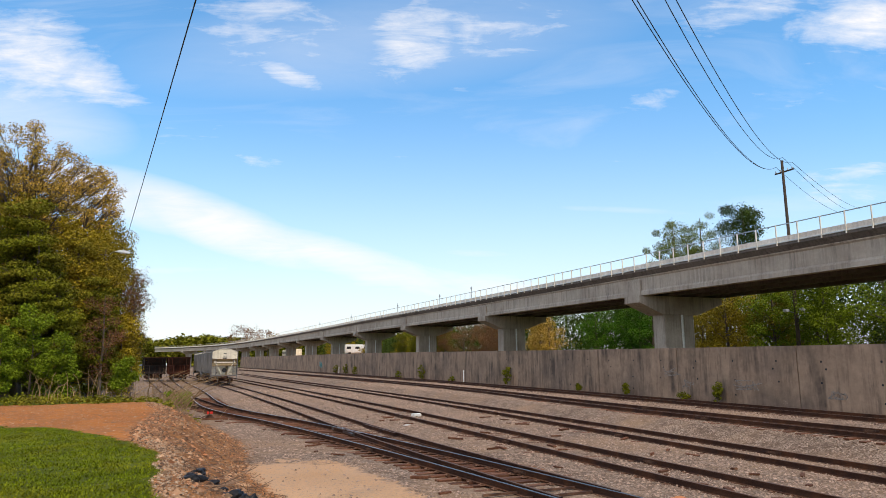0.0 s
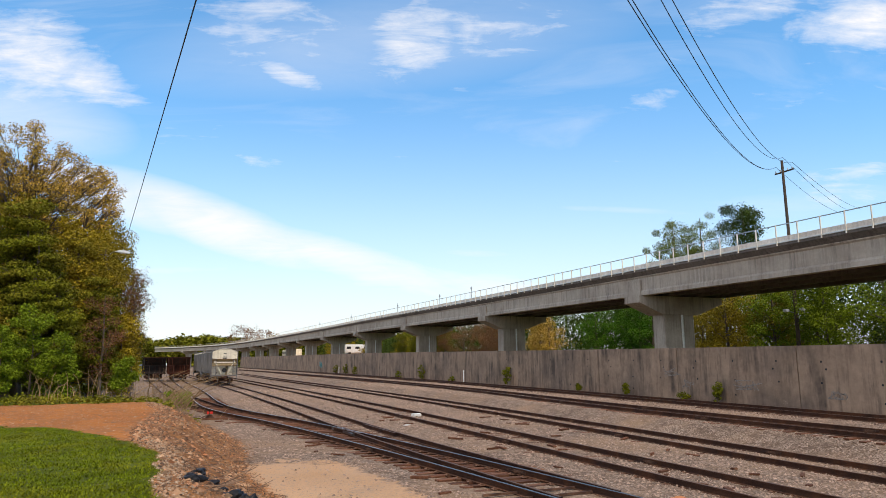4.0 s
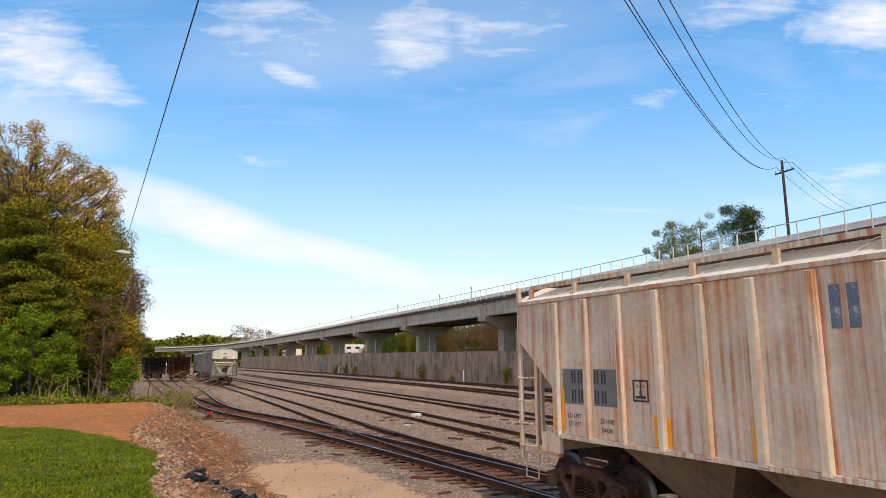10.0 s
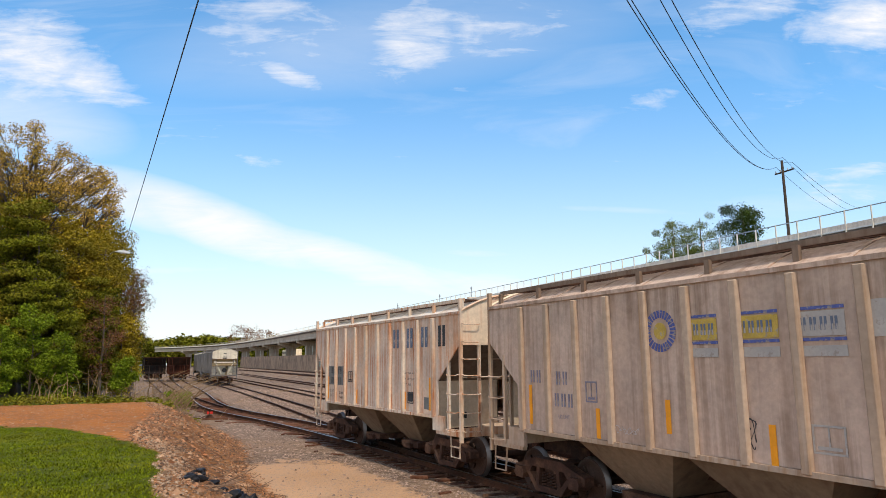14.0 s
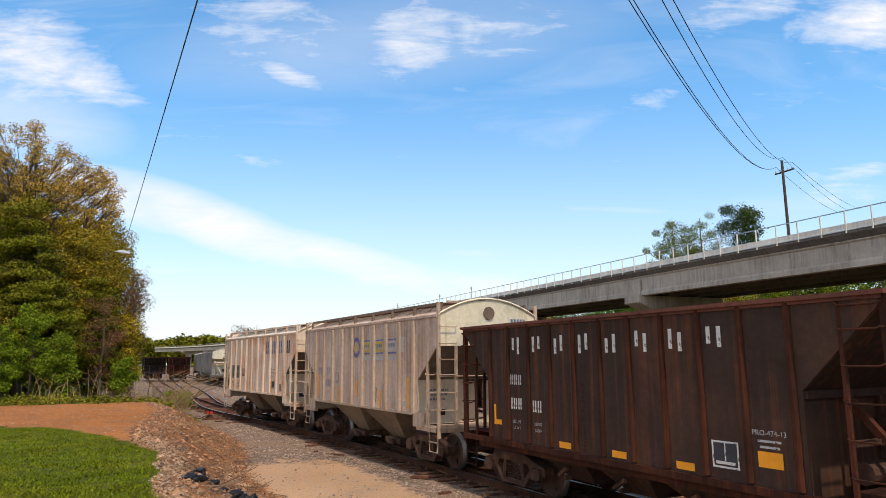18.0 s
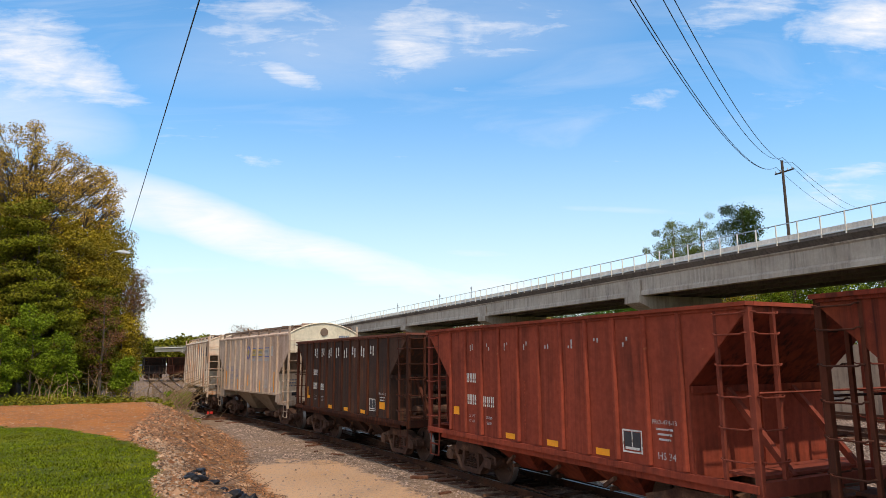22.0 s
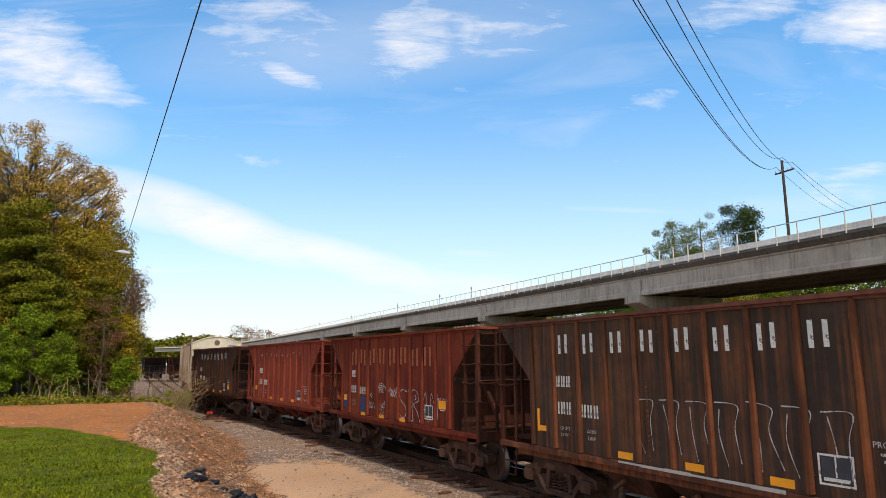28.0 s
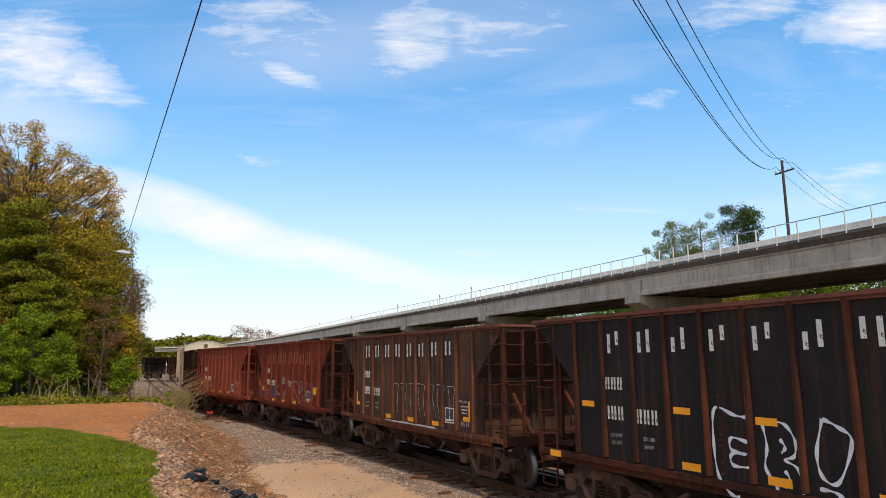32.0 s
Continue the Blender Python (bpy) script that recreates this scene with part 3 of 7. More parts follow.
def deck_point(y, lat, z):
    dx = (DECK(y + 0.5) - DECK(y - 0.5))
    k = 1 / math.hypot(1, dx)
    return (DECK(y) + lat * k, y - lat * dx * k, z + deck_rise(y))


def sweep(name, outline, y0, y1, step, mat, parent, label=""):
    """A section of (lateral, height) pairs swept along the viaduct's line."""
    bm = bmesh.new()
    n = max(1, round((y1 - y0) / step))
    prev = None
    for i in range(n + 1):
        y = y0 + (y1 - y0) * i / n
        ring = [bm.verts.new(deck_point(y, a, h)) for a, h in outline]
        if prev:
            for q in range(len(outline)):
                r = (q + 1) % len(outline)
                bm.faces.new((prev[q], prev[r], ring[r], ring[q]))
        else:
            bm.faces.new(ring)
        prev = ring
    bm.faces.new(prev[::-1])
    return part(name, tidy(bm), mat, parent, label)


def make_viaduct():
    top = thing("viaduct", pose(0, 0, 0), "long grey concrete elevated railway viaduct with T-shaped piers and a white railing", "viaduct", kind="structure")
    y_end = PIER0 + SPAN * 13
    # slab edge is stained; the underside's shade is painted into the same dark concrete
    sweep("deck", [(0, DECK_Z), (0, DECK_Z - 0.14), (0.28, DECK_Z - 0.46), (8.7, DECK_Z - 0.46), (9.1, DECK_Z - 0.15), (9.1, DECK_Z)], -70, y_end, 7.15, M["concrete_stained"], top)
    k = -4
    while PIER0 + SPAN * k < y_end - 5:
        y = PIER0 + SPAN * k
        ya, yb = y + 0.02, y + SPAN - 0.02
        # girders: the outer one shows its recessed web; inner ones carry painted shade
        for a in (0.3, 2.8, 5.3, 7.9):
            t, b = DECK_Z - 0.46, 7.62
            sweep("girder", [(a, t), (a, t - 0.06), (a + 0.10, t - 0.16), (a + 0.10, b + 0.42), (a, b + 0.28), (a, b), (a + 0.62, b), (a + 0.62, b + 0.28), (a + 0.52, b + 0.42), (a + 0.52, t - 0.16), (a + 0.62, t - 0.06), (a + 0.62, t)], ya, yb, 7.15, M["concrete"] if a < 1 else M["soffit_shaded"] if a < 2 else M["concrete_stained"], top)
        # pier: cap with tapering cantilevers on a ribbed shaft
        cap = bmesh.new()
        dx = DECK(y + 0.5) - DECK(y - 0.5)
        rot = Matrix.Translation((DECK(y), y, deck_rise(y) - 0.16)) @ Matrix.Rotation(-math.atan(dx), 4, "Z")
        add_prism(cap, [(0.0, 7.76), (0.0, 7.22), (2.3, 6.3), (5.7, 6.3), (8.3, 7.22), (8.3, 7.76)], "y", -0.95, 0.95)
        add_prism(cap, [(0.22, 9.0), (0.22, 7.76), (0.7, 7.76), (0.7, 9.0)], "y", -0.8, 0.8)
        bmesh.ops.transform(cap, matrix=rot, verts=cap.verts)
        part("pier_cap", tidy(cap), M["concrete"], top)
        shaft = bmesh.new()
        add_prism(shaft, [(2.5, -0.66), (2.58, -0.72), (5.4, -0.72), (5.48, -0.66), (5.48, 0.66), (5.4, 0.72), (2.58, 0.72), (2.5, 0.66)], "z", -1.4, 6.35)
        bmesh.ops.transform(shaft, matrix=rot, verts=shaft.verts)
        part("pier_shaft", tidy(shaft), M["concrete"], top)
        pipe = bmesh.new()
        add_tube(pipe, [rot @ Vector(q) for q in ((4.5, -0.8, 7.4), (4.35, -0.85, 7.0), (4.2, -0.82, 6.5), (4.2, -0.82, 0.2))], 0.09, 8)
        part("drain_pipe", pipe, M["steel_white"], top, "pale drain pipe")
        k += 1
    # pale trough edge and railing
    sweep("parapet", [(0.06, DECK_Z + 0.02), (0.14, DECK_Z + 0.02), (0.14, DECK_Z + 0.42), (0.06, DECK_Z + 0.42)], -70, y_end, 7.15, M["parapet_pale"], top, "pinkish pale concrete upstand along the deck edge")
    sweep("trough", [(-0.02, DECK_Z + 0.03), (0.055, DECK_Z + 0.03), (0.055, DECK_Z + 0.11), (-0.02, DECK_Z + 0.11)], -70, y_end, 7.15, M["steel_white"], top, "white cable trough")
    sweep("top_rail", [(-0.02, DECK_Z + 1.10), (0.03, DECK_Z + 1.10), (0.03, DECK_Z + 1.15), (-0.02, DECK_Z + 1.15)], -70, y_end, 7.15, M["grey_metal"], top)
    post = bmesh.new()
    add_box(post, -0.03, 0.03, -0.03, 0.03, -0.12, 1.15)
    me = bpy.data.meshes.new("post")
    post.to_mesh(me)
    post.free()
    me.materials.append(M["post_cream"])
    n, y = 0, 4.0
    while y < y_end:
        p = new("post", me)
        p.parent = top
        p.location = deck_point(y, -0.045, DECK_Z)
        y += 1.535
    # thin masts with small lights along the deck
    for y in (76.5, 105, 87, 133.6, 162, 190):
        mast = bmesh.new()
        add_tube(mast, [deck_point(y, 0.3, DECK_Z), deck_point(y, 0.3, DECK_Z + 1.9)], 0.035, 6)
        add_box(mast, *(deck_point(y, 0.3, 0)[0] + q for q in (-0.08, 0.08)), y - 0.08, y + 0.08, DECK_Z + 1.85, DECK_Z + 2.1)
        part("signal_mast", mast, M["grey_metal"], top)


make_viaduct()

# ---- the train ----
S_KNOTS = ([7.0, 8.5, 10.0, 11.5, 13.0, 14.5, 16.5, 18.0, 19.5, 21.0, 22.5, 24.0, 25.5, 27.5, 29.0, 30.5, 32.0],
           [11.25, 16.10, 20.96, 25.80, 30.57, 35.43, 41.87, 46.66, 51.48, 56.24, 60.88, 65.45, 70.15, 75.83, 79.76, 83.41, 86.69])
S_OF = spline(*S_KNOTS)
_ys = np.linspace(-140, 140, 2801)
_xs = np.array([LEAD(float(y)) for y in _ys])
_ss = np.concatenate([[0], np.cumsum(np.hypot(np.diff(_xs), np.diff(_ys)))])
_ss -= np.interp(0, _ys, _ss)


def on_lead(s):
    y = float(np.interp(s, _ss, _ys))
    return Vector((LEAD(y), y, 0))


def car_pose(s_mid, half):
    a, b = on_lead(s_mid - half), on_lead(s_mid + half)
    d = b - a
    return Matrix.Translation((a + b) / 2) @ Matrix.Rotation(math.atan2(-d.x, d.y), 4, "Z")


CARS = []          # (thing, distance behind the datum, half truck spacing, wheelsets)

def rusty(name, base, rust, rust_amount=0.8, patch=None, patch_amount=0.5, vary=0.18, rough=0.85, dirt=None, lo=0.46, comb=5.0):
    return material(name, base, rough, 0.0, scale=1.1, vary=vary, second=patch, second_scale=0.55, second_amount=patch_amount,
                    streak=rust, streak_amount=rust_amount, streak_lo=lo, streak_scale=comb, bump=0.12, bump_scale=18, random_tone=0.10, spec=0.10,
                    third=dirt, third_scale=5.0, third_cut=0.66)


M["grey_rusty"] = rusty("grey_rusty", (0.61, 0.505, 0.42), (0.47, 0.155, 0.042), 0.95, (0.57, 0.40, 0.29), 0.45, lo=0.445, comb=7.0, dirt=(0.46, 0.23, 0.12))
M["grey_rusty_post"] = rusty("grey_rusty_post", (0.66, 0.57, 0.47), (0.40, 0.14, 0.05), 0.95, (0.58, 0.40, 0.27), 0.5, dirt=(0.30, 0.12, 0.05), lo=0.45, comb=11.0)
M["grey_rusty_end"] = rusty("grey_rusty_end", (0.74, 0.60, 0.46), (0.50, 0.17, 0.06), 0.9, (0.62, 0.38, 0.25), 0.6, lo=0.50, comb=2.0, dirt=(0.46, 0.20, 0.09))
M["roof_grey"] = rusty("roof_grey", (0.62, 0.57, 0.51), (0.40, 0.22, 0.12), 0.5, (0.52, 0.45, 0.39), 0.5, lo=0.55)
# Slope sheet colour darkened to paint in the shade beneath the overhanging end.
M["slope_shaded"] = rusty("slope_shaded", (0.15, 0.122, 0.10), (0.09, 0.07, 0.055), 0.6, (0.19, 0.15, 0.12), 0.5)
M["grey_dusty"] = rusty("grey_dusty", (0.60, 0.49, 0.37), (0.25, 0.13, 0.07), 0.7, (0.50, 0.40, 0.29), 0.5, lo=0.53, comb=3.0)
M["grey_brown"] = rusty("grey_brown", (0.53, 0.40, 0.325), (0.255, 0.165, 0.115), 0.8, (0.46, 0.335, 0.265), 0.6, lo=0.45, comb=6.0, vary=0.2)
M["grey_brown_post"] = rusty("grey_brown_post", (0.46, 0.35, 0.27), (0.33, 0.195, 0.105), 0.85, (0.42, 0.31, 0.23), 0.6, comb=10.0)
M["cream_end"] = rusty("cream_end", (0.74, 0.66, 0.50), (0.34, 0.22, 0.12), 0.5, (0.62, 0.53, 0.38), 0.4, lo=0.52)
# Brown for roof walk edges and posts, darkened to paint their shade against sky.
M["walk_brown"] = rusty("walk_brown", (0.23, 0.165, 0.125), (0.12, 0.07, 0.045), 0.7, (0.17, 0.12, 0.09), 0.5)
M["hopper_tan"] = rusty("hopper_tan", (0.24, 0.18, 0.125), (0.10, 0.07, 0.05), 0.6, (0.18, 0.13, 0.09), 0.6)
M["red_brown"] = rusty("red_brown", (0.275, 0.056, 0.031), (0.10, 0.028, 0.019), 0.75, (0.22, 0.045, 0.026), 0.6, dirt=(0.29, 0.085, 0.043), lo=0.45, comb=6.0, vary=0.22)
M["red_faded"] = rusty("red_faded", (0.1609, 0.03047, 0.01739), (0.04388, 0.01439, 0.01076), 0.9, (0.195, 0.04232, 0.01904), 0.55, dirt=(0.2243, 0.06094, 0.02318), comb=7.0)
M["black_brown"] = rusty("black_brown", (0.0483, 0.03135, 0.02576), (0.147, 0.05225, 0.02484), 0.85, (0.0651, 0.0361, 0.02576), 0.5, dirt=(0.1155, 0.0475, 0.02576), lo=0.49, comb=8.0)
M["soot_brown"] = rusty("soot_brown", (0.0784, 0.03348, 0.02024), (0.224, 0.06975, 0.0264), 0.9, (0.1176, 0.04464, 0.02288), 0.5, dirt=(0.1568, 0.05115, 0.02376), lo=0.47, comb=9.0)
M["umber"] = rusty("umber", (0.046, 0.032, 0.0255), (0.19, 0.070, 0.028), 0.9, (0.064, 0.040, 0.029), 0.5, dirt=(0.14, 0.055, 0.027), lo=0.455, comb=8.0)
M["black_paint"] = rusty("black_paint", (0.020, 0.0175, 0.0175), (0.085, 0.034, 0.02), 0.6, (0.027, 0.02, 0.018), 0.5, dirt=(0.08, 0.034, 0.022), lo=0.5, comb=8.0)
M["brown_post"] = rusty("brown_post", (0.03871, 0.01607, 0.01107), (0.1048, 0.0308, 0.01368), 0.9, (0.06048, 0.0221, 0.01302), 0.5, lo=0.45, comb=10.0)
M["red_end"] = rusty("red_end", (0.20, 0.048, 0.03), (0.085, 0.026, 0.018), 0.7, (0.15, 0.038, 0.025), 0.5)
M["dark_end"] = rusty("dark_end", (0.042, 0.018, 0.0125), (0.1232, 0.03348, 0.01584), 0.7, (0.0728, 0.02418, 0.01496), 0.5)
M["chord_red"] = rusty("chord_red", (0.165, 0.062, 0.045), (0.07, 0.03, 0.022), 0.7, (0.12, 0.05, 0.036), 0.5)
M["truck_iron"] = material("truck_iron", (0.0648, 0.0322, 0.02205), 0.9, 0.1, scale=3, vary=0.35, second=(0.135, 0.0713, 0.0441), second_scale=1.5, bump=0.25, bump_scale=30)
M["wheel_face"] = material("wheel_face", (0.075, 0.045, 0.033), 0.8, 0.3, scale=3, vary=0.3, bump=0.1)
M["tread"] = material("tread", (0.16, 0.15, 0.145), 0.42, 0.8, scale=3, vary=0.1, bump=0.0)
M["orange_tape"] = material("orange_tape", (0.85, 0.33, 0.015), 0.5, scale=4, vary=0.08, bump=0.0, third=(0.5, 0.2, 0.04), third_scale=7, third_cut=0.66)
M["paint_white"] = material("paint_white", (0.62, 0.60, 0.56), 0.7, scale=5, vary=0.2, bump=0.0, third=(0.12, 0.07, 0.05), third_scale=9, third_cut=0.55)
M["paint_orange"] = material("paint_orange", (0.36, 0.10, 0.034), 0.7, scale=5, vary=0.2, bump=0.0, third=(0.15, 0.04, 0.022), third_scale=8, third_cut=0.53)
M["paint_dark"] = material("paint_dark", (0.045, 0.045, 0.05), 0.7, scale=5, vary=0.2, bump=0.0)
M["paint_panel"] = material("paint_panel", (0.17, 0.17, 0.165), 0.75, scale=3, vary=0.15, bump=0.0)
M["paint_slate"] = material("paint_slate", (0.13, 0.16, 0.23), 0.75, scale=5, vary=0.2, bump=0.0, third=(0.36, 0.33, 0.31), third_scale=7, third_cut=0.54)
M["paint_lilac"] = material("paint_lilac", (0.235, 0.215, 0.275), 0.75, scale=5, vary=0.2, bump=0.0, third=(0.31, 0.28, 0.26), third_scale=8, third_cut=0.55)
M["paint_blue"] = material("paint_blue", (0.085, 0.11, 0.32), 0.7, scale=5, vary=0.2, bump=0.0, third=(0.30, 0.27, 0.25), third_scale=10, third_cut=0.53)
M["paint_yellow"] = material("paint_yellow", (0.47, 0.33, 0.07), 0.7, scale=5, vary=0.2, bump=0.0, third=(0.32, 0.28, 0.24), third_scale=9, third_cut=0.55)
M["paint_pale"] = material("paint_pale", (0.40, 0.37, 0.35), 0.75, scale=3, vary=0.1, bump=0.0, third=(0.32, 0.28, 0.25), third_scale=8, third_cut=0.56)
M["chalk"] = material("chalk", (0.46, 0.43, 0.42), 0.9, scale=6, vary=0.25, bump=0.0, third=(0.10, 0.06, 0.05), third_scale=16, third_cut=0.55)
M["paint_navy"] = material("paint_navy", (0.03, 0.04, 0.10), 0.7, scale=5, vary=0.2, bump=0.0, third=(0.12, 0.05, 0.04), third_scale=6, third_cut=0.6)
M["chalk_bright"] = material("chalk_bright", (0.60, 0.62, 0.66), 0.85, scale=6, vary=0.15, bump=0.0)

MESHES = {}


def shared(key, build, mats, smooth=False):
    if key not in MESHES:
        bm = bmesh.new()
        build(bm)
        tidy(bm)
        me = bpy.data.meshes.new(key)
        bm.to_mesh(me)
        bm.free()
        for q in (mats if isinstance(mats, (list, tuple)) else [mats]):
            me.materials.append(q)
        if smooth:
            for f in me.polygons:
                f.use_smooth = True
        MESHES[key] = me
    return MESHES[key]


def piece(name, mesh, parent, m=None, label=""):
    ob = new(name, mesh)
    ob.parent = parent
    if m is not None:
        ob.matrix_basis = m
    return tagged(ob, label)


def made(name, parent, mats, build, label="", smooth=False):
    bm = bmesh.new()
    build(bm)
    return part(name, tidy(bm), mats, parent, label, smooth)


def lathe(bm, profile, axis_x=True, n=24, mis=None):
    """(offset along x, radius) pairs turned about the x axis."""
    prev = None
    for i in range(n):
        a = 2 * math.pi * i / n
        ring = [bm.verts.new((o, math.cos(a) * r, math.sin(a) * r)) for o, r in profile]
        if prev is None:
            first = ring
        else:
            for k in range(len(profile) - 1):
                bm.faces.new((prev[k], prev[k + 1], ring[k + 1], ring[k])).material_index = mis[k] if mis else 0
        prev = ring
    for k in range(len(profile) - 1):
        bm.faces.new((prev[k], prev[k + 1], first[k + 1], first[k])).material_index = mis[k] if mis else 0


def wheelset_build(bm):
    for s in (-1, 1):
        # flange inside, tread outside, dished plate and hub
        prof = [(0.69, 0.07), (0.69, 0.13), (0.715, 0.15), (0.70, 0.36), (0.685, 0.40), (0.685, 0.485), (0.70, 0.49), (0.715, 0.462), (0.80, 0.452), (0.805, 0.40), (0.775, 0.36), (0.765, 0.16), (0.80, 0.13), (0.82, 0.07)]
        lathe(bm, [(s * o, r) for o, r in prof], mis=[0, 0, 0, 0, 0, 1, 1, 1, 0, 0, 0, 0, 0])
        # a few chalk marks and holes show that it turns
        for k in range(3):
            a = 2 * math.pi * k / 3
            add_bar(bm, (s * 0.79, math.cos(a) * 0.2, math.sin(a) * 0.2), (s * 0.79, math.cos(a) * 0.33, math.sin(a) * 0.33), 0.05, 0.03)
    lathe(bm, [(-1.0, 0.0), (-1.0, 0.08), (-0.7, 0.08), (0.7, 0.08), (1.0, 0.08), (1.0, 0.0)], n=10)


def side_frame_build(bm):
    # cast frame: journal ends, arched top, deep belly, windows left open
    w0, w1 = -0.11, 0.11
    add_prism(bm, [(-1.14, 0.60), (-1.14, 0.44), (-0.66, 0.46), (-0.52, 0.62), (0.52, 0.62), (0.66, 0.46), (1.14, 0.44), (1.14, 0.60), (0.74, 0.70), (0.45, 0.80), (-0.45, 0.80), (-0.74, 0.70)], "x", w0, w1)
    add_prism(bm, [(-0.70, 0.47), (-0.42, 0.16), (0.42, 0.16), (0.70, 0.47), (0.60, 0.50), (0.36, 0.27), (-0.36, 0.27), (-0.60, 0.50)], "x", w0, w1)
    for s in (-1, 1):
        add_prism(bm, [(s * 0.30, 0.25), (s * 0.42, 0.25), (s * 0.36, 0.64), (s * 0.26, 0.64)], "x", w0, w1)
        # journal box cover
        add_prism(bm, [(s * 0.76, 0.36), (s * 1.02, 0.36), (s * 1.06, 0.46), (s * 1.02, 0.58), (s * 0.76, 0.58), (s * 0.72, 0.46)], "x", w0 - 0.08, w1)


def spring_build(bm):
    for q in range(5):
        z = 0.28 + q * 0.055
        add_tube(bm, [(math.cos(a) * 0.075, math.sin(a) * 0.075, z + 0.055 * k / 8) for k, a in enumerate([2 * math.pi * k / 8 for k in range(9)])], 0.016, 4)


def bolster_build(bm):
    add_prism(bm, [(-1.05, 0.44), (-1.05, 0.62), (-0.4, 0.74), (0.4, 0.74), (1.05, 0.62), (1.05, 0.44), (0.4, 0.30), (-0.4, 0.30)], "y", -0.2, 0.2)
    add_prism(bm, [(-0.3, 0.70), (0.3, 0.70), (0.3, 0.98), (-0.3, 0.98)], "y", -0.3, 0.3)


def truck(car, y):
    """A two-axle truck under a wagon; returns its wheelsets."""
    t = piece("truck", shared("bolster", bolster_build, M["truck_iron"]), car, Matrix.Translation((0, y, 0)), "rusty cast steel two-axle truck")
    for s in (-1, 1):
        piece("side_frame", shared("side_frame", side_frame_build, M["truck_iron"]), t, Matrix.Translation((s * 1.02, 0, 0)))
        for k in (-0.17, 0.0, 0.17):
            piece("spring", shared("spring", spring_build, M["truck_iron"]), t, Matrix.Translation((s * 1.02 + s * 0.02, k, 0)))
    out = []
    for k in (-0.89, 0.89):
        out.append(piece("wheelset", shared("wheelset", wheelset_build, [M["wheel_face"], M["tread"]], True), t, Matrix.Translation((0, k, 0.455)), "steel wheelset with polished treads"))
    return out


def rung_build(bm):
    add_tube(bm, [(0, -0.25, 0), (-0.05, -0.235, 0), (-0.06, -0.2, -0.02), (-0.06, 0.2, -0.02), (-0.05, 0.235, 0), (0, 0.25, 0)], 0.0125, 5)


def ladder(car, mat, key, x, y0, y1, zs):
    """Side ladder rungs between two uprights, on the wagon's side at x."""
    s = 1 if x > 0 else -1
    for z in zs:
        piece("rung", shared("rung_" + key, rung_build, mat), car, Matrix.Translation((x, (y0 + y1) / 2, z)) @ Matrix.Diagonal((-1 if s > 0 else 1, abs(y1 - y0) / 0.5, 1, 1)))


def end_ladder(car, mat, key, y, x0, x1, zs):
    f = 1 if y > 0 else -1
    for z in zs:
        piece("rung", shared("rung_" + key, rung_build, mat), car, Matrix.Translation(((x0 + x1) / 2, y, z)) @ Matrix.Rotation(math.pi / 2 * (-1 if f > 0 else 1), 4, "Z") @ Matrix.Diagonal((1, abs(x1 - x0) / 0.5, 1, 1)))


def coupler_build(bm):
    add_box(bm, -0.09, 0.09, -0.45, 0.25, 0.78, 0.96)
    add_prism(bm, [(-0.20, 0.22), (0.18, 0.22), (0.20, 0.42), (0.10, 0.52), (0.02, 0.44), (-0.08, 0.44), (-0.10, 0.56), (-0.22, 0.52)], "z", 0.72, 1.02)
    add_tube(bm, [(-0.3, 0.1, 0.95), (-0.35, 0.2, 0.7), (-0.3, 0.45, 0.5), (-0.2, 0.6, 0.52)], 0.03, 6)
    add_bar(bm, (-1.3, 0.12, 1.0), (0, 0.12, 1.02), 0.03)


def brake_wheel_build(bm):
    pts = [(math.cos(a) * 0.28, 0, math.sin(a) * 0.28) for a in [2 * math.pi * k / 20 for k in range(21)]]
    add_tube(bm, pts, 0.018, 5)
    for k in range(5):
        a = 2 * math.pi * k / 5
        add_bar(bm, (0, 0, 0), (math.cos(a) * 0.28, 0, math.sin(a) * 0.28), 0.03)
    add_bar(bm, (0, -0.08, 0), (0, 0.12, 0), 0.1, sides=8)


def frustum(bm, top, bottom, z1, z0):
    """(x0, x1, y0, y1) rectangles at two heights joined by sloping sheets."""
    vs = []
    for (x0, x1, y0, y1), z in ((bottom, z0), (top, z1)):
        vs.append([bm.verts.new(q) for q in ((x0, y0, z), (x1, y0, z), (x1, y1, z), (x0, y1, z))])
    for i in range(4):
        j = (i + 1) % 4
        bm.faces.new((vs[0][i], vs[0][j], vs[1][j], vs[1][i]))
    bm.faces.new(vs[0][::-1])
    bm.faces.new(vs[1])


# ---- paint marks on wagon sides ----
def text_mesh(text, size, mat, stretch=1.0):
    key = "text_%s_%s_%s" % (text, size, mat.name)
    if key not in MESHES:
        cu = bpy.data.curves.new("lettering", "FONT")
        cu.body, cu.size, cu.align_x, cu.align_y = text, size, "CENTER", "CENTER"
        cu.resolution_u = 2
        ob = new("lettering", cu)
        me = bpy.data.meshes.new_from_object(ob)
        bpy.data.objects.remove(ob)
        me.materials.clear()
        me.materials.append(mat)
        MESHES[key] = me
    return MESHES[key]


SIDE = Matrix.Rotation(math.pi / 2, 4, "X")


def side_place(y, z, x=-1.566):
    """Pose for a flat mark on the side that faces the lawn: reads along -y."""
    return Matrix.Translation((x, y, z)) @ Matrix.Rotation(-math.pi / 2, 4, "Z") @ SIDE


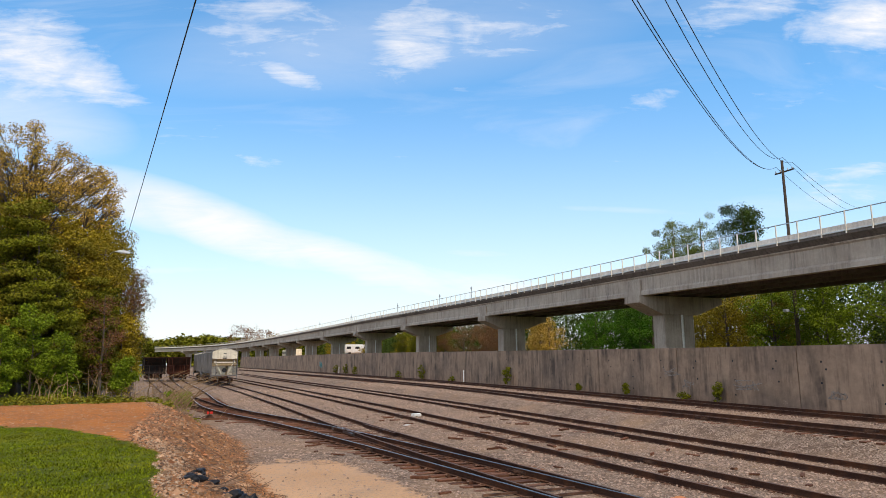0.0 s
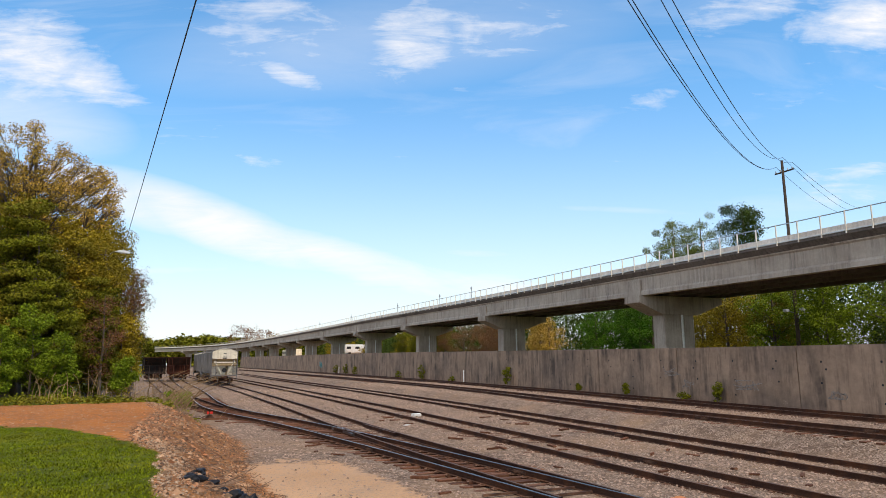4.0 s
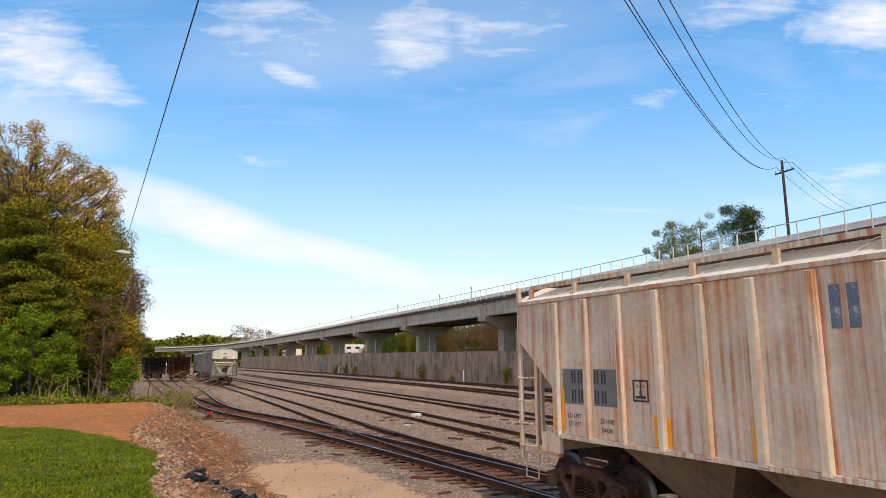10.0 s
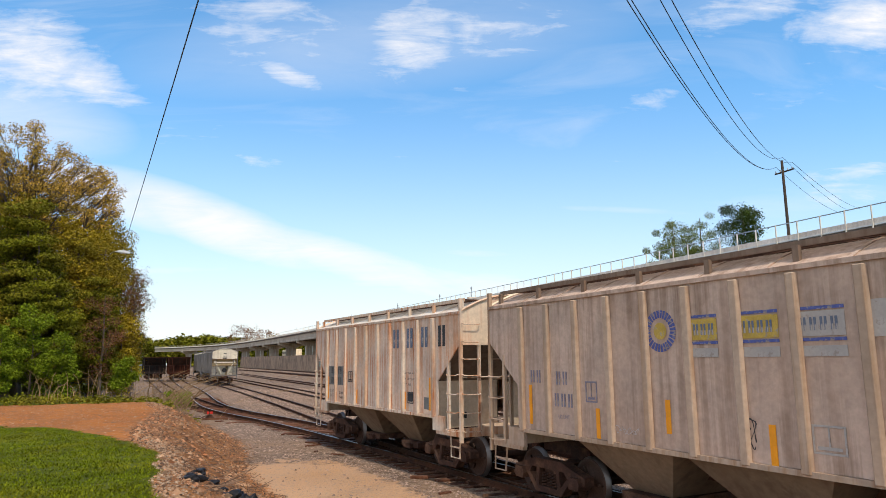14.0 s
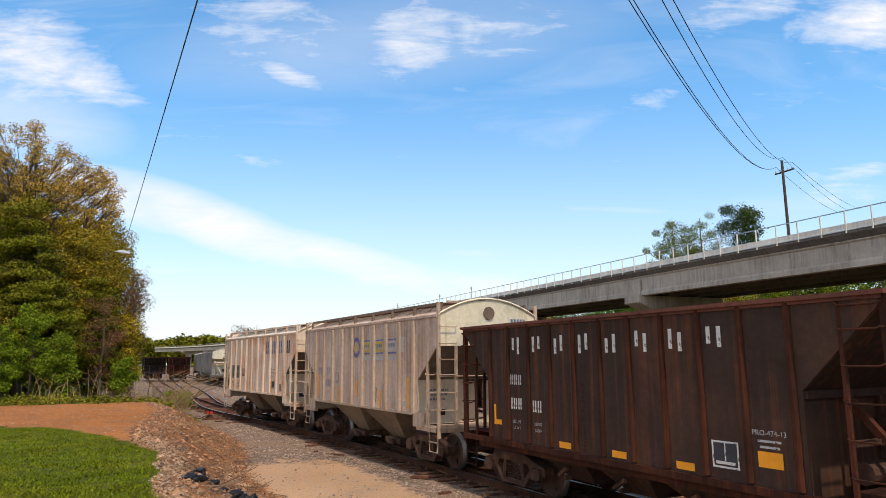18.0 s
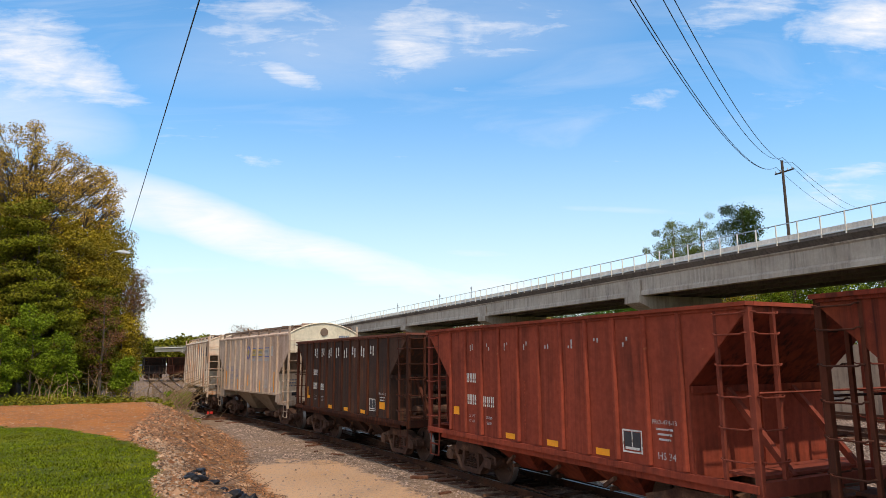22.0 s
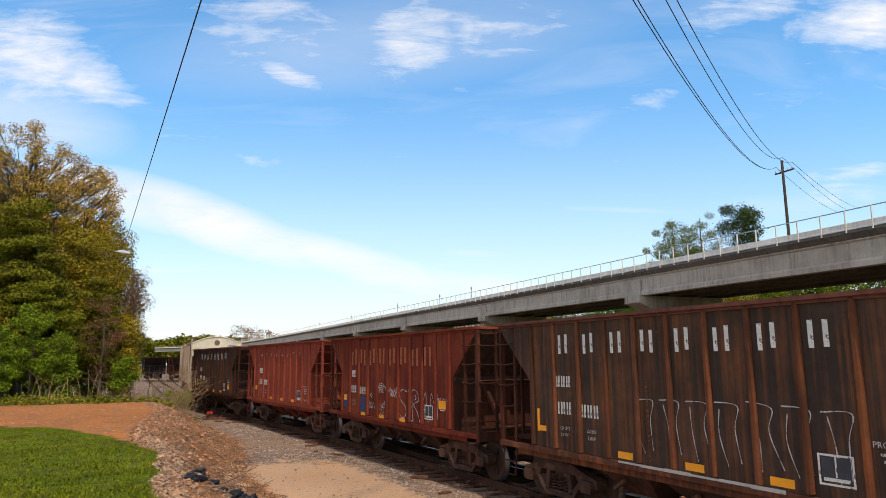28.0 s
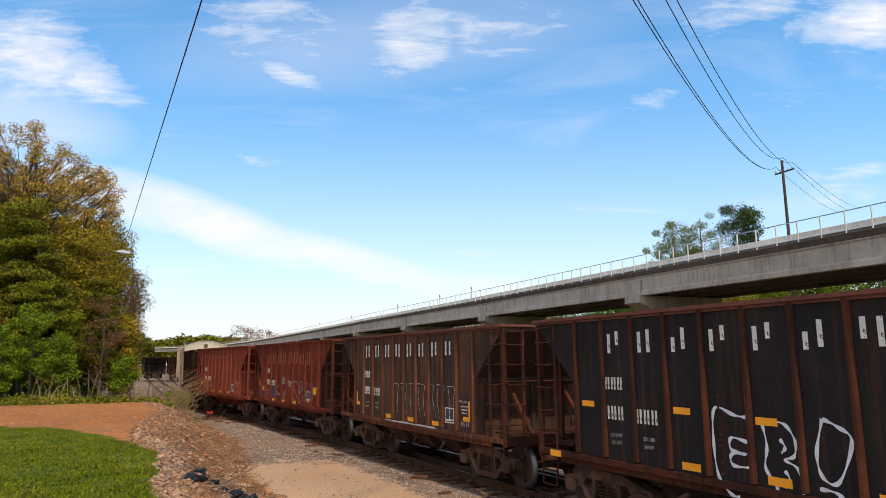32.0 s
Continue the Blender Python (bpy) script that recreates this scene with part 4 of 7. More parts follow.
def mark(car, y, z, w, h, mat, x=-1.566, name="paint_mark", label=""):
    def build(bm):
        add_box(bm, -w / 2, w / 2, -h / 2, h / 2, 0, 0.004)
    return piece(name, shared("mark_%.3f_%.3f_%s" % (w, h, mat.name), build, mat), car, side_place(y, z, x), label)


def writing(car, y, z, text, size, mat, x=-1.568):
    return piece("lettering", text_mesh(text, size, mat), car, side_place(y, z, x))


def bars(car, y, z, n, h, mat, gap=1.0, x=-1.566):
    """A row of plain upright bars that stands for a mark or number; y is its middle."""
    w = h * 0.62
    for k in range(n):
        c = (k - (n - 1) / 2) * w * (1 + 0.35 * gap)
        for q in (-0.27, 0.27):
            mark(car, y - c - q * w, z, round(w * 0.3, 2), h, mat, x, "paint_bar")


def frame_box(car, y, z, w, h, mat, x=-1.567):
    """An outlined stencil panel drawn with single lines."""
    t = 0.025
    for a, b, ww, hh in ((0, -h / 2 + t / 2, w, t), (0, h / 2 - t / 2, w, t), (-w / 2 + t / 2, 0, t, h - 2 * t), (w / 2 - t / 2, 0, t, h - 2 * t), (0, h / 8, 0.02, h * 0.7), (0, -h / 2 + 0.07, w - 0.12, 0.04)):
        mark(car, y - a, z + b, round(ww, 3), round(hh, 3), mat, x, "stencil_line")


def scrawl(car, y, z, strokes, mat, width, x=-1.568, name="graffiti"):
    """Loose spray strokes: lists of (across, up) points drawn as flat ribbons."""
    def build(bm, st):
        pts = [Vector((a, b, 0)) for a, b in st]
        fine = []
        for i in range(len(pts) - 1):
            p0, p1, p2, p3 = pts[max(i - 1, 0)], pts[i], pts[i + 1], pts[min(i + 2, len(pts) - 1)]
            for k in range(5):
                t = k / 5
                fine.append(0.5 * (2 * p1 + (p2 - p0) * t + (2 * p0 - 5 * p1 + 4 * p2 - p3) * t * t + (3 * p1 - p0 - 3 * p2 + p3) * t ** 3))
        fine.append(pts[-1])
        prev = None
        for i, q in enumerate(fine):
            d = fine[min(i + 1, len(fine) - 1)] - fine[max(i - 1, 0)]
            nrm = Vector((-d.y, d.x, 0)).normalized() * width * 0.5 * (0.8 + 0.4 * math.sin(i * 1.3))
            pair = (bm.verts.new(q + nrm), bm.verts.new(q - nrm))
            if prev:
                bm.faces.new((prev[0], prev[1], pair[1], pair[0]))
            prev = pair
    for st in strokes:
        bm = bmesh.new()
        build(bm, st)
        ob = part(name, bm, mat, car, "sprayed graffiti stroke")
        ob.matrix_basis = side_place(y, z, x)


# ---- covered hopper ----
def covered_hopper(label, body, post, end, hl, half_truck, rust_roof, slope, lower, deck):
    W, EV, B = 1.56, 3.87, 1.42
    car = thing("covered_hopper_wagon", pose(0, 0, 0), label, "freight wagon", "wagons of the train")
    key = body.name
    out = [(-hl, EV), (hl, EV), (hl, 3.14), (hl - 1.08, 2.25), (hl - 1.08, B), (1.08 - hl, B), (1.08 - hl, 2.25), (-hl, 3.14)]
    for s in (-1, 1):
        made("side_panel", car, body, lambda bm: add_prism(bm, out, "x", s * (W - 0.03) if s > 0 else -W, W if s > 0 else -(W - 0.03)))
        made("side_sill", car, post, lambda bm: (add_box(bm, *sorted((s * (W - 0.05), s * (W + 0.05))), -(hl - 1.3), hl - 1.3, B - 0.075, B - 0.004),
                                                 add_box(bm, *sorted((s * (W - 0.05), s * (W + 0.03))), hl - 1.3, hl - 0.75, B - 0.36, B - 0.006),
                                                 add_box(bm, *sorted((s * (W - 0.05), s * (W + 0.03))), -(hl - 0.75), -(hl - 1.3), B - 0.36, B - 0.006)))
        made("eave", car, body, lambda bm: add_box(bm, *sorted((s * (W - 0.06), s * (W + 0.035))), -hl, hl, EV - 0.02, EV + 0.045))

        def post_build(bm):
            add_prism(bm, [(-0.085, 0.0), (-0.06, -0.07), (0.06, -0.07), (0.085, 0.0)], "z", B - 0.05, EV - 0.05)
            bmesh.ops.bevel(bm, geom=list(bm.edges), offset=0.012, segments=1, affect="EDGES")
        n = 10
        for k in range(n):
            y = -(hl - 1.27) + (2 * hl - 2.54) * k / (n - 1)
            piece("side_post", shared("hpost_" + key, post_build, post), car, Matrix.Translation((s * W, y, 0)) @ Matrix.Rotation(-s * -math.pi / 2, 4, "Z"))
    # rounded roof, in sheets with seams
    def roof_pts(r):
        return [(-1.53 * math.cos(math.pi * k / 14) * 1.0, EV + 0.03 + r + 0.44 * (1 - math.cos(math.pi * k / 14) ** 2)) for k in range(15)]

    def roof(bm):
        w = hl / 9
        rings = [[bm.verts.new((a, y, z)) for a, z in roof_pts(r)] for y, r in ((-w, 0.0), (w - 0.06, 0.0), (w - 0.06, 0.018), (w, 0.018))]
        for u in range(3):
            for k in range(14):
                bm.faces.new((rings[u][k], rings[u][k + 1], rings[u + 1][k + 1], rings[u + 1][k]))
    for q in range(9):
        piece("roof_panel", shared("roof_%s_%.1f" % (rust_roof.name, hl), roof, rust_roof), car, Matrix.Translation((0, -hl + 2 * hl * (q + 0.5) / 9, 0)))
    for q in range(4):
        y = -hl * 0.72 + hl * 1.44 * q / 3
        made("roof_hatch", car, rust_roof, lambda bm: (add_box(bm, -0.38, 0.38, y - 1.05, y + 1.05, 4.28, 4.38), add_box(bm, -0.42, 0.42, y - 0.06, y + 0.06, 4.38, 4.42)))
    for s in (-1, 1):
        x = s * 1.30
        made("roof_walk", car, M["truck_iron"], lambda bm: [add_box(bm, *sorted((x, x - s * 0.62)), -hl + 0.25 + 0.09 * k, -hl + 0.25 + 0.09 * k + 0.05, 4.215, 4.24) for k in range(int((2 * hl - 0.5) / 0.09))], "dark grating roof walk")
        made("walk_edge", car, deck, lambda bm: (add_box(bm, *sorted((x, x + s * 0.04)), -hl + 0.15, hl - 0.15, 4.17, 4.25), add_box(bm, *sorted((x - s * 0.62, x - s * 0.66)), -hl + 0.15, hl - 0.15, 4.17, 4.25)))
        for k in range(8):
            y = -hl + 0.2 + (2 * hl - 0.4) * k / 7
            piece("walk_post", shared("wpost_" + key, lambda bm: add_box(bm, -0.035, 0.035, -0.045, 0.045, 3.86, 4.19), deck), car, Matrix.Translation((s * 1.36, y, 0)))
    for f in (-1, 1):
        yy = f * hl
        arch = [(-1.53, 3.12)] + roof_pts(-0.01) + [(1.53, 3.12)]
        made("end_sheet", car, end, lambda bm: add_prism(bm, arch, "y", *sorted((yy, yy - f * 0.03))))
        made("arch_rim", car, end, lambda bm: add_tube(bm, [(a, yy + f * 0.015, z) for a, z in roof_pts(0.02)], 0.03, 5))
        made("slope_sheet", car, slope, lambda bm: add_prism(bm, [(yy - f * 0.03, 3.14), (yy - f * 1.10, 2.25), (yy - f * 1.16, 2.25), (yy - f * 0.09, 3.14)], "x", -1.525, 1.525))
        made("bulkhead", car, lower, lambda bm: (add_box(bm, -1.535, 0.22, *sorted((yy - f * 1.10, yy - f * 1.14)), 1.1, 2.26), add_box(bm, 0.5, 1.52, *sorted((yy - f * 1.02, yy - f * 1.14)), 1.1, 2.2)))
        # darker plate added behind the bulkhead's gap to stand in for its shadow
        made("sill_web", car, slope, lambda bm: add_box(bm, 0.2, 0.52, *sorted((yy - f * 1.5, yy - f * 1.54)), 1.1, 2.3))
        made("inspection_hole", car, M["black"], lambda bm: add_box(bm, -0.95, -0.72, *sorted((yy - f * 1.085, yy - f * 1.11)), 1.32, 1.47))
        made("end_platform", car, post, lambda bm: (add_box(bm, -1.5, 1.5, *sorted((yy - f * 0.02, yy - f * 0.14)), 0.98, 1.18), add_box(bm, -1.55, -1.45, *sorted((yy - f * 0.1, yy - f * 1.2)), 0.98, 1.14), add_box(bm, 1.45, 1.55, *sorted((yy - f * 0.1, yy - f * 1.2)), 0.98, 1.14), add_box(bm, -0.45, 0.45, *sorted((yy - f * 0.1, yy - f * 1.2)), 1.10, 1.15)))
        for s in (-1, 1):
            piece("corner_post", shared("cpost_" + key, lambda bm: (add_box(bm, -0.04, 0.04, -0.035, 0.035, 0.86, 4.22)), post), car, Matrix.Translation((s * 1.53, yy + f * 0.005, 0)))
            piece("ladder_upright", shared("cup_" + key, lambda bm: add_box(bm, -0.035, 0.035, -0.035, 0.035, 1.05, 2.86), post), car, Matrix.Translation((s * 1.54, yy - f * 0.56, 0)))
            piece("ladder_upright", shared("cue_" + key, lambda bm: add_box(bm, -0.035, 0.035, -0.03, 0.03, 1.05, 3.12), post), car, Matrix.Translation((s * 1.02, yy + f * 0.0, 0)))
            ladder(car, post, key, s * 1.57, yy - f * 0.56, yy - f * 0.02, (1.13, 1.55, 1.98, 2.42))
            end_ladder(car, post, key, yy + f * 0.03, s * 1.02, s * 1.53, (1.13, 1.55, 1.98, 2.42, 2.8, 3.2, 3.62))
            made("stirrup_step", car, post, lambda bm: (add_tube(bm, [(s * 1.5, yy - f * 0.1, 0.98), (s * 1.52, yy - f * 0.1, 0.50), (s * 1.52, yy - f * 0.5, 0.50), (s * 1.5, yy - f * 0.55, 0.98)], 0.02, 5), add_bar(bm, (s * 1.52, yy - f * 0.1, 0.74), (s * 1.52, yy - f * 0.53, 0.74), 0.03)))
        made("end_handrail", car, post, lambda bm: add_tube(bm, [(-1.53, yy + f * 0.06, 2.36), (0, yy + f * 0.08, 2.36), (1.53, yy + f * 0.06, 2.36)], 0.016, 5))
        piece("coupler", shared("coupler", coupler_build, M["truck_iron"]), car, Matrix.Translation((0, f * (hl - 0.1), 0)) @ Matrix.Rotation(0 if f > 0 else math.pi, 4, "Z"))
    piece("brake_wheel", shared("brake_wheel", brake_wheel_build, M["truck_iron"]), car, Matrix.Translation((0.55, hl - 0.35, 2.0)))
    made("brake_gear", car, M["truck_iron"], lambda bm: (add_bar(bm, (0.55, hl - 0.4, 1.1), (0.55, hl - 0.4, 2.0), 0.16), add_tube(bm, [(0.2, hl - 1.0, 1.3), (0.9, hl - 1.0, 1.3)], 0.18, 10)))
    made("centre_sill", car, M["truck_iron"], lambda bm: add_box(bm, -0.22, 0.22, -hl + 0.1, hl - 0.1, 0.80, 1.1))
    for k in (-1, 1):
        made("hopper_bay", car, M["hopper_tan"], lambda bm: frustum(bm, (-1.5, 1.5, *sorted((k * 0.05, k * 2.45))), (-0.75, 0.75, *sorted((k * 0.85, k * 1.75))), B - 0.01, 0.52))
        made("outlet_gate", car, M["truck_iron"], lambda bm: (add_box(bm, -0.95, 0.95, *sorted((k * 0.78, k * 1.82)), 0.36, 0.51), add_box(bm, -1.05, -0.95, *sorted((k * 1.1, k * 1.5)), 0.33, 0.45)))
    w = [q for y in (half_truck, -half_truck) for q in truck(car, y)]
    return car, w


# ---- open hopper ----
def open_hopper(label, body, post, inner, hl, half_truck, chord, trim, lower, tanks=False):
    W, EV, B = 1.54, 3.52, 1.10
    car = thing("open_hopper_wagon", pose(0, 0, 0), label, "freight wagon", "wagons of the train")
    key, ekey = body.name + post.name, trim.name
    cut = hl - 1.12
    out = [(0.05 - hl, EV - 0.06), (hl - 0.05, EV - 0.06), (hl - 0.05, 3.40), (cut, 2.36), (cut, B), (-cut, B), (-cut, 2.36), (0.05 - hl, 3.40)]

    def post_build(bm):
        add_prism(bm, [(-0.055, 0.0), (-0.032, -0.065), (0.032, -0.065), (0.055, 0.0)], "z", 1.14, 3.45)
        for v in bm.verts:
            if v.co.z > 3.4 and v.co.y < -0.05:
                v.co.y *= 0.7
        bmesh.ops.bevel(bm, geom=list(bm.edges), offset=0.012, segments=1, affect="EDGES")

    def rivet(bm):
        add_bar(bm, (0, 0, 0), (0, -0.02, 0), 0.036, sides=6)
    for s in (-1, 1):
        made("side_panel", car, body, lambda bm: add_prism(bm, out, "x", *sorted((s * W, s * (W - 0.02)))))
        made("top_chord", car, chord, lambda bm: (add_box(bm, *sorted((s * (W - 0.1), s * (W + 0.075))), -hl, hl, EV - 0.056, EV), add_box(bm, *sorted((s * (W + 0.002), s * (W + 0.03))), -hl + 0.06, hl - 0.06, EV - 0.10, EV - 0.056)))
        made("side_sill", car, post, lambda bm: (add_box(bm, *sorted((s * (W - 0.06), s * (W + 0.045))), -hl + 0.05, hl - 0.05, 1.02, B + 0.02), add_box(bm, *sorted((s * (W - 0.09), s * (W - 0.06))), -hl + 0.6, hl - 0.6, 0.90, 1.06)))
        for k in range(11):
            y = (k - 5) * 0.716
            piece("side_post", shared("opost_" + key, post_build, post), car, Matrix.Translation((s * W, y, 0)) @ Matrix.Rotation(s * math.pi / 2, 4, "Z"))
        for y in (-cut + 0.10, cut - 0.06, 0.5) if s < 0 else ():
            for k in range(16):
                piece("rivet", shared("rivet_" + key, rivet, post), car, Matrix.Translation((s * W, y, 1.2 + 0.075 * k)) @ Matrix.Rotation(s * math.pi / 2, 4, "Z"))
    for f in (-1, 1):
        yy = f * hl
        made("end_chord", car, chord, lambda bm: add_box(bm, -W + 0.105, W - 0.105, *sorted((yy, yy - f * 0.12)), EV - 0.056, EV))
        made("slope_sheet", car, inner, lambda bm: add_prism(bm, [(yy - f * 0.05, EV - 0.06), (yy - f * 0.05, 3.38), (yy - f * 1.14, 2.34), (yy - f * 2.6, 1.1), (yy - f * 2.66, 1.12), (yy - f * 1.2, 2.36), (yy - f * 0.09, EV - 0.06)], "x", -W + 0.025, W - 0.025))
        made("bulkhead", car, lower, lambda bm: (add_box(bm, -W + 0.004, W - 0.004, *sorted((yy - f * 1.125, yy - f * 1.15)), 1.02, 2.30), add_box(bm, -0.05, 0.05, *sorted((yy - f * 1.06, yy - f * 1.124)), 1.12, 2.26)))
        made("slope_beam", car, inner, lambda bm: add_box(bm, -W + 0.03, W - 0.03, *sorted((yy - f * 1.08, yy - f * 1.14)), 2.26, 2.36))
        for s in (-1, 1):
            piece("corner_post", shared("oc_" + ekey, lambda bm: (add_box(bm, -0.045, 0.045, -0.045, 0.045, 0.95, 3.46)), trim), car, Matrix.Translation((s * 1.50, yy - f * 0.06, 0)))
            piece("ladder_upright", shared("ou_" + ekey, lambda bm: add_box(bm, -0.025, 0.025, -0.025, 0.025, 1.05, 3.46), trim), car, Matrix.Translation((s * 1.52, yy - f * 0.58, 0)))
            piece("end_upright", shared("oe_" + ekey, lambda bm: add_box(bm, -0.028, 0.028, -0.028, 0.028, 1.1, 3.46), trim), car, Matrix.Translation((s * 1.0, yy - f * 0.06, 0)))
            ladder(car, trim, ekey, s * 1.56, yy - f * 0.58, yy - f * 0.06, (1.42, 1.84, 2.26, 2.68, 3.1, 3.38))
            end_ladder(car, trim, ekey, yy - f * 0.01, s * 1.0, s * 1.5, (1.42, 1.84, 2.26, 2.68, 3.1, 3.38))
            made("brace", car, trim, lambda bm: add_bar(bm, (s * 0.75, yy - f * 1.1, 2.3), (s * 0.75, yy - f * 0.12, 1.16), 0.09))
            made("stirrup_step", car, trim, lambda bm: (add_tube(bm, [(s * 1.5, yy - f * 0.1, 1.02), (s * 1.52, yy - f * 0.1, 0.46), (s * 1.52, yy - f * 0.52, 0.46), (s * 1.5, yy - f * 0.55, 1.02)], 0.02, 5), add_bar(bm, (s * 1.52, yy - f * 0.1, 0.72), (s * 1.52, yy - f * 0.53, 0.72), 0.03)))
        made("end_sill", car, trim, lambda bm: (add_box(bm, -1.5, 1.5, *sorted((yy, yy - f * 0.12)), 0.96, 1.16), add_box(bm, -1.3, 1.3, *sorted((yy - f * 0.15, yy - f * 0.75)), 1.17, 1.21)))
        made("end_handrail", car, trim, lambda bm: add_tube(bm, [(-1.5, yy + f * 0.02, 2.3), (1.5, yy + f * 0.02, 2.3)], 0.018, 5))
        piece("coupler", shared("coupler", coupler_build, M["truck_iron"]), car, Matrix.Translation((0, f * (hl - 0.02), 0)) @ Matrix.Rotation(0 if f > 0 else math.pi, 4, "Z"))
    piece("brake_wheel", shared("brake_wheel", brake_wheel_build, M["truck_iron"]), car, Matrix.Translation((0.7, hl - 0.3, 2.05)))
    made("brake_gear", car, M["truck_iron"], lambda bm: (add_bar(bm, (0.7, hl - 0.4, 1.1), (0.7, hl - 0.4, 2.05), 0.14), add_tube(bm, [(-0.5, hl - 0.7, 1.42), (0.3, hl - 0.7, 1.42)], 0.16, 10)))
    if tanks:
        made("air_tank", car, M["truck_iron"], lambda bm: (add_tube(bm, [(-0.9, 0.86 - hl, 1.36), (0.4, 0.86 - hl, 1.36)], 0.14, 12), add_tube(bm, [(-0.2, 0.95 - hl, 1.95), (0.7, 0.95 - hl, 1.95)], 0.09, 10), add_bar(bm, (-1.3, 0.7 - hl, 1.75), (1.3, 0.7 - hl, 1.75), 0.07)))
    made("centre_sill", car, M["truck_iron"], lambda bm: add_box(bm, -0.22, 0.22, -hl + 0.1, hl - 0.1, 0.78, 1.1))
    for k in (-1, 0, 1):
        c = k * 1.55
        made("hopper_bay", car, inner, lambda bm: frustum(bm, (-1.44, 1.44, c - 0.76, c + 0.76), (-0.8, 0.8, c - 0.42, c + 0.22), 1.06, 0.46))
        made("door_latch", car, M["truck_iron"], lambda bm: (add_bar(bm, (-1.0, c + 0.25, 0.5), (1.0, c + 0.25, 0.5), 0.07), add_bar(bm, (-1.1, c + 0.3, 0.55), (-1.2, c - 0.1, 0.75), 0.06)))
    w = [q for y in (half_truck, -half_truck) for q in truck(car, y)]
    return car, w


def ym(ds, mid):
    return mid - ds


# first wagon: rusty grey cement hopper
MID = 13.53
car, ws = covered_hopper("weathered grey covered hopper wagon streaked with orange rust", M["grey_rusty"], M["grey_rusty_post"], M["grey_rusty_end"], 5.14, 3.75, M["roof_grey"], M["slope_shaded"], M["grey_dusty"], M["grey_rusty_post"])
CARS.append((car, MID, 3.75, ws))
for ds in (10.12, 10.98):
    mark(car, ym(ds, MID), 2.28, 0.62, 0.62, M["paint_panel"], -1.563, label="dark grey patch")
for ds, n in ((10.22, 2), (10.84, 2)):
    bars(car, ym(ds, MID), 2.45, n, 0.22, M["paint_dark"])
    bars(car, ym(ds, MID), 2.12, n, 0.22, M["paint_dark"])
writing(car, ym(10.12, MID), 1.76, "LD LMT", 0.115, M["paint_dark"])
writing(car, ym(10.12, MID), 1.62, "LT WT", 0.115, M["paint_dark"])
writing(car, ym(10.98, MID), 1.72, "231400", 0.115, M["paint_dark"])
writing(car, ym(10.98, MID), 1.57, "54600", 0.115, M["paint_dark"])
frame_box(car, ym(11.80, MID), 2.26, 0.34, 0.34, M["paint_dark"])
writing(car, ym(11.80, MID), 2.33, "PLATE", 0.07, M["paint_dark"])
writing(car, ym(11.80, MID), 2.22, "C", 0.12, M["paint_dark"])
for ds, z, h in ((9.54, 1.86, 0.76), (9.80, 1.86, 0.74), (12.10, 1.66, 0.45), (12.36, 1.66, 0.42), (13.86, 1.66, 0.42), (15.54, 1.70, 0.5), (15.78, 1.70, 0.46), (17.20, 1.92, 0.82), (17.29, 1.92, 0.82)):
    mark(car, ym(ds, MID), z, 0.085, h, M["orange_tape"], name="reflector")
for ds in (15.2, 16.05, 16.9, 17.82):
    mark(car, ym(ds - 0.11, MID), 3.36, 0.13, 0.52, M["paint_dark" if ds > 17.5 else "paint_slate"])
    mark(car, ym(ds + 0.11, MID), 3.36, 0.13, 0.52, M["paint_dark" if ds > 17.5 else "paint_slate"])
writing(car, ym(16.02, MID), 2.42, "EXW 10-8 H 14-7", 0.085, M["paint_dark"])
writing(car, ym(16.02, MID), 2.27, "EW   9-8 H 14-10", 0.085, M["paint_dark"])
writing(car, ym(15.9, MID), 2.12, "CU FT 3218", 0.085, M["paint_dark"])
frame_box(car, ym(16.1, MID), 1.78, 0.34, 0.3, M["paint_dark"])
mark(car, ym(16.1, MID), 1.80, 0.3, 0.2, M["paint_dark"])
mark(car, ym(17.0, MID), 1.68, 0.24, 0.3, M["paint_panel"])

# second wagon: grey-brown cement hopper with faded emblem
MID = 25.24
car, ws = covered_hopper("dusty grey-brown covered hopper wagon with a faded yellow and blue emblem", M["grey_brown"], M["grey_brown_post"], M["cream_end"], 5.16, 3.75, M["grey_brown"], M["slope_shaded"], M["grey_dusty"], M["walk_brown"])
CARS.append((car, MID, 3.75, ws))


def ring_mark(bm):
    n = 28
    for k in range(n):
        a, b = 2 * math.pi * k / n, 2 * math.pi * (k + 0.72) / n
        v = [bm.verts.new((math.cos(q) * r, math.sin(q) * r, 0.003)) for q, r in ((a, 0.20), (b, 0.20), (b, 0.32), (a, 0.32))]
        bm.faces.new(v)


def disc_mark(bm):
    bm.faces.new([bm.verts.new((math.cos(2 * math.pi * k / 24) * 0.13, math.sin(2 * math.pi * k / 24) * 0.13, 0.003)) for k in range(24)])


piece("emblem_ring", shared("emblem_ring", ring_mark, M["paint_blue"]), car, side_place(ym(25.13, MID), 3.18), "faded blue ring")
piece("emblem_disc", shared("emblem_disc", disc_mark, M["paint_yellow"]), car, side_place(ym(25.13, MID), 3.18), "faded yellow disc")
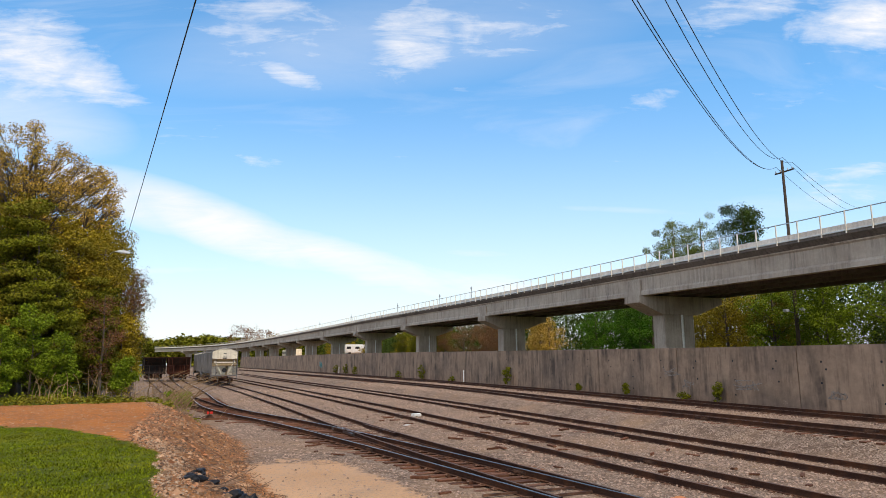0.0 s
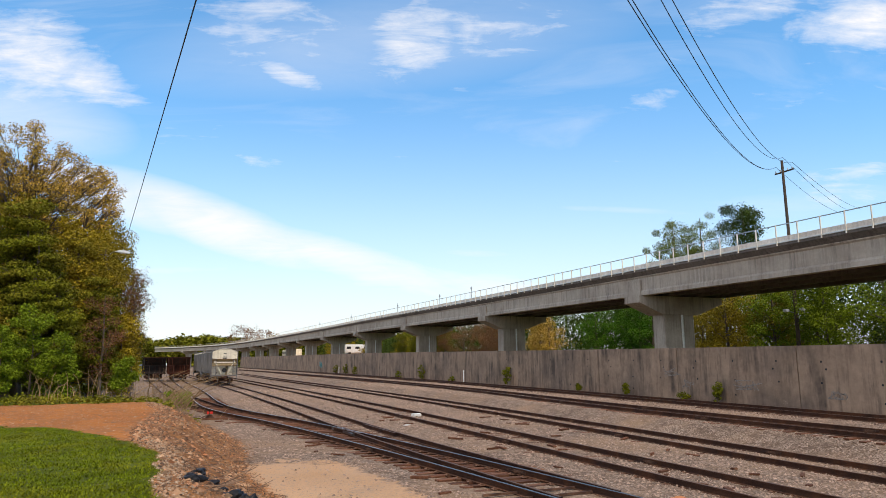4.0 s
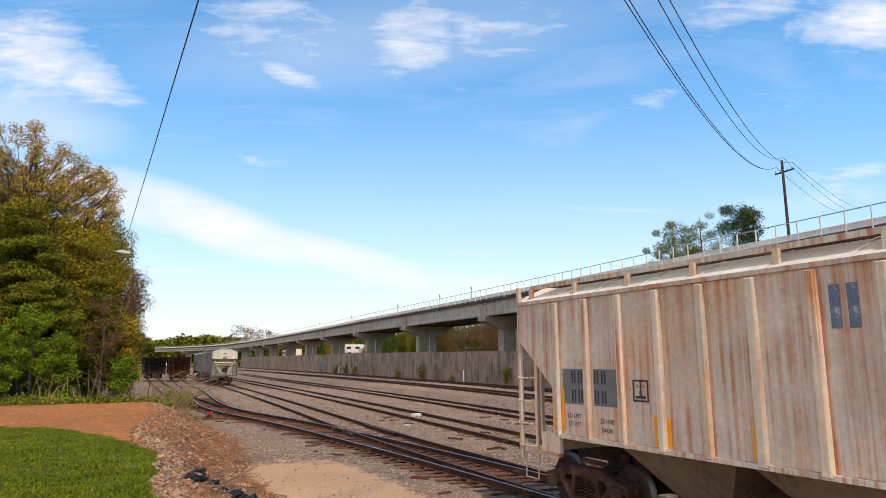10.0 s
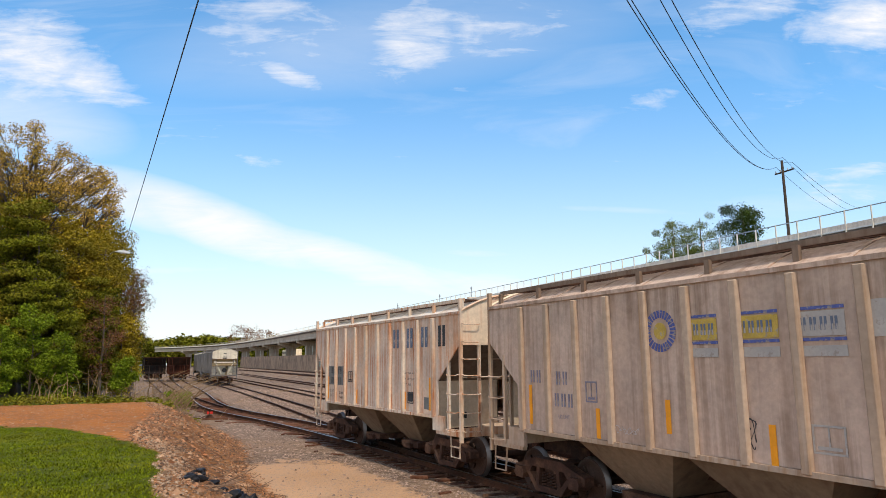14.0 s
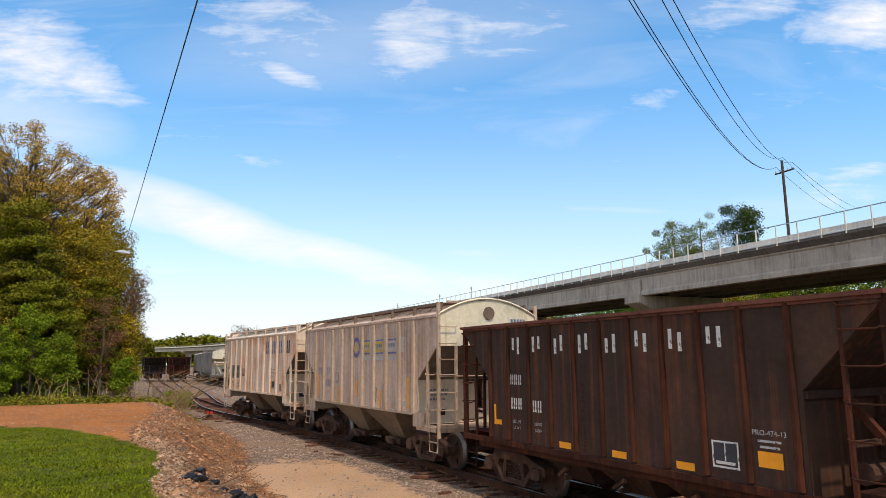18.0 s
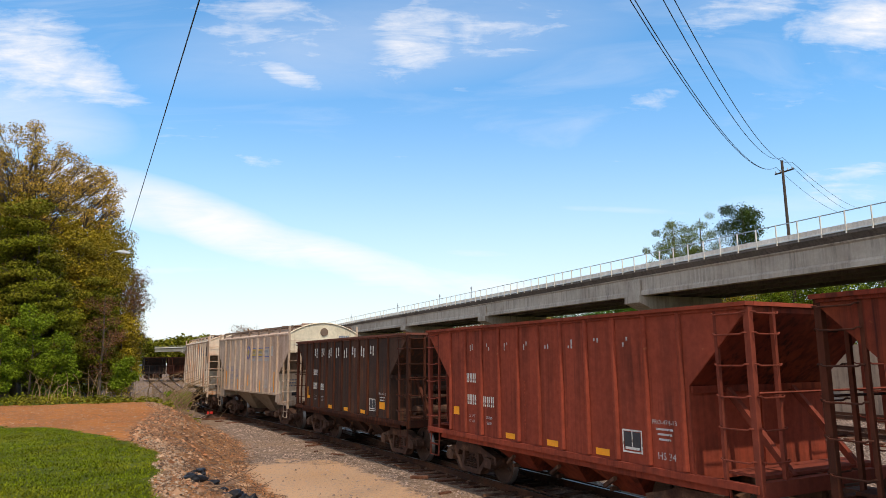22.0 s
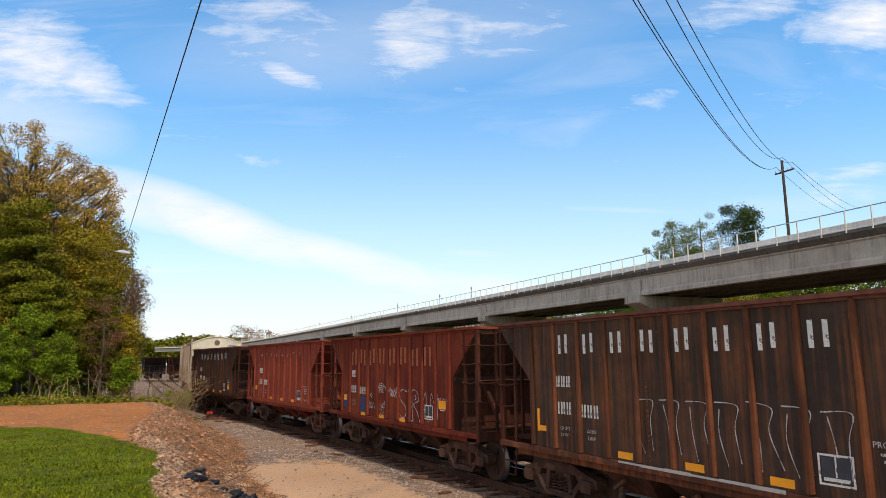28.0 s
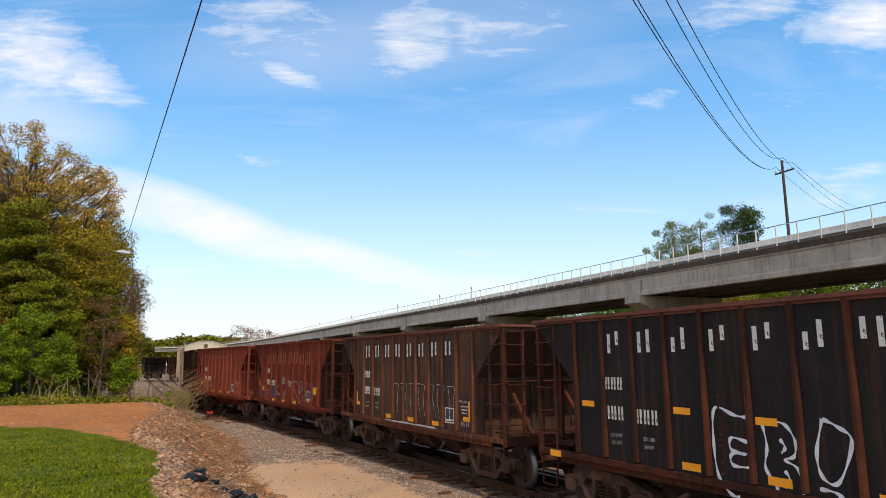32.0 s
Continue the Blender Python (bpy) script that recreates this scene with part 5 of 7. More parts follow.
for ds, w in ((25.9, 0.6), (26.83, 0.66), (27.7, 0.66)):
    mark(car, ym(ds, MID), 3.17, w, 0.30, M["paint_yellow"] if ds < 27.5 else M["paint_pale"])
    mark(car, ym(ds, MID), 3.36, w, 0.04, M["paint_blue"])
    mark(car, ym(ds, MID), 2.98, w, 0.04, M["paint_blue"])
    bars(car, ym(ds, MID), 3.17, 4, 0.16, M["paint_slate"], x=-1.572)
    mark(car, ym(ds, MID), 2.84, w, 0.13, M["paint_pale"])
mark(car, ym(28.38, MID), 3.2, 0.34, 0.42, M["paint_pale"])
bars(car, ym(21.8, MID), 2.44, 2, 0.24, M["paint_lilac"])
bars(car, ym(22.62, MID), 2.42, 2, 0.24, M["paint_lilac"])
bars(car, ym(22.66, MID), 2.02, 3, 0.24, M["paint_lilac"])
frame_box(car, ym(23.45, MID), 2.2, 0.3, 0.36, M["paint_lilac"])
writing(car, ym(22.66, MID), 1.72, "LD LMT", 0.1, M["paint_lilac"])
for ds, z, h in ((21.62, 1.9, 0.75), (23.6, 1.68, 0.5), (25.2, 1.9, 0.5), (26.95, 1.66, 0.52), (28.78, 1.9, 0.85)):
    mark(car, ym(ds, MID), z, 0.1, h, M["orange_tape"], name="reflector")
frame_box(car, ym(27.7, MID), 1.8, 0.42, 0.34, M["paint_pale"])
mark(car, ym(28.6, MID), 1.6, 0.24, 0.15, M["paint_pale"])
bm = bmesh.new()
add_tube(bm, [(0.0, -5.195, 3.98), (0.0, -5.165, 3.98)], 0.17, 16)
part("end_hatch", bm, M["walk_brown"], car, "round rusty hatch high on the end")
for x, z, w, h in ((0.95, 3.78, 0.5, 0.12), (-0.9, 1.98, 0.62, 0.05), (-0.9, 1.86, 0.55, 0.05), (-0.95, 1.74, 0.5, 0.05)):
    bm = bmesh.new()
    y = -5.168 if z > 3 else -4.072
    for k in range(5):
        add_box(bm, x + w * (k / 5 - 0.5), x + w * ((k + 0.7) / 5 - 0.5), y, y + 0.004, z - h / 2, z + h / 2)
    part("paint_bars", bm, M["paint_slate"], car)
rg = random.Random(5)
scrawl(car, ym(24.25, MID), 1.62, [[(-0.3 + 0.07 * k + rg.uniform(-0.02, 0.02), rg.uniform(-0.07, 0.07)) for k in range(10)], [(-0.3 + 0.06 * k, 0.06 * math.sin(k * 2.1)) for k in range(11)]], M["chalk"], 0.012)
scrawl(car, ym(26.62, MID), 1.75, [[(-0.1 + rg.uniform(0, 0.2), rg.uniform(-0.2, 0.22)) for k in range(11)]], M["paint_dark"], 0.018)


# five open hoppers
def company_letters(car, mid, z, h, mat, fade, seed, lead):
    """Plain twin strokes in the company's lettering colour, one to a panel, worn by chance."""
    r = random.Random(seed)
    for k in range(8):
        ds = lead + 1.15 + 0.716 * (k + 1.5)
        for q in (-1, 1):
            cuts = r.uniform(0.0, fade)
            hh = h * (1 - cuts)
            mark(car, ym(ds + q * h * 0.27, mid), z + (h - hh) / 2 * r.choice((-1, 1)), round(h * 0.2, 2), round(hh, 2), mat, -1.543)


# red wagons: slope sheets darker than the sides, their shade painted in
OPEN = (        # label, sheets, posts, slope, top chord, ends, lettering, letter height, wear, slack
    ("black-brown open hopper wagon with rusty side posts", "black_brown", "brown_post", "black_brown", "chord_red", "dark_end", "paint_white", 0.34, 0.3, 0.0),
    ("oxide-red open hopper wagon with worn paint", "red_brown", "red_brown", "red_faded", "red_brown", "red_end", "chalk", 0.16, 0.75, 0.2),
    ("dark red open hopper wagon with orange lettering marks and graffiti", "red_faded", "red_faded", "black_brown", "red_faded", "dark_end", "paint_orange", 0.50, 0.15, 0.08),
    ("soot-brown open hopper wagon with chalky graffiti outlines", "umber", "soot_brown", "black_brown", "chord_red", "dark_end", "paint_white", 0.36, 0.1, 0.0),
    ("black open hopper wagon with bold white graffiti", "black_paint", "brown_post", "black_paint", "chord_red", "brown_post", "paint_white", 0.36, 0.5, 0.2),
)
rg = random.Random(11)
for i, (label, body, post, inner, chord, trim, letters, lh, fade, slack) in enumerate(OPEN):
    lead = 31.72 + 10.69 * i + slack
    MID = lead + 4.82
    # third wagon's bulkhead takes a dark material too, as painted deep shade
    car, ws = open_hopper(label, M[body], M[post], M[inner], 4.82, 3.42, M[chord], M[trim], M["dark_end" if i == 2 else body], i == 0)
    CARS.append((car, MID, 3.42, ws))
    sx = -1.544
    company_letters(car, MID, 3.04 if i != 2 else 2.87, lh, M[letters], fade, i, lead)
    ink = M["paint_white"]
    bars(car, ym(lead + 2.2, MID), 2.36, 3 if i != 2 else 2, 0.20, ink if i != 0 else M["chalk"], 0.6, sx)
    bars(car, ym(lead + 2.18, MID), 1.88, 3, 0.22, ink, 0.6, sx)
    bars(car, ym(lead + 2.93, MID), 1.86, 3 if i else 2, 0.22, ink, 0.6, sx)
    writing(car, ym(lead + 2.22, MID), 1.52, "LD LMT", 0.085, M["chalk"], sx)
    writing(car, ym(lead + 2.22, MID), 1.40, "LT WT", 0.085, M["chalk"], sx)
    writing(car, ym(lead + 2.95, MID), 1.52, ("230500", "231000", "231200", "232200", "231100")[i], 0.085, M["chalk"], sx)
    writing(car, ym(lead + 2.95, MID), 1.40, ("55500", "55000", "54800", "53800", "54930")[i], 0.085, M["chalk"], sx)
    frame_box(car, ym(lead + 7.3, MID), 1.46, 0.44, 0.36, ink, sx)
    mark(car, ym(lead + 7.3, MID), 1.47, 0.36, 0.27, M["paint_dark"], -1.543)
    writing(car, ym(lead + 8.0, MID), 1.80, ("PRO-474-13", "PRO-474-13", "PRO 474-12", "PRO-474-13", "PRO 535-4")[i], 0.10, M["chalk"], sx)
    for k in range(3):
        mark(car, ym(lead + 8.0, MID), 1.70 - 0.075 * k, 0.34 - 0.05 * k, 0.03, M["chalk"], sx)
    if i in (1, 3):
        writing(car, ym(lead + 8.02, MID), 1.30, "HS 34", 0.15, M["chalk"], sx)
    # reflectors: low ones in the bays, an L or block near each end
    low = 1.22 if i != 2 else 1.16
    for ds in ((lead + 3.0, lead + 4.37, lead + 5.75) if i == 2 else (lead + 3.77, lead + 5.19, lead + 6.58)):
        mark(car, ym(ds, MID), low, 0.34, 0.11, M["orange_tape"], sx, "reflector")
    if i == 4:
        for ds, z in ((lead + 1.53, 2.0), (lead + 3.65, 2.0), (lead + 5.06, 1.95)):
            mark(car, ym(ds, MID), z, 0.32, 0.10, M["orange_tape"], sx, "reflector")
    elif i in (0, 3):
        mark(car, ym(lead + 1.40, MID), 1.62, 0.07, 0.42, M["orange_tape"], sx, "reflector")
        mark(car, ym(lead + 1.54, MID), 1.47, 0.20, 0.10, M["orange_tape"], sx, "reflector")
    else:
        mark(car, ym(lead + 1.5, MID), 1.60, 0.26, 0.18, M["orange_tape"], sx, "reflector")
    if i in (0, 2):
        mark(car, ym(lead + 8.0, MID), 1.47 if i == 0 else 1.68, 0.36, 0.20, M["orange_tape"], -1.547, "reflector")
    elif i == 3:
        mark(car, ym(lead + 8.22, MID), 1.6, 0.06, 0.42, M["orange_tape"], -1.547, "reflector")
        mark(car, ym(lead + 8.1, MID), 1.42, 0.30, 0.10, M["orange_tape"], -1.547, "reflector")
    if i == 2:
        mark(car, ym(lead + 1.56, MID), 1.50, 0.34, 0.42, M["paint_navy"], -1.5425, label="dark blue patch of repaint")
        mark(car, ym(lead + 2.96, MID), 1.44, 0.44, 0.46, M["paint_navy"], -1.5425, label="dark blue patch of repaint")
    # white run of paint along the lower edge
    if i == 3:
        for k in range(6):
            mark(car, ym(lead + 3.9 + 0.5 * k, MID), 1.118 - 0.004 * (k % 2), 0.50, 0.03 + 0.01 * (k % 3), M["paint_pale"], -1.588)
    if i == 4:
        mark(car, ym(lead + 0.6, MID), 1.06, 0.32, 0.11, M["orange_tape"], -1.588, "reflector")
    # graffiti
    if i == 2:
        def spray(c, z, strokes, width, mat="chalk"):
            scrawl(car, ym(lead + c, MID), z, strokes, M[mat], width, -1.546)
        # short looping tag, striped cap shape, block tag, then two tall round strokes with an angular tail
        spray(3.63, 1.47, [[(-0.3, -0.1), (-0.22, 0.06), (-0.2, -0.1)], [(-0.16, 0.1), (-0.14, -0.1)], [(-0.02, 0.08), (-0.1, 0.0), (-0.02, -0.1), (0.06, 0.0), (-0.02, 0.08)], [(0.0, 0.22), (-0.07, 0.27), (0.0, 0.32), (0.07, 0.27), (0.0, 0.22)], [(0.1, -0.1), (0.14, 0.08), (0.2, -0.02), (0.28, -0.12)]], 0.02)
        spray(4.34, 1.82, [[(-0.14, 0.02 + 0.06 * k), (0.0, 0.05 + 0.06 * k), (0.16, 0.02 + 0.06 * k)] for k in range(5)], 0.028)
        spray(4.34, 1.8, [[(-0.14, 0.24), (-0.28, 0.038), (-0.32, -0.22)], [(0.16, 0.24), (0.3, 0.2), (0.34, 0.1)]], 0.035)
        spray(4.4, 1.42, [[(rg.uniform(-0.16, 0.2), rg.uniform(-0.2, 0.2)) for q in range(12)]], 0.014)
        spray(5.1, 1.9, [[(-0.3, 0.12), (-0.28, -0.14)], [(-0.3, 0.0), (-0.14, 0.02)], [(-0.14, 0.12), (-0.13, -0.14)], [(-0.02, 0.06), (-0.06, -0.05), (0.0, -0.13), (0.05, -0.03), (-0.02, 0.06)], [(0.14, 0.06), (0.1, -0.05), (0.16, -0.13), (0.21, -0.03), (0.14, 0.06)], [(0.36, 0.12), (0.27, 0.1), (0.26, -0.15)], [(0.27, -0.02), (0.34, 0.0)]], 0.038)
        spray(5.78, 1.62, [[(0.26, 0.3), (0.02, 0.36), (-0.2, 0.25), (-0.1, 0.06), (0.16, -0.08), (0.2, -0.28), (-0.02, -0.4), (-0.24, -0.26)]], 0.024)
        spray(6.12, 1.62, [[(0.0, 0.36), (0.06, 0.1), (0.1, -0.4)], [(-0.02, -0.36), (0.2, -0.44), (0.32, -0.4)], [(0.1, 0.0), (0.26, -0.1)]], 0.026)
        spray(6.5, 1.62, [[(-0.1, -0.42), (-0.14, 0.0), (-0.12, 0.36), (0.16, 0.3), (0.22, 0.1), (-0.05, 0.0), (0.16, -0.2), (0.3, -0.44)], [(0.02, 0.24), (0.08, 0.16), (0.0, 0.1)]], 0.024)
        spray(7.1, 1.6, [[(-0.24, -0.4), (-0.1, 0.1), (0.02, 0.34), (0.1, 0.0), (0.16, -0.4)], [(-0.14, -0.08), (0.14, -0.1)]], 0.022)
        spray(7.6, 1.62, [[(-0.22, -0.36), (-0.18, 0.3), (0.0, 0.0), (0.14, -0.3), (0.18, 0.32)]], 0.022)
    if i == 3:
        for c in range(7):
            ds = lead + 4.25 + 0.52 * c
            scrawl(car, ym(ds, MID), 1.72, [[(-0.2, 0.42 + rg.uniform(-0.05, 0.05)), (0.18, 0.40), (0.12, 0.1), (0.2 + rg.uniform(-0.1, 0.1), -0.35)], [(-0.12, 0.35), (-0.2 + rg.uniform(0, 0.2), 0.0), (-0.02, -0.42)]], M["chalk"], 0.016, -1.546)
    if i == 4:
        big = ([(0.42, 0.42), (0.1, 0.44), (-0.34, 0.52), (-0.42, 0.1), (-0.36, -0.38), (-0.1, -0.6), (0.1, -0.62)],
               [(0.36, 0.1), (0.0, 0.14), (-0.02, -0.02), (0.3, -0.05), (-0.02, -0.08), (0.0, -0.22), (0.4, -0.22)])
        scrawl(car, ym(lead + 4.5, MID), 1.56, [[(a * 0.72, b) for a, b in st] for st in big], M["chalk_bright"], 0.048, -1.546)
        big = ([(-0.3, 0.42), (-0.22, 0.1), (-0.28, -0.2), (-0.08, -0.42), (-0.12, -0.66)],
               [(-0.2, 0.42), (0.15, 0.4), (0.34, 0.2), (0.3, 0.0), (0.12, -0.06), (0.36, -0.16), (0.42, -0.42), (0.3, -0.6), (0.05, -0.62)],
               [(0.05, 0.2), (0.14, 0.1), (0.06, 0.02)], [(0.1, -0.2), (0.18, -0.3), (0.08, -0.42)])
        scrawl(car, ym(lead + 5.2, MID), 1.56, [[(a * 0.72, b * 0.95) for a, b in st] for st in big], M["chalk_bright"], 0.045, -1.546)
        big = ([(-0.05, 0.44), (0.2, 0.36), (0.42, 0.2), (0.15, -0.3), (-0.12, -0.28), (-0.2, 0.0), (-0.05, 0.44)], [(-0.2, -0.42), (0.1, -0.44), (0.3, -0.6), (0.28, -0.68)])
        scrawl(car, ym(lead + 5.86, MID), 1.62, [[(a * 0.72, b * 0.95) for a, b in st] for st in big], M["chalk_bright"], 0.048, -1.546)

# ---- trees and plants ----
def leaf_mesh(name, centres, spread, count, size, rnd, droop=0.3):
    """Many small bent leaf sprays round the clump centres."""
    c = np.asarray(centres)
    n = len(c) * count
    base = np.repeat(c, count, axis=0) + rnd.normal(0, 1, (n, 3)) * np.repeat(np.asarray(spread).reshape(-1, 1) if np.ndim(spread) else np.full((len(c), 1), spread), count, axis=0) * (1, 1, 0.7)
    a = rnd.normal(0, 1, (n, 3))
    a[:, 2] *= 0.5
    a /= np.linalg.norm(a, axis=1, keepdims=True) + 1e-9
    b = np.cross(a, rnd.normal(0, 1, (n, 3)))
    b /= np.linalg.norm(b, axis=1, keepdims=True) + 1e-9
    s = size * rnd.uniform(0.55, 1.35, (n, 1))
    a, b = a * s, b * s * 0.55
    mid = np.array((0, 0, -1.0)) * s * droop
    v = np.stack([base - a, base - b + mid * 0.2, base + a + mid, base + b + mid * 0.2], axis=1).reshape(-1, 3)
    f = np.arange(4 * n).reshape(-1, 4)
    me = bpy.data.meshes.new(name)
    me.from_pydata(v.tolist(), [], f.tolist())
    return me


def lobe_leaves(name, lobes, radii, count, size, nr, flat=0.8, shell=0.45, up=0.45):
    """Small leaves over the lobes of a crown, turned roughly outwards and to the sky."""
    n = len(lobes) * count
    d = nr.normal(0, 1, (n, 3))
    d /= np.linalg.norm(d, axis=1, keepdims=True) + 1e-9
    r = np.repeat(np.asarray(radii), count)[:, None] * (shell + (1 - shell) * nr.rand(n, 1) ** 0.6) * (1 + 0.16 * nr.normal(0, 1, (n, 1)))
    base = np.repeat(np.asarray(lobes), count, axis=0) + d * r * (1, 1, flat)
    nm = d * 0.7 + nr.normal(0, 0.55, (n, 3)) + np.array((0, 0, up))
    nm /= np.linalg.norm(nm, axis=1, keepdims=True) + 1e-9
    a = np.cross(nm, nr.normal(0, 1, (n, 3)))
    a /= np.linalg.norm(a, axis=1, keepdims=True) + 1e-9
    b = np.cross(nm, a)
    s = size * nr.uniform(0.6, 1.35, (n, 1))
    a, b = a * s, b * s * 0.6
    bend = nm * s * 0.25
    v = np.stack([base - a - bend, base - b, base + a - bend, base + b], axis=1).reshape(-1, 3)
    me = bpy.data.meshes.new(name)
    me.from_pydata(v.tolist(), [], np.arange(4 * n).reshape(-1, 4).tolist())
    return me


def tree(x, y, height, radius, crown_z, crown_h, leaf, label, seed, clumps=180, count=22, size=0.16, clump_r=0.5, trunk=0.22, category="tree", group="", hollow=0.55, name="tree", layered=False, fine=0.5, twig=7, lean=0.0):
    """A tapered trunk, one curved limb to each lobe of the crown, twigs and leaves on the lobes."""
    rnd, nr = random.Random(seed), np.random.RandomState(seed)
    z0 = ground_z(x, y) - 0.1
    top = thing(name, pose(x, y, z0), label, category, group)
    lr = clump_r * 2.1
    n = max(6, clumps // 8)
    lobes = []
    while len(lobes) < n:
        best, far = None, -1
        for _ in range(5):
            q = nr.normal(0, 1, 3)
            q /= np.linalg.norm(q)
            q = q * (hollow * 0.6 + (1 - hollow * 0.6) * nr.rand() ** 0.5)
            w = 1 + 0.30 * noise.noise((q[0] * 1.6 + seed, q[1] * 1.6, q[2] * 1.6))
            t = 1.0
            if layered:
                t = 0.40 + 0.75 * (0.5 - q[2] / 2)
            p = np.array((q[0] * max(0.1, radius - lr * 0.55) * w * t + lean * q[2], q[1] * max(0.1, radius - lr * 0.55) * w * t, crown_z - z0 + q[2] * max(0.2, crown_h / 2 - lr * 0.5) * w))
            dist = min((float(np.linalg.norm(p - o)) for o in lobes), default=1.0)
            if dist > far:
                best, far = p, dist
        lobes.append(best)
    radii = nr.uniform(0.7, 1.2, n) * lr
    bm = bmesh.new()
    crown_top = crown_z - z0 + crown_h * 0.42
    stem = [Vector((rnd.uniform(-1, 1) * 0.03 * k * trunk * 4, rnd.uniform(-1, 1) * 0.03 * k * trunk * 4, crown_top * k / 6)) for k in range(7)]
    add_tube(bm, stem, trunk * 1.15, 8, trunk * 0.16)
    part("trunk", bm, M["bark"], top)
    bm = bmesh.new()
    for p, r in zip(lobes, radii):
        p = Vector(p)
        run = math.hypot(p.x, p.y)
        zs = max(crown_top * 0.12, min(crown_top * 0.93, p.z - (0.15 if layered else 0.75) * run - 0.2))
        f = zs / crown_top * 6
        k = min(5, int(f))
        s = stem[k].lerp(stem[k + 1], f - k)
        mid = s.lerp(p, 0.5) + Vector((rnd.gauss(0, 0.08), rnd.gauss(0, 0.08), -0.08 if not layered else 0.1)) * run
        rb = max(0.012, trunk * 0.34 * (1.15 - zs / crown_top))
        add_tube(bm, [s, s.lerp(mid, 0.55) + Vector((0, 0, 0.04 * run)), mid, mid.lerp(p, 0.6), p], rb, 4, rb * 0.3)
        for _ in range(twig):
            d = Vector((rnd.gauss(0, 1), rnd.gauss(0, 1), rnd.gauss(0.3, 0.8))).normalized()
            e = p + d * r * rnd.uniform(0.7, 1.1)
            add_tube(bm, [mid.lerp(p, rnd.uniform(0.5, 1)), e], rb * 0.34, 3, rb * 0.12)
    part("branchwork", bm, M["bark"], top)
    me = lobe_leaves("crown", lobes, radii, int(8 * count / fine ** 2 * 0.7), size * fine, nr, 0.34 if layered else 0.8)
    me.materials.append(M[leaf])
    cr = new("crown", me)
    cr.parent = top
    return top


tree(-10.4, 57, 20.0, 6.3, 14.4, 11.6, "leaf_gold", "tall oak tree with sparse golden-brown spring leaves", 1, clumps=2100, count=13, size=0.12, clump_r=0.34, trunk=0.42, hollow=0.45, fine=0.62, twig=12)
tree(-10.4, 53.5, 15.0, 4.6, 8.6, 12.0, "leaf_olive", "broad olive-green tree with dense foliage", 12, clumps=520, count=30, size=0.15, clump_r=0.42, hollow=0.4)
tree(-16.8, 58, 18.8, 5.0, 13.4, 11.0, "leaf_gold", "tall oak tree with sparse golden-brown spring leaves", 2, clumps=1100, count=11, size=0.115, clump_r=0.36, trunk=0.4, hollow=0.45, fine=0.62, twig=11)
tree(-8.6, 46.5, 12.4, 3.6, 7.2, 11.0, "leaf_green", "dark green cedar tree with drooping layered foliage", 3, clumps=620, count=30, size=0.15, clump_r=0.42, layered=True)
tree(-5.9, 48.5, 11.8, 2.7, 6.6, 10.6, "leaf_olive", "olive-green tree with dense foliage at the yard's edge", 4, clumps=460, count=30, size=0.15, clump_r=0.42)
tree(-4.9, 54.0, 13.2, 2.6, 8.4, 10.0, "leaf_olive", "slim olive-gold tree with fine new leaves", 5, clumps=440, count=26, size=0.14, clump_r=0.4)
tree(-12.5, 47, 12.5, 3.8, 6.8, 11.5, "leaf_olive", "broad olive-green tree with dense foliage", 6, clumps=380, count=30, size=0.16, clump_r=0.5)
tree(-6.9, 43.8, 8.0, 2.5, 4.6, 7.0, "leaf_green", "dark green cedar tree with drooping layered foliage", 7, clumps=460, count=28, size=0.14, clump_r=0.4, layered=True)
tree(-3.9, 45.5, 7.0, 1.4, 4.6, 5.2, "leaf_rust", "small tree with reddish-brown spring leaves", 8, clumps=150, count=8, size=0.10, clump_r=0.3, trunk=0.1, twig=8)
tree(-2.9, 55.0, 8.6, 1.2, 5.4, 6.0, "leaf_rust", "small twiggy tree with sparse reddish leaves", 9, clumps=170, count=5, size=0.09, clump_r=0.32, trunk=0.1, twig=9)
tree(-10.5, 43.0, 7.5, 2.8, 4.0, 7.0, "leaf_olive", "olive-green thicket tree beside the lawn", 10, clumps=260, count=28, size=0.14, clump_r=0.42)
tree(-4.5, 47.0, 8.4, 1.9, 4.6, 7.6, "leaf_green", "dark green cedar tree with drooping layered foliage", 18, clumps=340, count=28, size=0.14, clump_r=0.38, trunk=0.12, layered=True)
tree(-3.1, 49.5, 6.0, 1.3, 3.4, 5.6, "leaf_olive", "olive-brown thicket tree beside the yard", 19, clumps=200, count=24, size=0.13, clump_r=0.34, trunk=0.08)
tree(-5.1, 51.5, 12.0, 1.7, 9.4, 5.0, "leaf_olive", "slim olive-gold tree with fine new leaves", 15, clumps=230, count=24, size=0.13, clump_r=0.36, trunk=0.12, twig=9)
tree(-2.6, 52.5, 10.0, 1.25, 6.9, 5.4, "leaf_rust", "small twiggy tree with sparse reddish leaves", 16, clumps=300, count=5, size=0.09, clump_r=0.3, trunk=0.1, twig=14)
tree(-7.6, 45.0, 10.6, 3.0, 6.6, 8.4, "leaf_green", "dark green cedar tree with drooping layered foliage", 17, clumps=520, count=28, size=0.14, clump_r=0.4, layered=True)
tree(-3.5, 75, 6.9, 1.3, 4.6, 3.6, "leaf_dark", "dark green pine tree beyond the thicket", 11, clumps=110, count=24, size=0.13, clump_r=0.35, trunk=0.14)
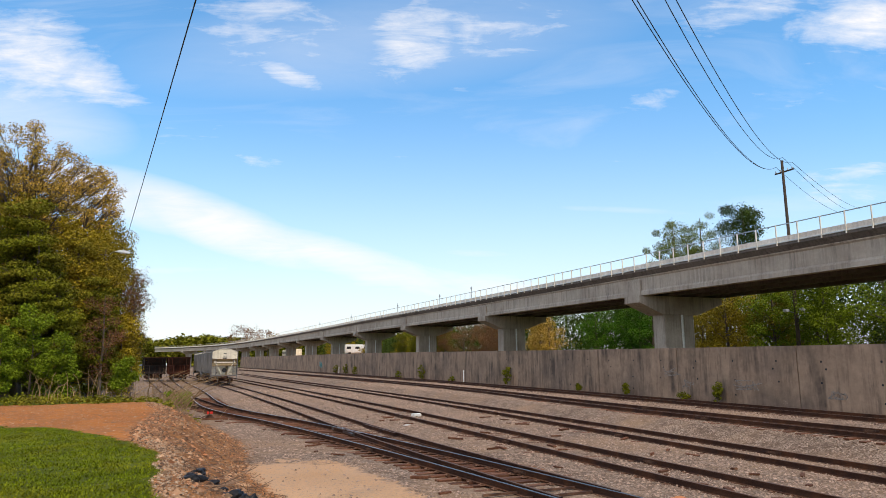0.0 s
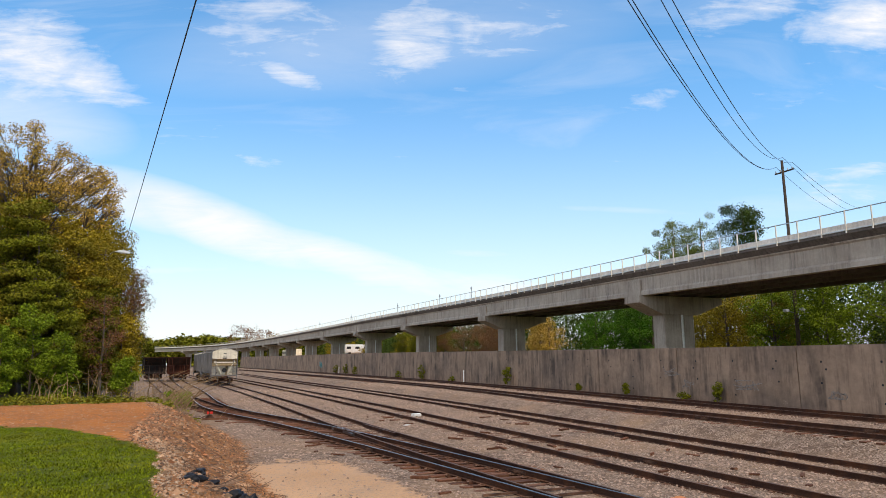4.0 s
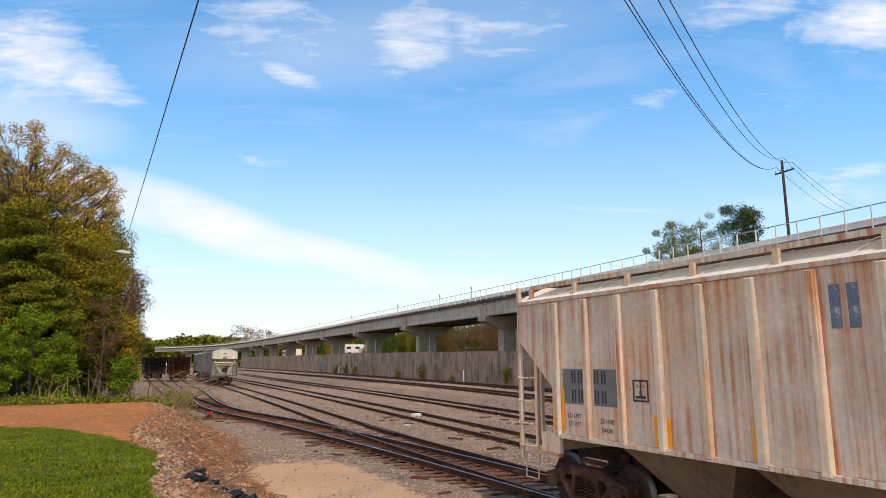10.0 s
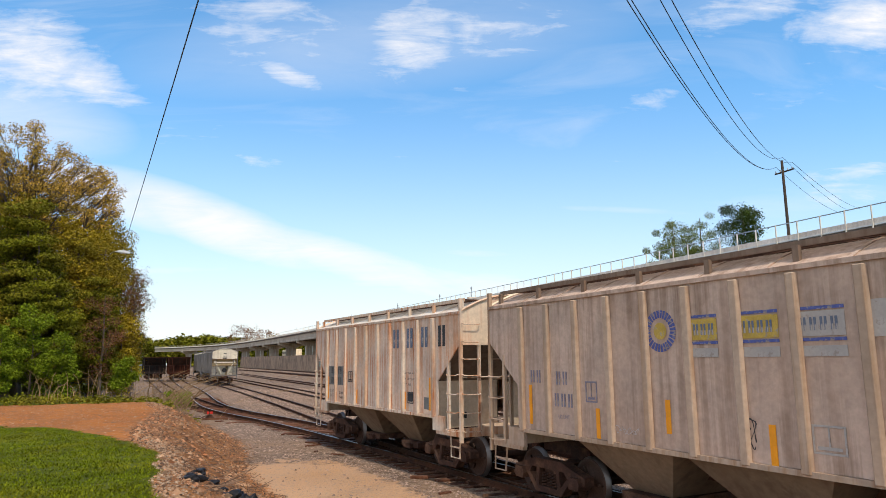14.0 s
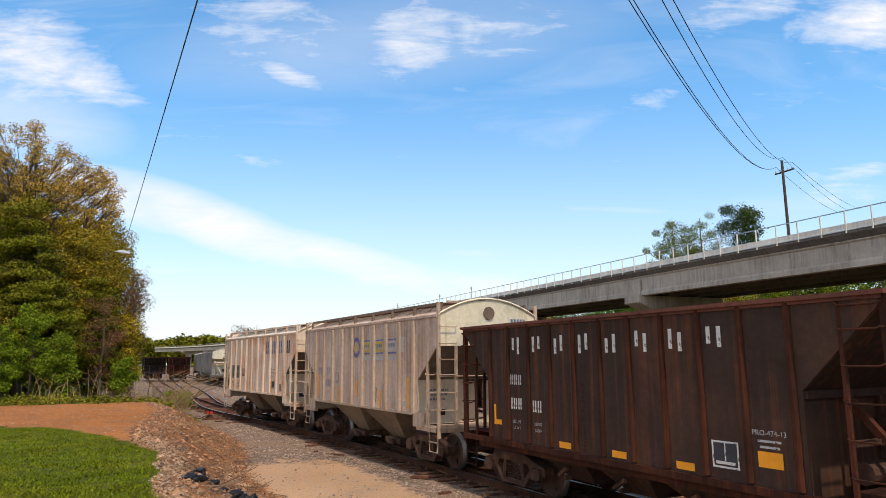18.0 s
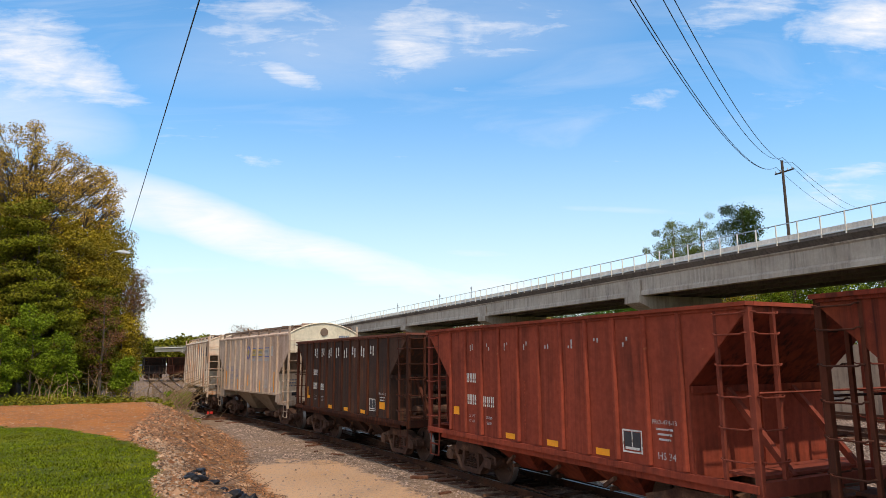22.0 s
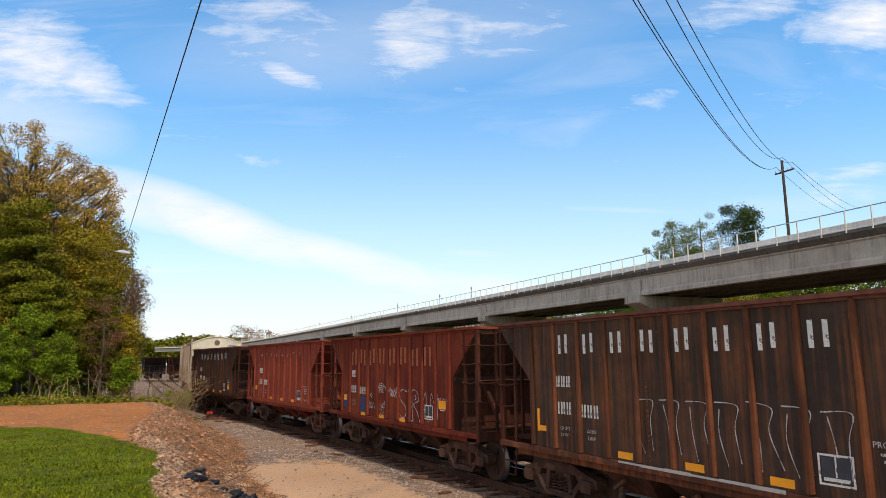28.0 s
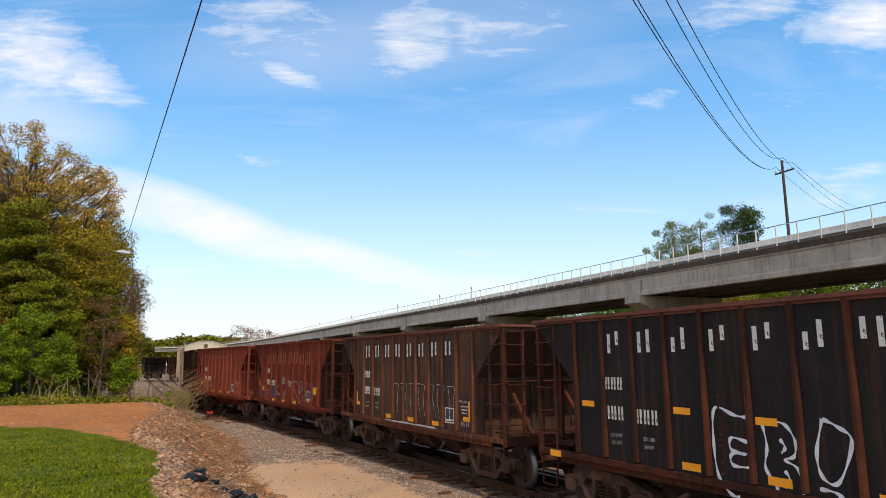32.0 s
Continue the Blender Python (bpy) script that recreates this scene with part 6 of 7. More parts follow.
for k, (x, y, h, r) in enumerate(((-8.7, 38.4, 4.6, 1.8), (-6.5, 39.4, 4.9, 1.5), (-5.0, 38.0, 3.2, 1.0), (-7.4, 37.2, 3.3, 1.2), (-10.6, 38.5, 4.2, 1.7))):
    tree(x, y, h, r, ground_z(x, y) + h * 0.5, h * 0.95, "leaf_bright", "bright green leafy bush at the edge of the red soil", 20 + k, clumps=int(170 * r), count=17, size=0.105, clump_r=0.19, trunk=0.06, category="bush", name="bush", hollow=0.35)
tree(-2.15, 36.6, 2.7, 0.62, 2.25, 2.1, "leaf_bright", "young bright green sapling among dry weeds", 30, clumps=46, count=22, size=0.11, clump_r=0.2, trunk=0.03, category="sapling", name="sapling", hollow=0.2)
for k, (x, y, h, r) in enumerate(((0.25, 43.5, 1.5, 0.7), (1.0, 46, 1.2, 0.6), (-0.9, 42.5, 1.0, 0.8))):
    tree(x, y, h, r, ground_z(x, y) + h * 0.5, h * 0.9, "leaf_bright", "low green shrub among dry weeds", 33 + k, clumps=46, count=20, size=0.09, clump_r=0.18, trunk=0.03, category="bush", name="shrub", hollow=0.2)

for k, (x, y, h, r) in enumerate(((-5.6, 60, 5.5, 2.4), (-8.6, 62, 6.0, 2.6), (-12.0, 60, 6.5, 2.8), (-4.4, 67, 5.0, 2.0))):
    tree(x, y, h, r, ground_z(x, y) + h * 0.48, h, "leaf_olive" if k % 2 else "leaf_green", "dense olive-green thicket bush", 40 + k, clumps=170, count=22, size=0.15, clump_r=0.4, trunk=0.08, category="bush", name="bush", hollow=0.3)

# wood behind the viaduct
rw = random.Random(7)
ROW = ((12, 34, "leaf_dark", "dark green tree behind the viaduct"), (34, 45, "leaf_bright", "deep green tree behind the viaduct"), (45, 58, "leaf_olive", "olive-brown budding tree behind the viaduct"),
       (60, 78, "leaf_vivid", "bright green leafy tree behind the viaduct"), (80, 93, "leaf_gold", "yellow-green flowering tree behind the viaduct"), (94, 120, "leaf_rust", "bare brownish tree behind the viaduct"),
       (120, 150, "leaf_green", "green tree behind the viaduct"), (160, 240, "leaf_olive", "olive-green tree behind the viaduct"))
k = 0
for y0, y1, leaf, label in ROW:
    y = y0 + 1.0
    while y < y1:
        h = rw.uniform(9.8, 12.2)
        x = rw.uniform(47, 54)
        r = rw.uniform(2.4, 3.2)
        thin = leaf in ("leaf_rust", "leaf_gold")
        if 176 < y < 206:
            y += 3.0
            continue
        tree(x, y, h, r, h * 0.55, h * 0.95, leaf, label, 50 + k, clumps=150 if thin else 230, count=9 if thin else 15, size=0.19, clump_r=0.48, fine=0.42, trunk=0.16, group="wood behind the viaduct", hollow=0.3)
        k += 1
        y += rw.uniform(2.6, 4.2) * (1 if y < 130 else 2.4)
tree(56, 64.6, 19.4, 3.5, 14.6, 10.0, "leaf_pale", "tall thin-leaved pale green tree rising over the viaduct", 91, clumps=460, count=12, size=0.16, clump_r=0.36, trunk=0.25, hollow=0.4, twig=8)
tree(56.5, 60.6, 19.6, 2.8, 14.7, 10.0, "leaf_pale", "tall bare-branched tree rising over the viaduct", 92, clumps=340, count=8, size=0.15, clump_r=0.36, trunk=0.22, hollow=0.4, twig=9)
tree(58, 55.8, 19.8, 2.6, 17.0, 5.6, "leaf_dark", "tall dark green pine rising over the viaduct", 93, clumps=120, count=22, size=0.2, clump_r=0.5, trunk=0.25, hollow=0.5, twig=6)
tree(60, 42.0, 16.6, 2.4, 12.0, 7.0, "leaf_rust", "tall bare tree behind the viaduct", 94, clumps=200, count=1, size=0.10, clump_r=0.4, trunk=0.2, twig=9)
for k, (x, y, h, r) in enumerate(((31.0, 330, 20, 8), (44.0, 345, 19, 8))):
    tree(x, y, h, r, h * 0.7, h * 0.6, "leaf_rust", "bare winter-brown tree far beyond the yard", 96 + k, clumps=200, count=4, size=0.5, clump_r=1.2, trunk=0.3)


def far_woods():
    nr = np.random.RandomState(3)
    c = []
    for k in range(6200):
        a = nr.uniform(-0.75, 0.9) if k < 1400 else nr.uniform(-0.15, 0.3)
        d = nr.uniform(440, 520)
        h = (17 + 4 * noise.noise((a * 14, 0, 0)) + 3 * noise.noise((a * 45, 3, 0))) * nr.uniform(0.0, 1.0) ** 0.6
        c.append((math.sin(a) * d, math.cos(a) * d, h))
    me = leaf_mesh("far_woods", c, 1.5, 9, 1.2, nr)
    me.materials.append(M["leaf_green"])
    tagged(new("far_woods", me), "distant green tree line on the horizon", "woods", kind="stuff")


far_woods()


def back_woods():
    nr = np.random.RandomState(5)
    c = []
    for _ in range(9500):
        y = nr.uniform(5, 300)
        c.append((nr.uniform(60, 72), y, (10.6 + 2.5 * noise.noise((y * 0.13, 0, 0)) + 1.0 * noise.noise((y * 0.5, 2, 0))) * nr.rand() ** 0.7 + 0.2))
    me = leaf_mesh("back_woods", c, 0.8, 15, 0.22, nr)
    me.materials.append(M["leaf_dark"])
    tagged(new("back_woods", me), "deep dark green woodland behind the elevated line", "woods", kind="stuff")


back_woods()


def grass_blades():
    """Clover and short lawn blades, thick near the lawn's edge."""
    nr = np.random.RandomState(4)
    pts = []
    while len(pts) < 120000:
        y = 8.6 + 15 * nr.rand() ** 1.4
        x = nr.uniform(-6.0 - 0.1 * y, 0.4)
        if ground_cover(x, y)[0] > nr.uniform(0.35, 0.9) and noise.noise((x * 3.1, y * 3.1, 8)) + 0.6 * noise.noise((x * 9, y * 9, 2)) > nr.uniform(-0.75, -0.1):
            pts.append((x, y, ground_z(x, y)))
    p = np.array(pts)
    n = len(p)
    ang = nr.uniform(0, 6.283, n)
    h = nr.uniform(0.010, 0.030, n) * (0.7 + 0.6 * np.array([noise.noise((q[0] * 1.5, q[1] * 1.5, 1)) for q in p]) + 0.2).clip(0.5, 1.5)
    w = nr.uniform(0.003, 0.010, n)
    dx, dy = np.cos(ang), np.sin(ang)
    lean = nr.uniform(0.2, 1.6, n) * h
    v = np.stack([p + np.stack([dx * w, dy * w, 0 * h], 1), p - np.stack([dx * w, dy * w, 0 * h], 1), p + np.stack([-dy * lean - dx * w * .5, dx * lean - dy * w * .5, h], 1), p + np.stack([-dy * lean + dx * w * .5, dx * lean + dy * w * .5, h * 0.92], 1)], axis=1).reshape(-1, 3)
    f = np.arange(4 * n).reshape(-1, 4)
    me = bpy.data.meshes.new("grass")
    me.from_pydata(v.tolist(), [], f.tolist())
    me.materials.append(M["grass_blade"])
    tagged(new("grass", me), "short green lawn grass and clover", "grass", kind="stuff")


M["grass_blade"] = material("grass_blade", (0.115, 0.145, 0.003), 0.7, scale=0.9, vary=0.3, second=(0.15, 0.16, 0.005), second_scale=0.8, bump=0, island=0.6, spec=0.06)
M["straw"] = material("straw", (0.25, 0.165, 0.09), 0.85, scale=2, vary=0.25, bump=0, island=0.4, spec=0.06)
grass_blades()


def dry_weeds():
    rnd = random.Random(6)
    bm = bmesh.new()
    for k in range(250):
        if k < 120:
            x, y, h = rnd.gauss(-0.3, 0.9), rnd.uniform(37, 46), rnd.uniform(0.7, 2.6)
            lean = Vector((rnd.gauss(0.25, 0.8), rnd.gauss(0, 0.5), 0)) * h * 0.9
        else:
            x, y, h = rnd.uniform(-5.5, 1.0), rnd.uniform(33.0, 37.8), rnd.uniform(0.2, 1.0) + (0.8 if rnd.random() < 0.15 else 0)
            lean = Vector((rnd.gauss(0, 0.5), rnd.gauss(0, 0.4), 0)) * h
        p = Vector((x, y, ground_z(x, y) - 0.02))
        add_tube(bm, [p, p + Vector((lean.x * 0.15, lean.y * 0.15, h * 0.45)), p + Vector((lean.x * 0.5, lean.y * 0.5, h * 0.8)), p + Vector((lean.x, lean.y, h * 0.95))], 0.014, 3, 0.006)
    for _ in range(26):
        x, y, h = rnd.gauss(-0.3, 0.6), rnd.uniform(37.5, 43), rnd.uniform(0.9, 2.0)
        p = Vector((x, y, ground_z(x, y) - 0.02))
        d = Vector((rnd.gauss(1.1, 0.5), rnd.gauss(0, 0.3), 0)) * h
        add_tube(bm, [p, p + d * 0.3 + Vector((0, 0, h * 0.5)), p + d * 0.75 + Vector((0, 0, h * 0.95)), p + d * 1.1 + Vector((0, 0, h * 1.1))], 0.022, 4, 0.009)
    tagged(finish(bm, "dry_weeds", M["straw"]), "dry straw-coloured weeds arching beside the tracks", "weeds", kind="stuff")
    nr = np.random.RandomState(8)
    c = [(x, y, ground_z(x, y) + 0.04 + 0.4 * max(0.0, noise.noise((x * 1.1, y * 1.1, 0)) + 0.1) * nr.rand()) for x, y in zip(nr.uniform(-9, 1.2, 620), nr.uniform(31.8, 37.6, 620))]
    me = leaf_mesh("low_weeds", c, 0.14, 12, 0.07, nr)
    me.materials.append(M["leaf_green"])
    tagged(new("low_weeds", me), "low green weeds along the soil edge", "weeds", kind="stuff")


dry_weeds()
for k, (y, h, r) in enumerate(((59.6, 2.2, 0.5), (86, 2.2, 0.6), (128, 2.4, 0.6), (121, 1.8, 0.5), (136, 2.0, 0.6), (30.5, 1.3, 0.35), (39.5, 0.9, 0.25), (46, 0.8, 0.25), (33.5, 0.4, 0.4), (75, 0.8, 0.4), (96, 1.2, 0.5))):
    x = WALL(y) - 0.45
    tree(x, y, h, r, ground_z(x, y) + h * 0.5, h, "leaf_green", "weedy shrub growing at the foot of the concrete wall", 120 + k, clumps=int(60 * h + 30), count=7, size=0.075, clump_r=0.085, trunk=0.03, category="shrub", name="wall_shrub", group="shrubs along the wall", hollow=0.1)


def stone_mesh(name, pts, sizes, seed, mat, label, category):
    nr = np.random.RandomState(seed)
    n = len(pts)
    unit = np.array([(1, 0, 0), (-1, 0, 0), (0, 1, 0), (0, -1, 0), (0, 0, 0.75), (0, 0, -0.6)])
    tri = np.array([(0, 2, 4), (2, 1, 4), (1, 3, 4), (3, 0, 4),])
    v = unit[None] * nr.uniform(0.55, 1.2, (n, 6, 1)) * np.asarray(sizes).reshape(-1, 1, 1)
    a = nr.uniform(0, 6.283, n)
    c, s = np.cos(a)[:, None], np.sin(a)[:, None]
    v = np.stack([v[..., 0] * c - v[..., 1] * s, v[..., 0] * s + v[..., 1] * c, v[..., 2]], -1) + np.asarray(pts)[:, None]
    f = (tri[None] + 6 * np.arange(n)[:, None, None]).reshape(-1, 3)
    me = bpy.data.meshes.new(name)
    me.from_pydata(v.reshape(-1, 3).tolist(), [], f.tolist())
    me.materials.append(mat)
    tagged(new(name, me), label, category, kind="stuff")


def scatter_stones():
    nr = np.random.RandomState(9)
    pts, sz = [], []
    while len(pts) < 84000:
        y = 9 + 66 * nr.rand() ** 1.6
        x = nr.uniform(2.4, 28.5)
        if x > 1.75 * y:
            continue
        cv = ground_cover(x, y)
        if cv[2] > 0.5 and nr.rand() < 0.93:
            continue
        if abs(x - LEAD(y)) < 1.65 and nr.rand() < 0.93:
            continue
        pts.append((x, y, ground_z(x, y) + 0.004))
        sz.append((0.016 + 0.04 * nr.rand() ** 1.6) * (1 + max(0.0, y - 25) * 0.018))
    stone_mesh("ballast_stones", pts, sz, 10, M["stone"], "loose grey and tan ballast stones", "gravel")
    pts, sz = [], []
    while len(pts) < 14000:
        y = nr.uniform(9, 36)
        t = toe_x(y)
        x = t - 3.1 + 3.3 * nr.rand()
        if ground_cover(x, y)[0] > 0.5:
            continue
        pts.append((x, y, ground_z(x, y) + 0.005))
        sz.append(0.009 + 0.028 * nr.rand() ** 4)
    stone_mesh("bank_rubble", pts, sz, 12, M["rubble"], "pale and reddish rubble on the eroded bank", "rubble")
    pts, sz = [], []
    while len(pts) < 8000:
        y = nr.uniform(9, 34)
        x = toe_x(y) - 3.0 + 3.0 * nr.rand()
        if ground_cover(x, y)[0] < 0.5:
            pts.append((x, y, ground_z(x, y) + 0.004))
            sz.append(0.012 + 0.03 * nr.rand() ** 2)
    stone_mesh("leaf_litter", pts, sz, 15, M["litter"], "dark dead leaves and bark litter on the bank", "leaf litter")
    pts, sz = [], []
    while len(pts) < 1500:
        y = 9 + 24 * nr.rand() ** 1.3
        x = toe_x(y) - 2.9 + 2.9 * nr.rand()
        if ground_cover(x, y)[0] < 0.4 and noise.noise((x * 0.8, y * 0.8, 6)) > nr.uniform(-0.5, 0.35):
            pts.append((x, y, ground_z(x, y) + 0.006))
            sz.append(0.022 + 0.075 * nr.rand() ** 3)
    stone_mesh("bank_stones", pts, sz, 17, M["bank_stone"], "pale and rust-brown broken stones and clods on the bank", "stones")
    pts, sz = [], []
    while len(pts) < 1100:
        y = 9 + 8 * nr.rand()
        x = nr.normal(0.0, 0.2) - 0.12 * max(0, y - 14)
        if ground_cover(x, y)[0] < 0.6:
            pts.append((x, y, ground_z(x, y) + 0.004))
            sz.append(0.010 + 0.028 * nr.rand() ** 2)
    stone_mesh("edge_gravel", pts, sz, 18, M["edge_stone"], "pale gravel along the ragged edge of the lawn", "gravel")
    pts, sz = [], []
    for _ in range(3500):
        y = nr.uniform(20, 36)
        x = nr.uniform(-9, 1)
        if ground_cover(x, y)[0] < 0.5:
            pts.append((x, y, ground_z(x, y)))
            sz.append(0.012 + 0.04 * nr.rand() ** 3)
    stone_mesh("soil_clods", pts, sz, 13, M["clod"], "small red soil clods", "soil")


M["rubble"] = material("rubble", (0.27, 0.165, 0.10), 0.95, scale=3, vary=0.25, second=(0.34, 0.14, 0.06), second_scale=1.2, bump=0.3, bump_scale=30, island=0.65)
M["bank_stone"] = material("bank_stone", (0.30, 0.185, 0.11), 0.95, scale=3, vary=0.25, second=(0.30, 0.12, 0.05), second_scale=0.9, bump=0.4, bump_scale=24, island=0.55)
M["edge_stone"] = material("edge_stone", (0.31, 0.22, 0.15), 0.95, scale=3, vary=0.2, bump=0.3, bump_scale=30, island=0.4)
M["litter"] = material("litter", (0.11, 0.065, 0.04), 0.95, scale=3, vary=0.3, bump=0, island=0.7)
M["clod"] = material("clod", (0.34, 0.13, 0.05), 0.95, scale=3, vary=0.2, bump=0.2, island=0.3)
scatter_stones()


def twigs():
    rnd = random.Random(14)
    bm = bmesh.new()
    for _ in range(420):
        y = rnd.uniform(10, 34)
        x = toe_x(y) - 2.2 + rnd.random() * 2.3
        z = ground_z(x, y) + 0.02
        a, ln = rnd.uniform(0, 6.28), rnd.uniform(0.1, 0.55)
        add_bar(bm, (x, y, z), (x + math.cos(a) * ln, y + math.sin(a) * ln, z + rnd.uniform(-0.02, 0.1)), rnd.uniform(0.006, 0.015))
    tagged(finish(bm, "twigs", M["twig"]), "dead twigs and bark scraps strewn on the bank", "debris", kind="stuff")
    bm = bmesh.new()
    for _ in range(46):
        y = rnd.uniform(11, 36)
        x = rnd.choice((LEAD(y) - 1.5 - rnd.random() * 0.8, YARD_A(y) - rnd.uniform(1.2, 2.6), YARD_B(y) - rnd.uniform(1.2, 2.8), YARD_A(y) + rnd.uniform(-0.5, 0.5)))
        z = ground_z(x, y) + 0.03
        a, ln = rnd.uniform(0, 6.28), rnd.uniform(0.12, 0.7)
        add_bar(bm, (x, y, z), (x + math.cos(a) * ln, y + math.sin(a) * ln, z + rnd.uniform(-0.01, 0.03)), rnd.uniform(0.05, 0.13), rnd.uniform(0.03, 0.07))
    tagged(finish(bm, "tie_scraps", M["tie"]), "splintered dark scraps of old timber ties", "debris", kind="stuff")


M["twig"] = material("twig", (0.16, 0.10, 0.065), 0.95, scale=3, vary=0.3, bump=0, island=0.5)
twigs()

# ---- parked wagons ----
def park(car, f, y_mid, half):
    a, b = Vector((f(y_mid - half), y_mid - half, 0)), Vector((f(y_mid + half), y_mid + half, 0))
    d = b - a
    car.matrix_basis = Matrix.Translation((a + b) / 2) @ Matrix.Rotation(math.atan2(-d.x, d.y), 4, "Z")
    tagged(car, group="parked wagons")


M["white_wagon"] = rusty("white_wagon", (0.74, 0.69, 0.56), (0.30, 0.22, 0.15), 0.4, (0.56, 0.52, 0.45), 0.4)
# Grey wagon paint, darkened to hold the shade on the side away from sun.
M["grey_wagon"] = rusty("grey_wagon", (0.1798, 0.1736, 0.1733), (0.093, 0.0775, 0.0693), 0.5, (0.1364, 0.1302, 0.1291), 0.5)
M["ochre_paint"] = rusty("ochre_paint", (0.40, 0.31, 0.18), (0.20, 0.13, 0.07), 0.6, (0.32, 0.24, 0.14), 0.5)
car, _ = covered_hopper("parked covered hopper wagon with a bright off-white end", M["grey_wagon"], M["grey_wagon"], M["white_wagon"], 7.2, 5.6, M["grey_wagon"], M["ochre_paint"], M["white_wagon"], M["grey_wagon"])
park(car, SIDING, 96.2, 5.6)
bm = bmesh.new()
for z, w in ((3.75, 0.34), (3.3, 0.5), (3.15, 0.5)):
    add_box(bm, -w / 2, w / 2, -7.215, -7.205, z, z + 0.09)
part("paint_bars", bm, M["paint_dark"], car)
bm = bmesh.new()
for s in (-1, 1):
    add_bar(bm, (s * 1.2, -7.12, 2.9), (s * 0.35, -7.12, 1.3), 0.1)
add_box(bm, -1.3, 1.3, -7.16, -7.06, 2.62, 2.76)
part("end_brace", bm, M["white_wagon"], car)
bm = bmesh.new()
add_box(bm, -1.45, 1.45, -7.1, -7.0, 2.30, 2.60)
part("end_plate", bm, M["ochre_paint"], car, "ochre painted cross plate")
bm = bmesh.new()
add_tube(bm, [(0, -7.16, 1.72), (0, -7.02, 1.72)], 0.27, 16)
part("sill_opening", bm, M["black"], car, "round dark opening")
car, _ = covered_hopper("parked grey covered hopper wagon", M["grey_wagon"], M["grey_wagon"], M["grey_wagon"], 7.2, 5.6, M["white_wagon"], M["slope_shaded"], M["grey_wagon"], M["grey_wagon"])
park(car, SIDING, 111.8, 5.6)
car, _ = open_hopper("parked dark brown open hopper wagon", M["black_brown"], M["brown_post"], M["black_brown"], 4.82, 3.42, M["brown_post"], M["dark_end"], M["dark_end"])
park(car, LEAD, 116.0, 3.42)
car, _ = open_hopper("parked sooty black open hopper wagon", M["black_paint"], M["black_paint"], M["black_paint"], 4.82, 3.42, M["dark_end"], M["black_paint"], M["black_paint"])
park(car, SPUR, 118.0, 3.42)

# ---- poles, wires and lamps ----
SWAYING = []          # (wire, far end, axis, degrees by time)
GUSTS = ((0.0, 0.87), (2.0, 0.0), (6.0, -0.65), (10.0, -1.3), (14.0, -0.65), (19.0, 0.0), (23.0, 0.43), (28.0, 1.1), (32.0, 1.1))
SWING = ((0.0, -0.04), (5.0, -0.03), (8.0, -0.06), (10.0, 0.03), (17.0, 0.03), (19.0, -0.02), (21.0, 0.03), (25.0, 0.09), (32.0, 0.12))


def wire(name, pts, r, label, sag=0.4, gusts=None, axis=None):
    """A sagging wire; one that sways turns about the line between its ends, or about an axis through its far end."""
    bm = bmesh.new()
    a, b = Vector(pts[0]), Vector(pts[1])
    n = 48
    add_tube(bm, [(b - a) * (i / n) - Vector((0, 0, 4 * sag * (i / n) * (1 - i / n))) for i in range(n + 1)], r, 5)
    ob = tagged(finish(bm, name, M["black"]), label, "cable")
    ob.location = a
    if gusts:
        SWAYING.append((ob, a, axis or (b - a).normalized(), gusts))


def utility_pole():
    top = thing("utility_pole", pose(46, 39.6, ground_z(46, 39.6) - 0.2), "tall dark wooden utility pole behind the viaduct", "utility pole")
    bm = bmesh.new()
    add_tube(bm, [(0, 0, 0), (0.05, 0, 9), (0, 0, 19.2)], 0.17, 10, 0.10)
    part("pole", bm, M["wood_pole"], top)
    bm = bmesh.new()
    add_box(bm, 0.10, 0.20, -0.9, 0.9, 18.2, 18.31)
    part("crossarm", bm, M["wood_pole"], top)
    for y in (-0.8, -0.35, 0.35, 0.8):
        bm = bmesh.new()
        add_tube(bm, [(0.15, y, 18.31), (0.15, y, 18.5)], 0.06, 8, 0.03)
        part("insulator", bm, M["grey_metal"], top)
    for s in (-1, 1):
        bm = bmesh.new()
        add_bar(bm, (0, 0, 6.6), (-0.1, s * 0.7, 6.85), 0.05)
        part("lamp_bracket", bm, M["grey_metal"], top)
        bm = bmesh.new()
        add_box(bm, -0.35, 0.05, s * 0.75 - 0.2, s * 0.75 + 0.2, 6.75, 6.98)
        bmesh.ops.bevel(bm, geom=list(bm.edges), offset=0.05, segments=2, affect="EDGES")
        part("floodlight", bm, M["steel_white"], top, "pale floodlight head")


utility_pole()
for e, s, sag in (((46.2, 40.4, 18.5), (-13.38, -4.42, 16.45), 4.95), ((46.2, 40.39, 18.5), (-13.1, -4.42, 16.45), 4.93), ((46.2, 39.65, 19.15), (-10.71, -3.08, 16.63), 4.75), ((46.2, 38.8, 18.5), (-10.18, -2.67, 16.48), 4.37)):
    wire("overhead_wire", (e, s), 0.0155, "thin black overhead power wire swaying in the wind", sag, GUSTS)
    if e[1] != 40.39:
        wire("overhead_wire", (e, (95, 70.3 + (e[1] - 39.6) * 2, 24.7)), 0.018, "thin black overhead power wire", 0.6)


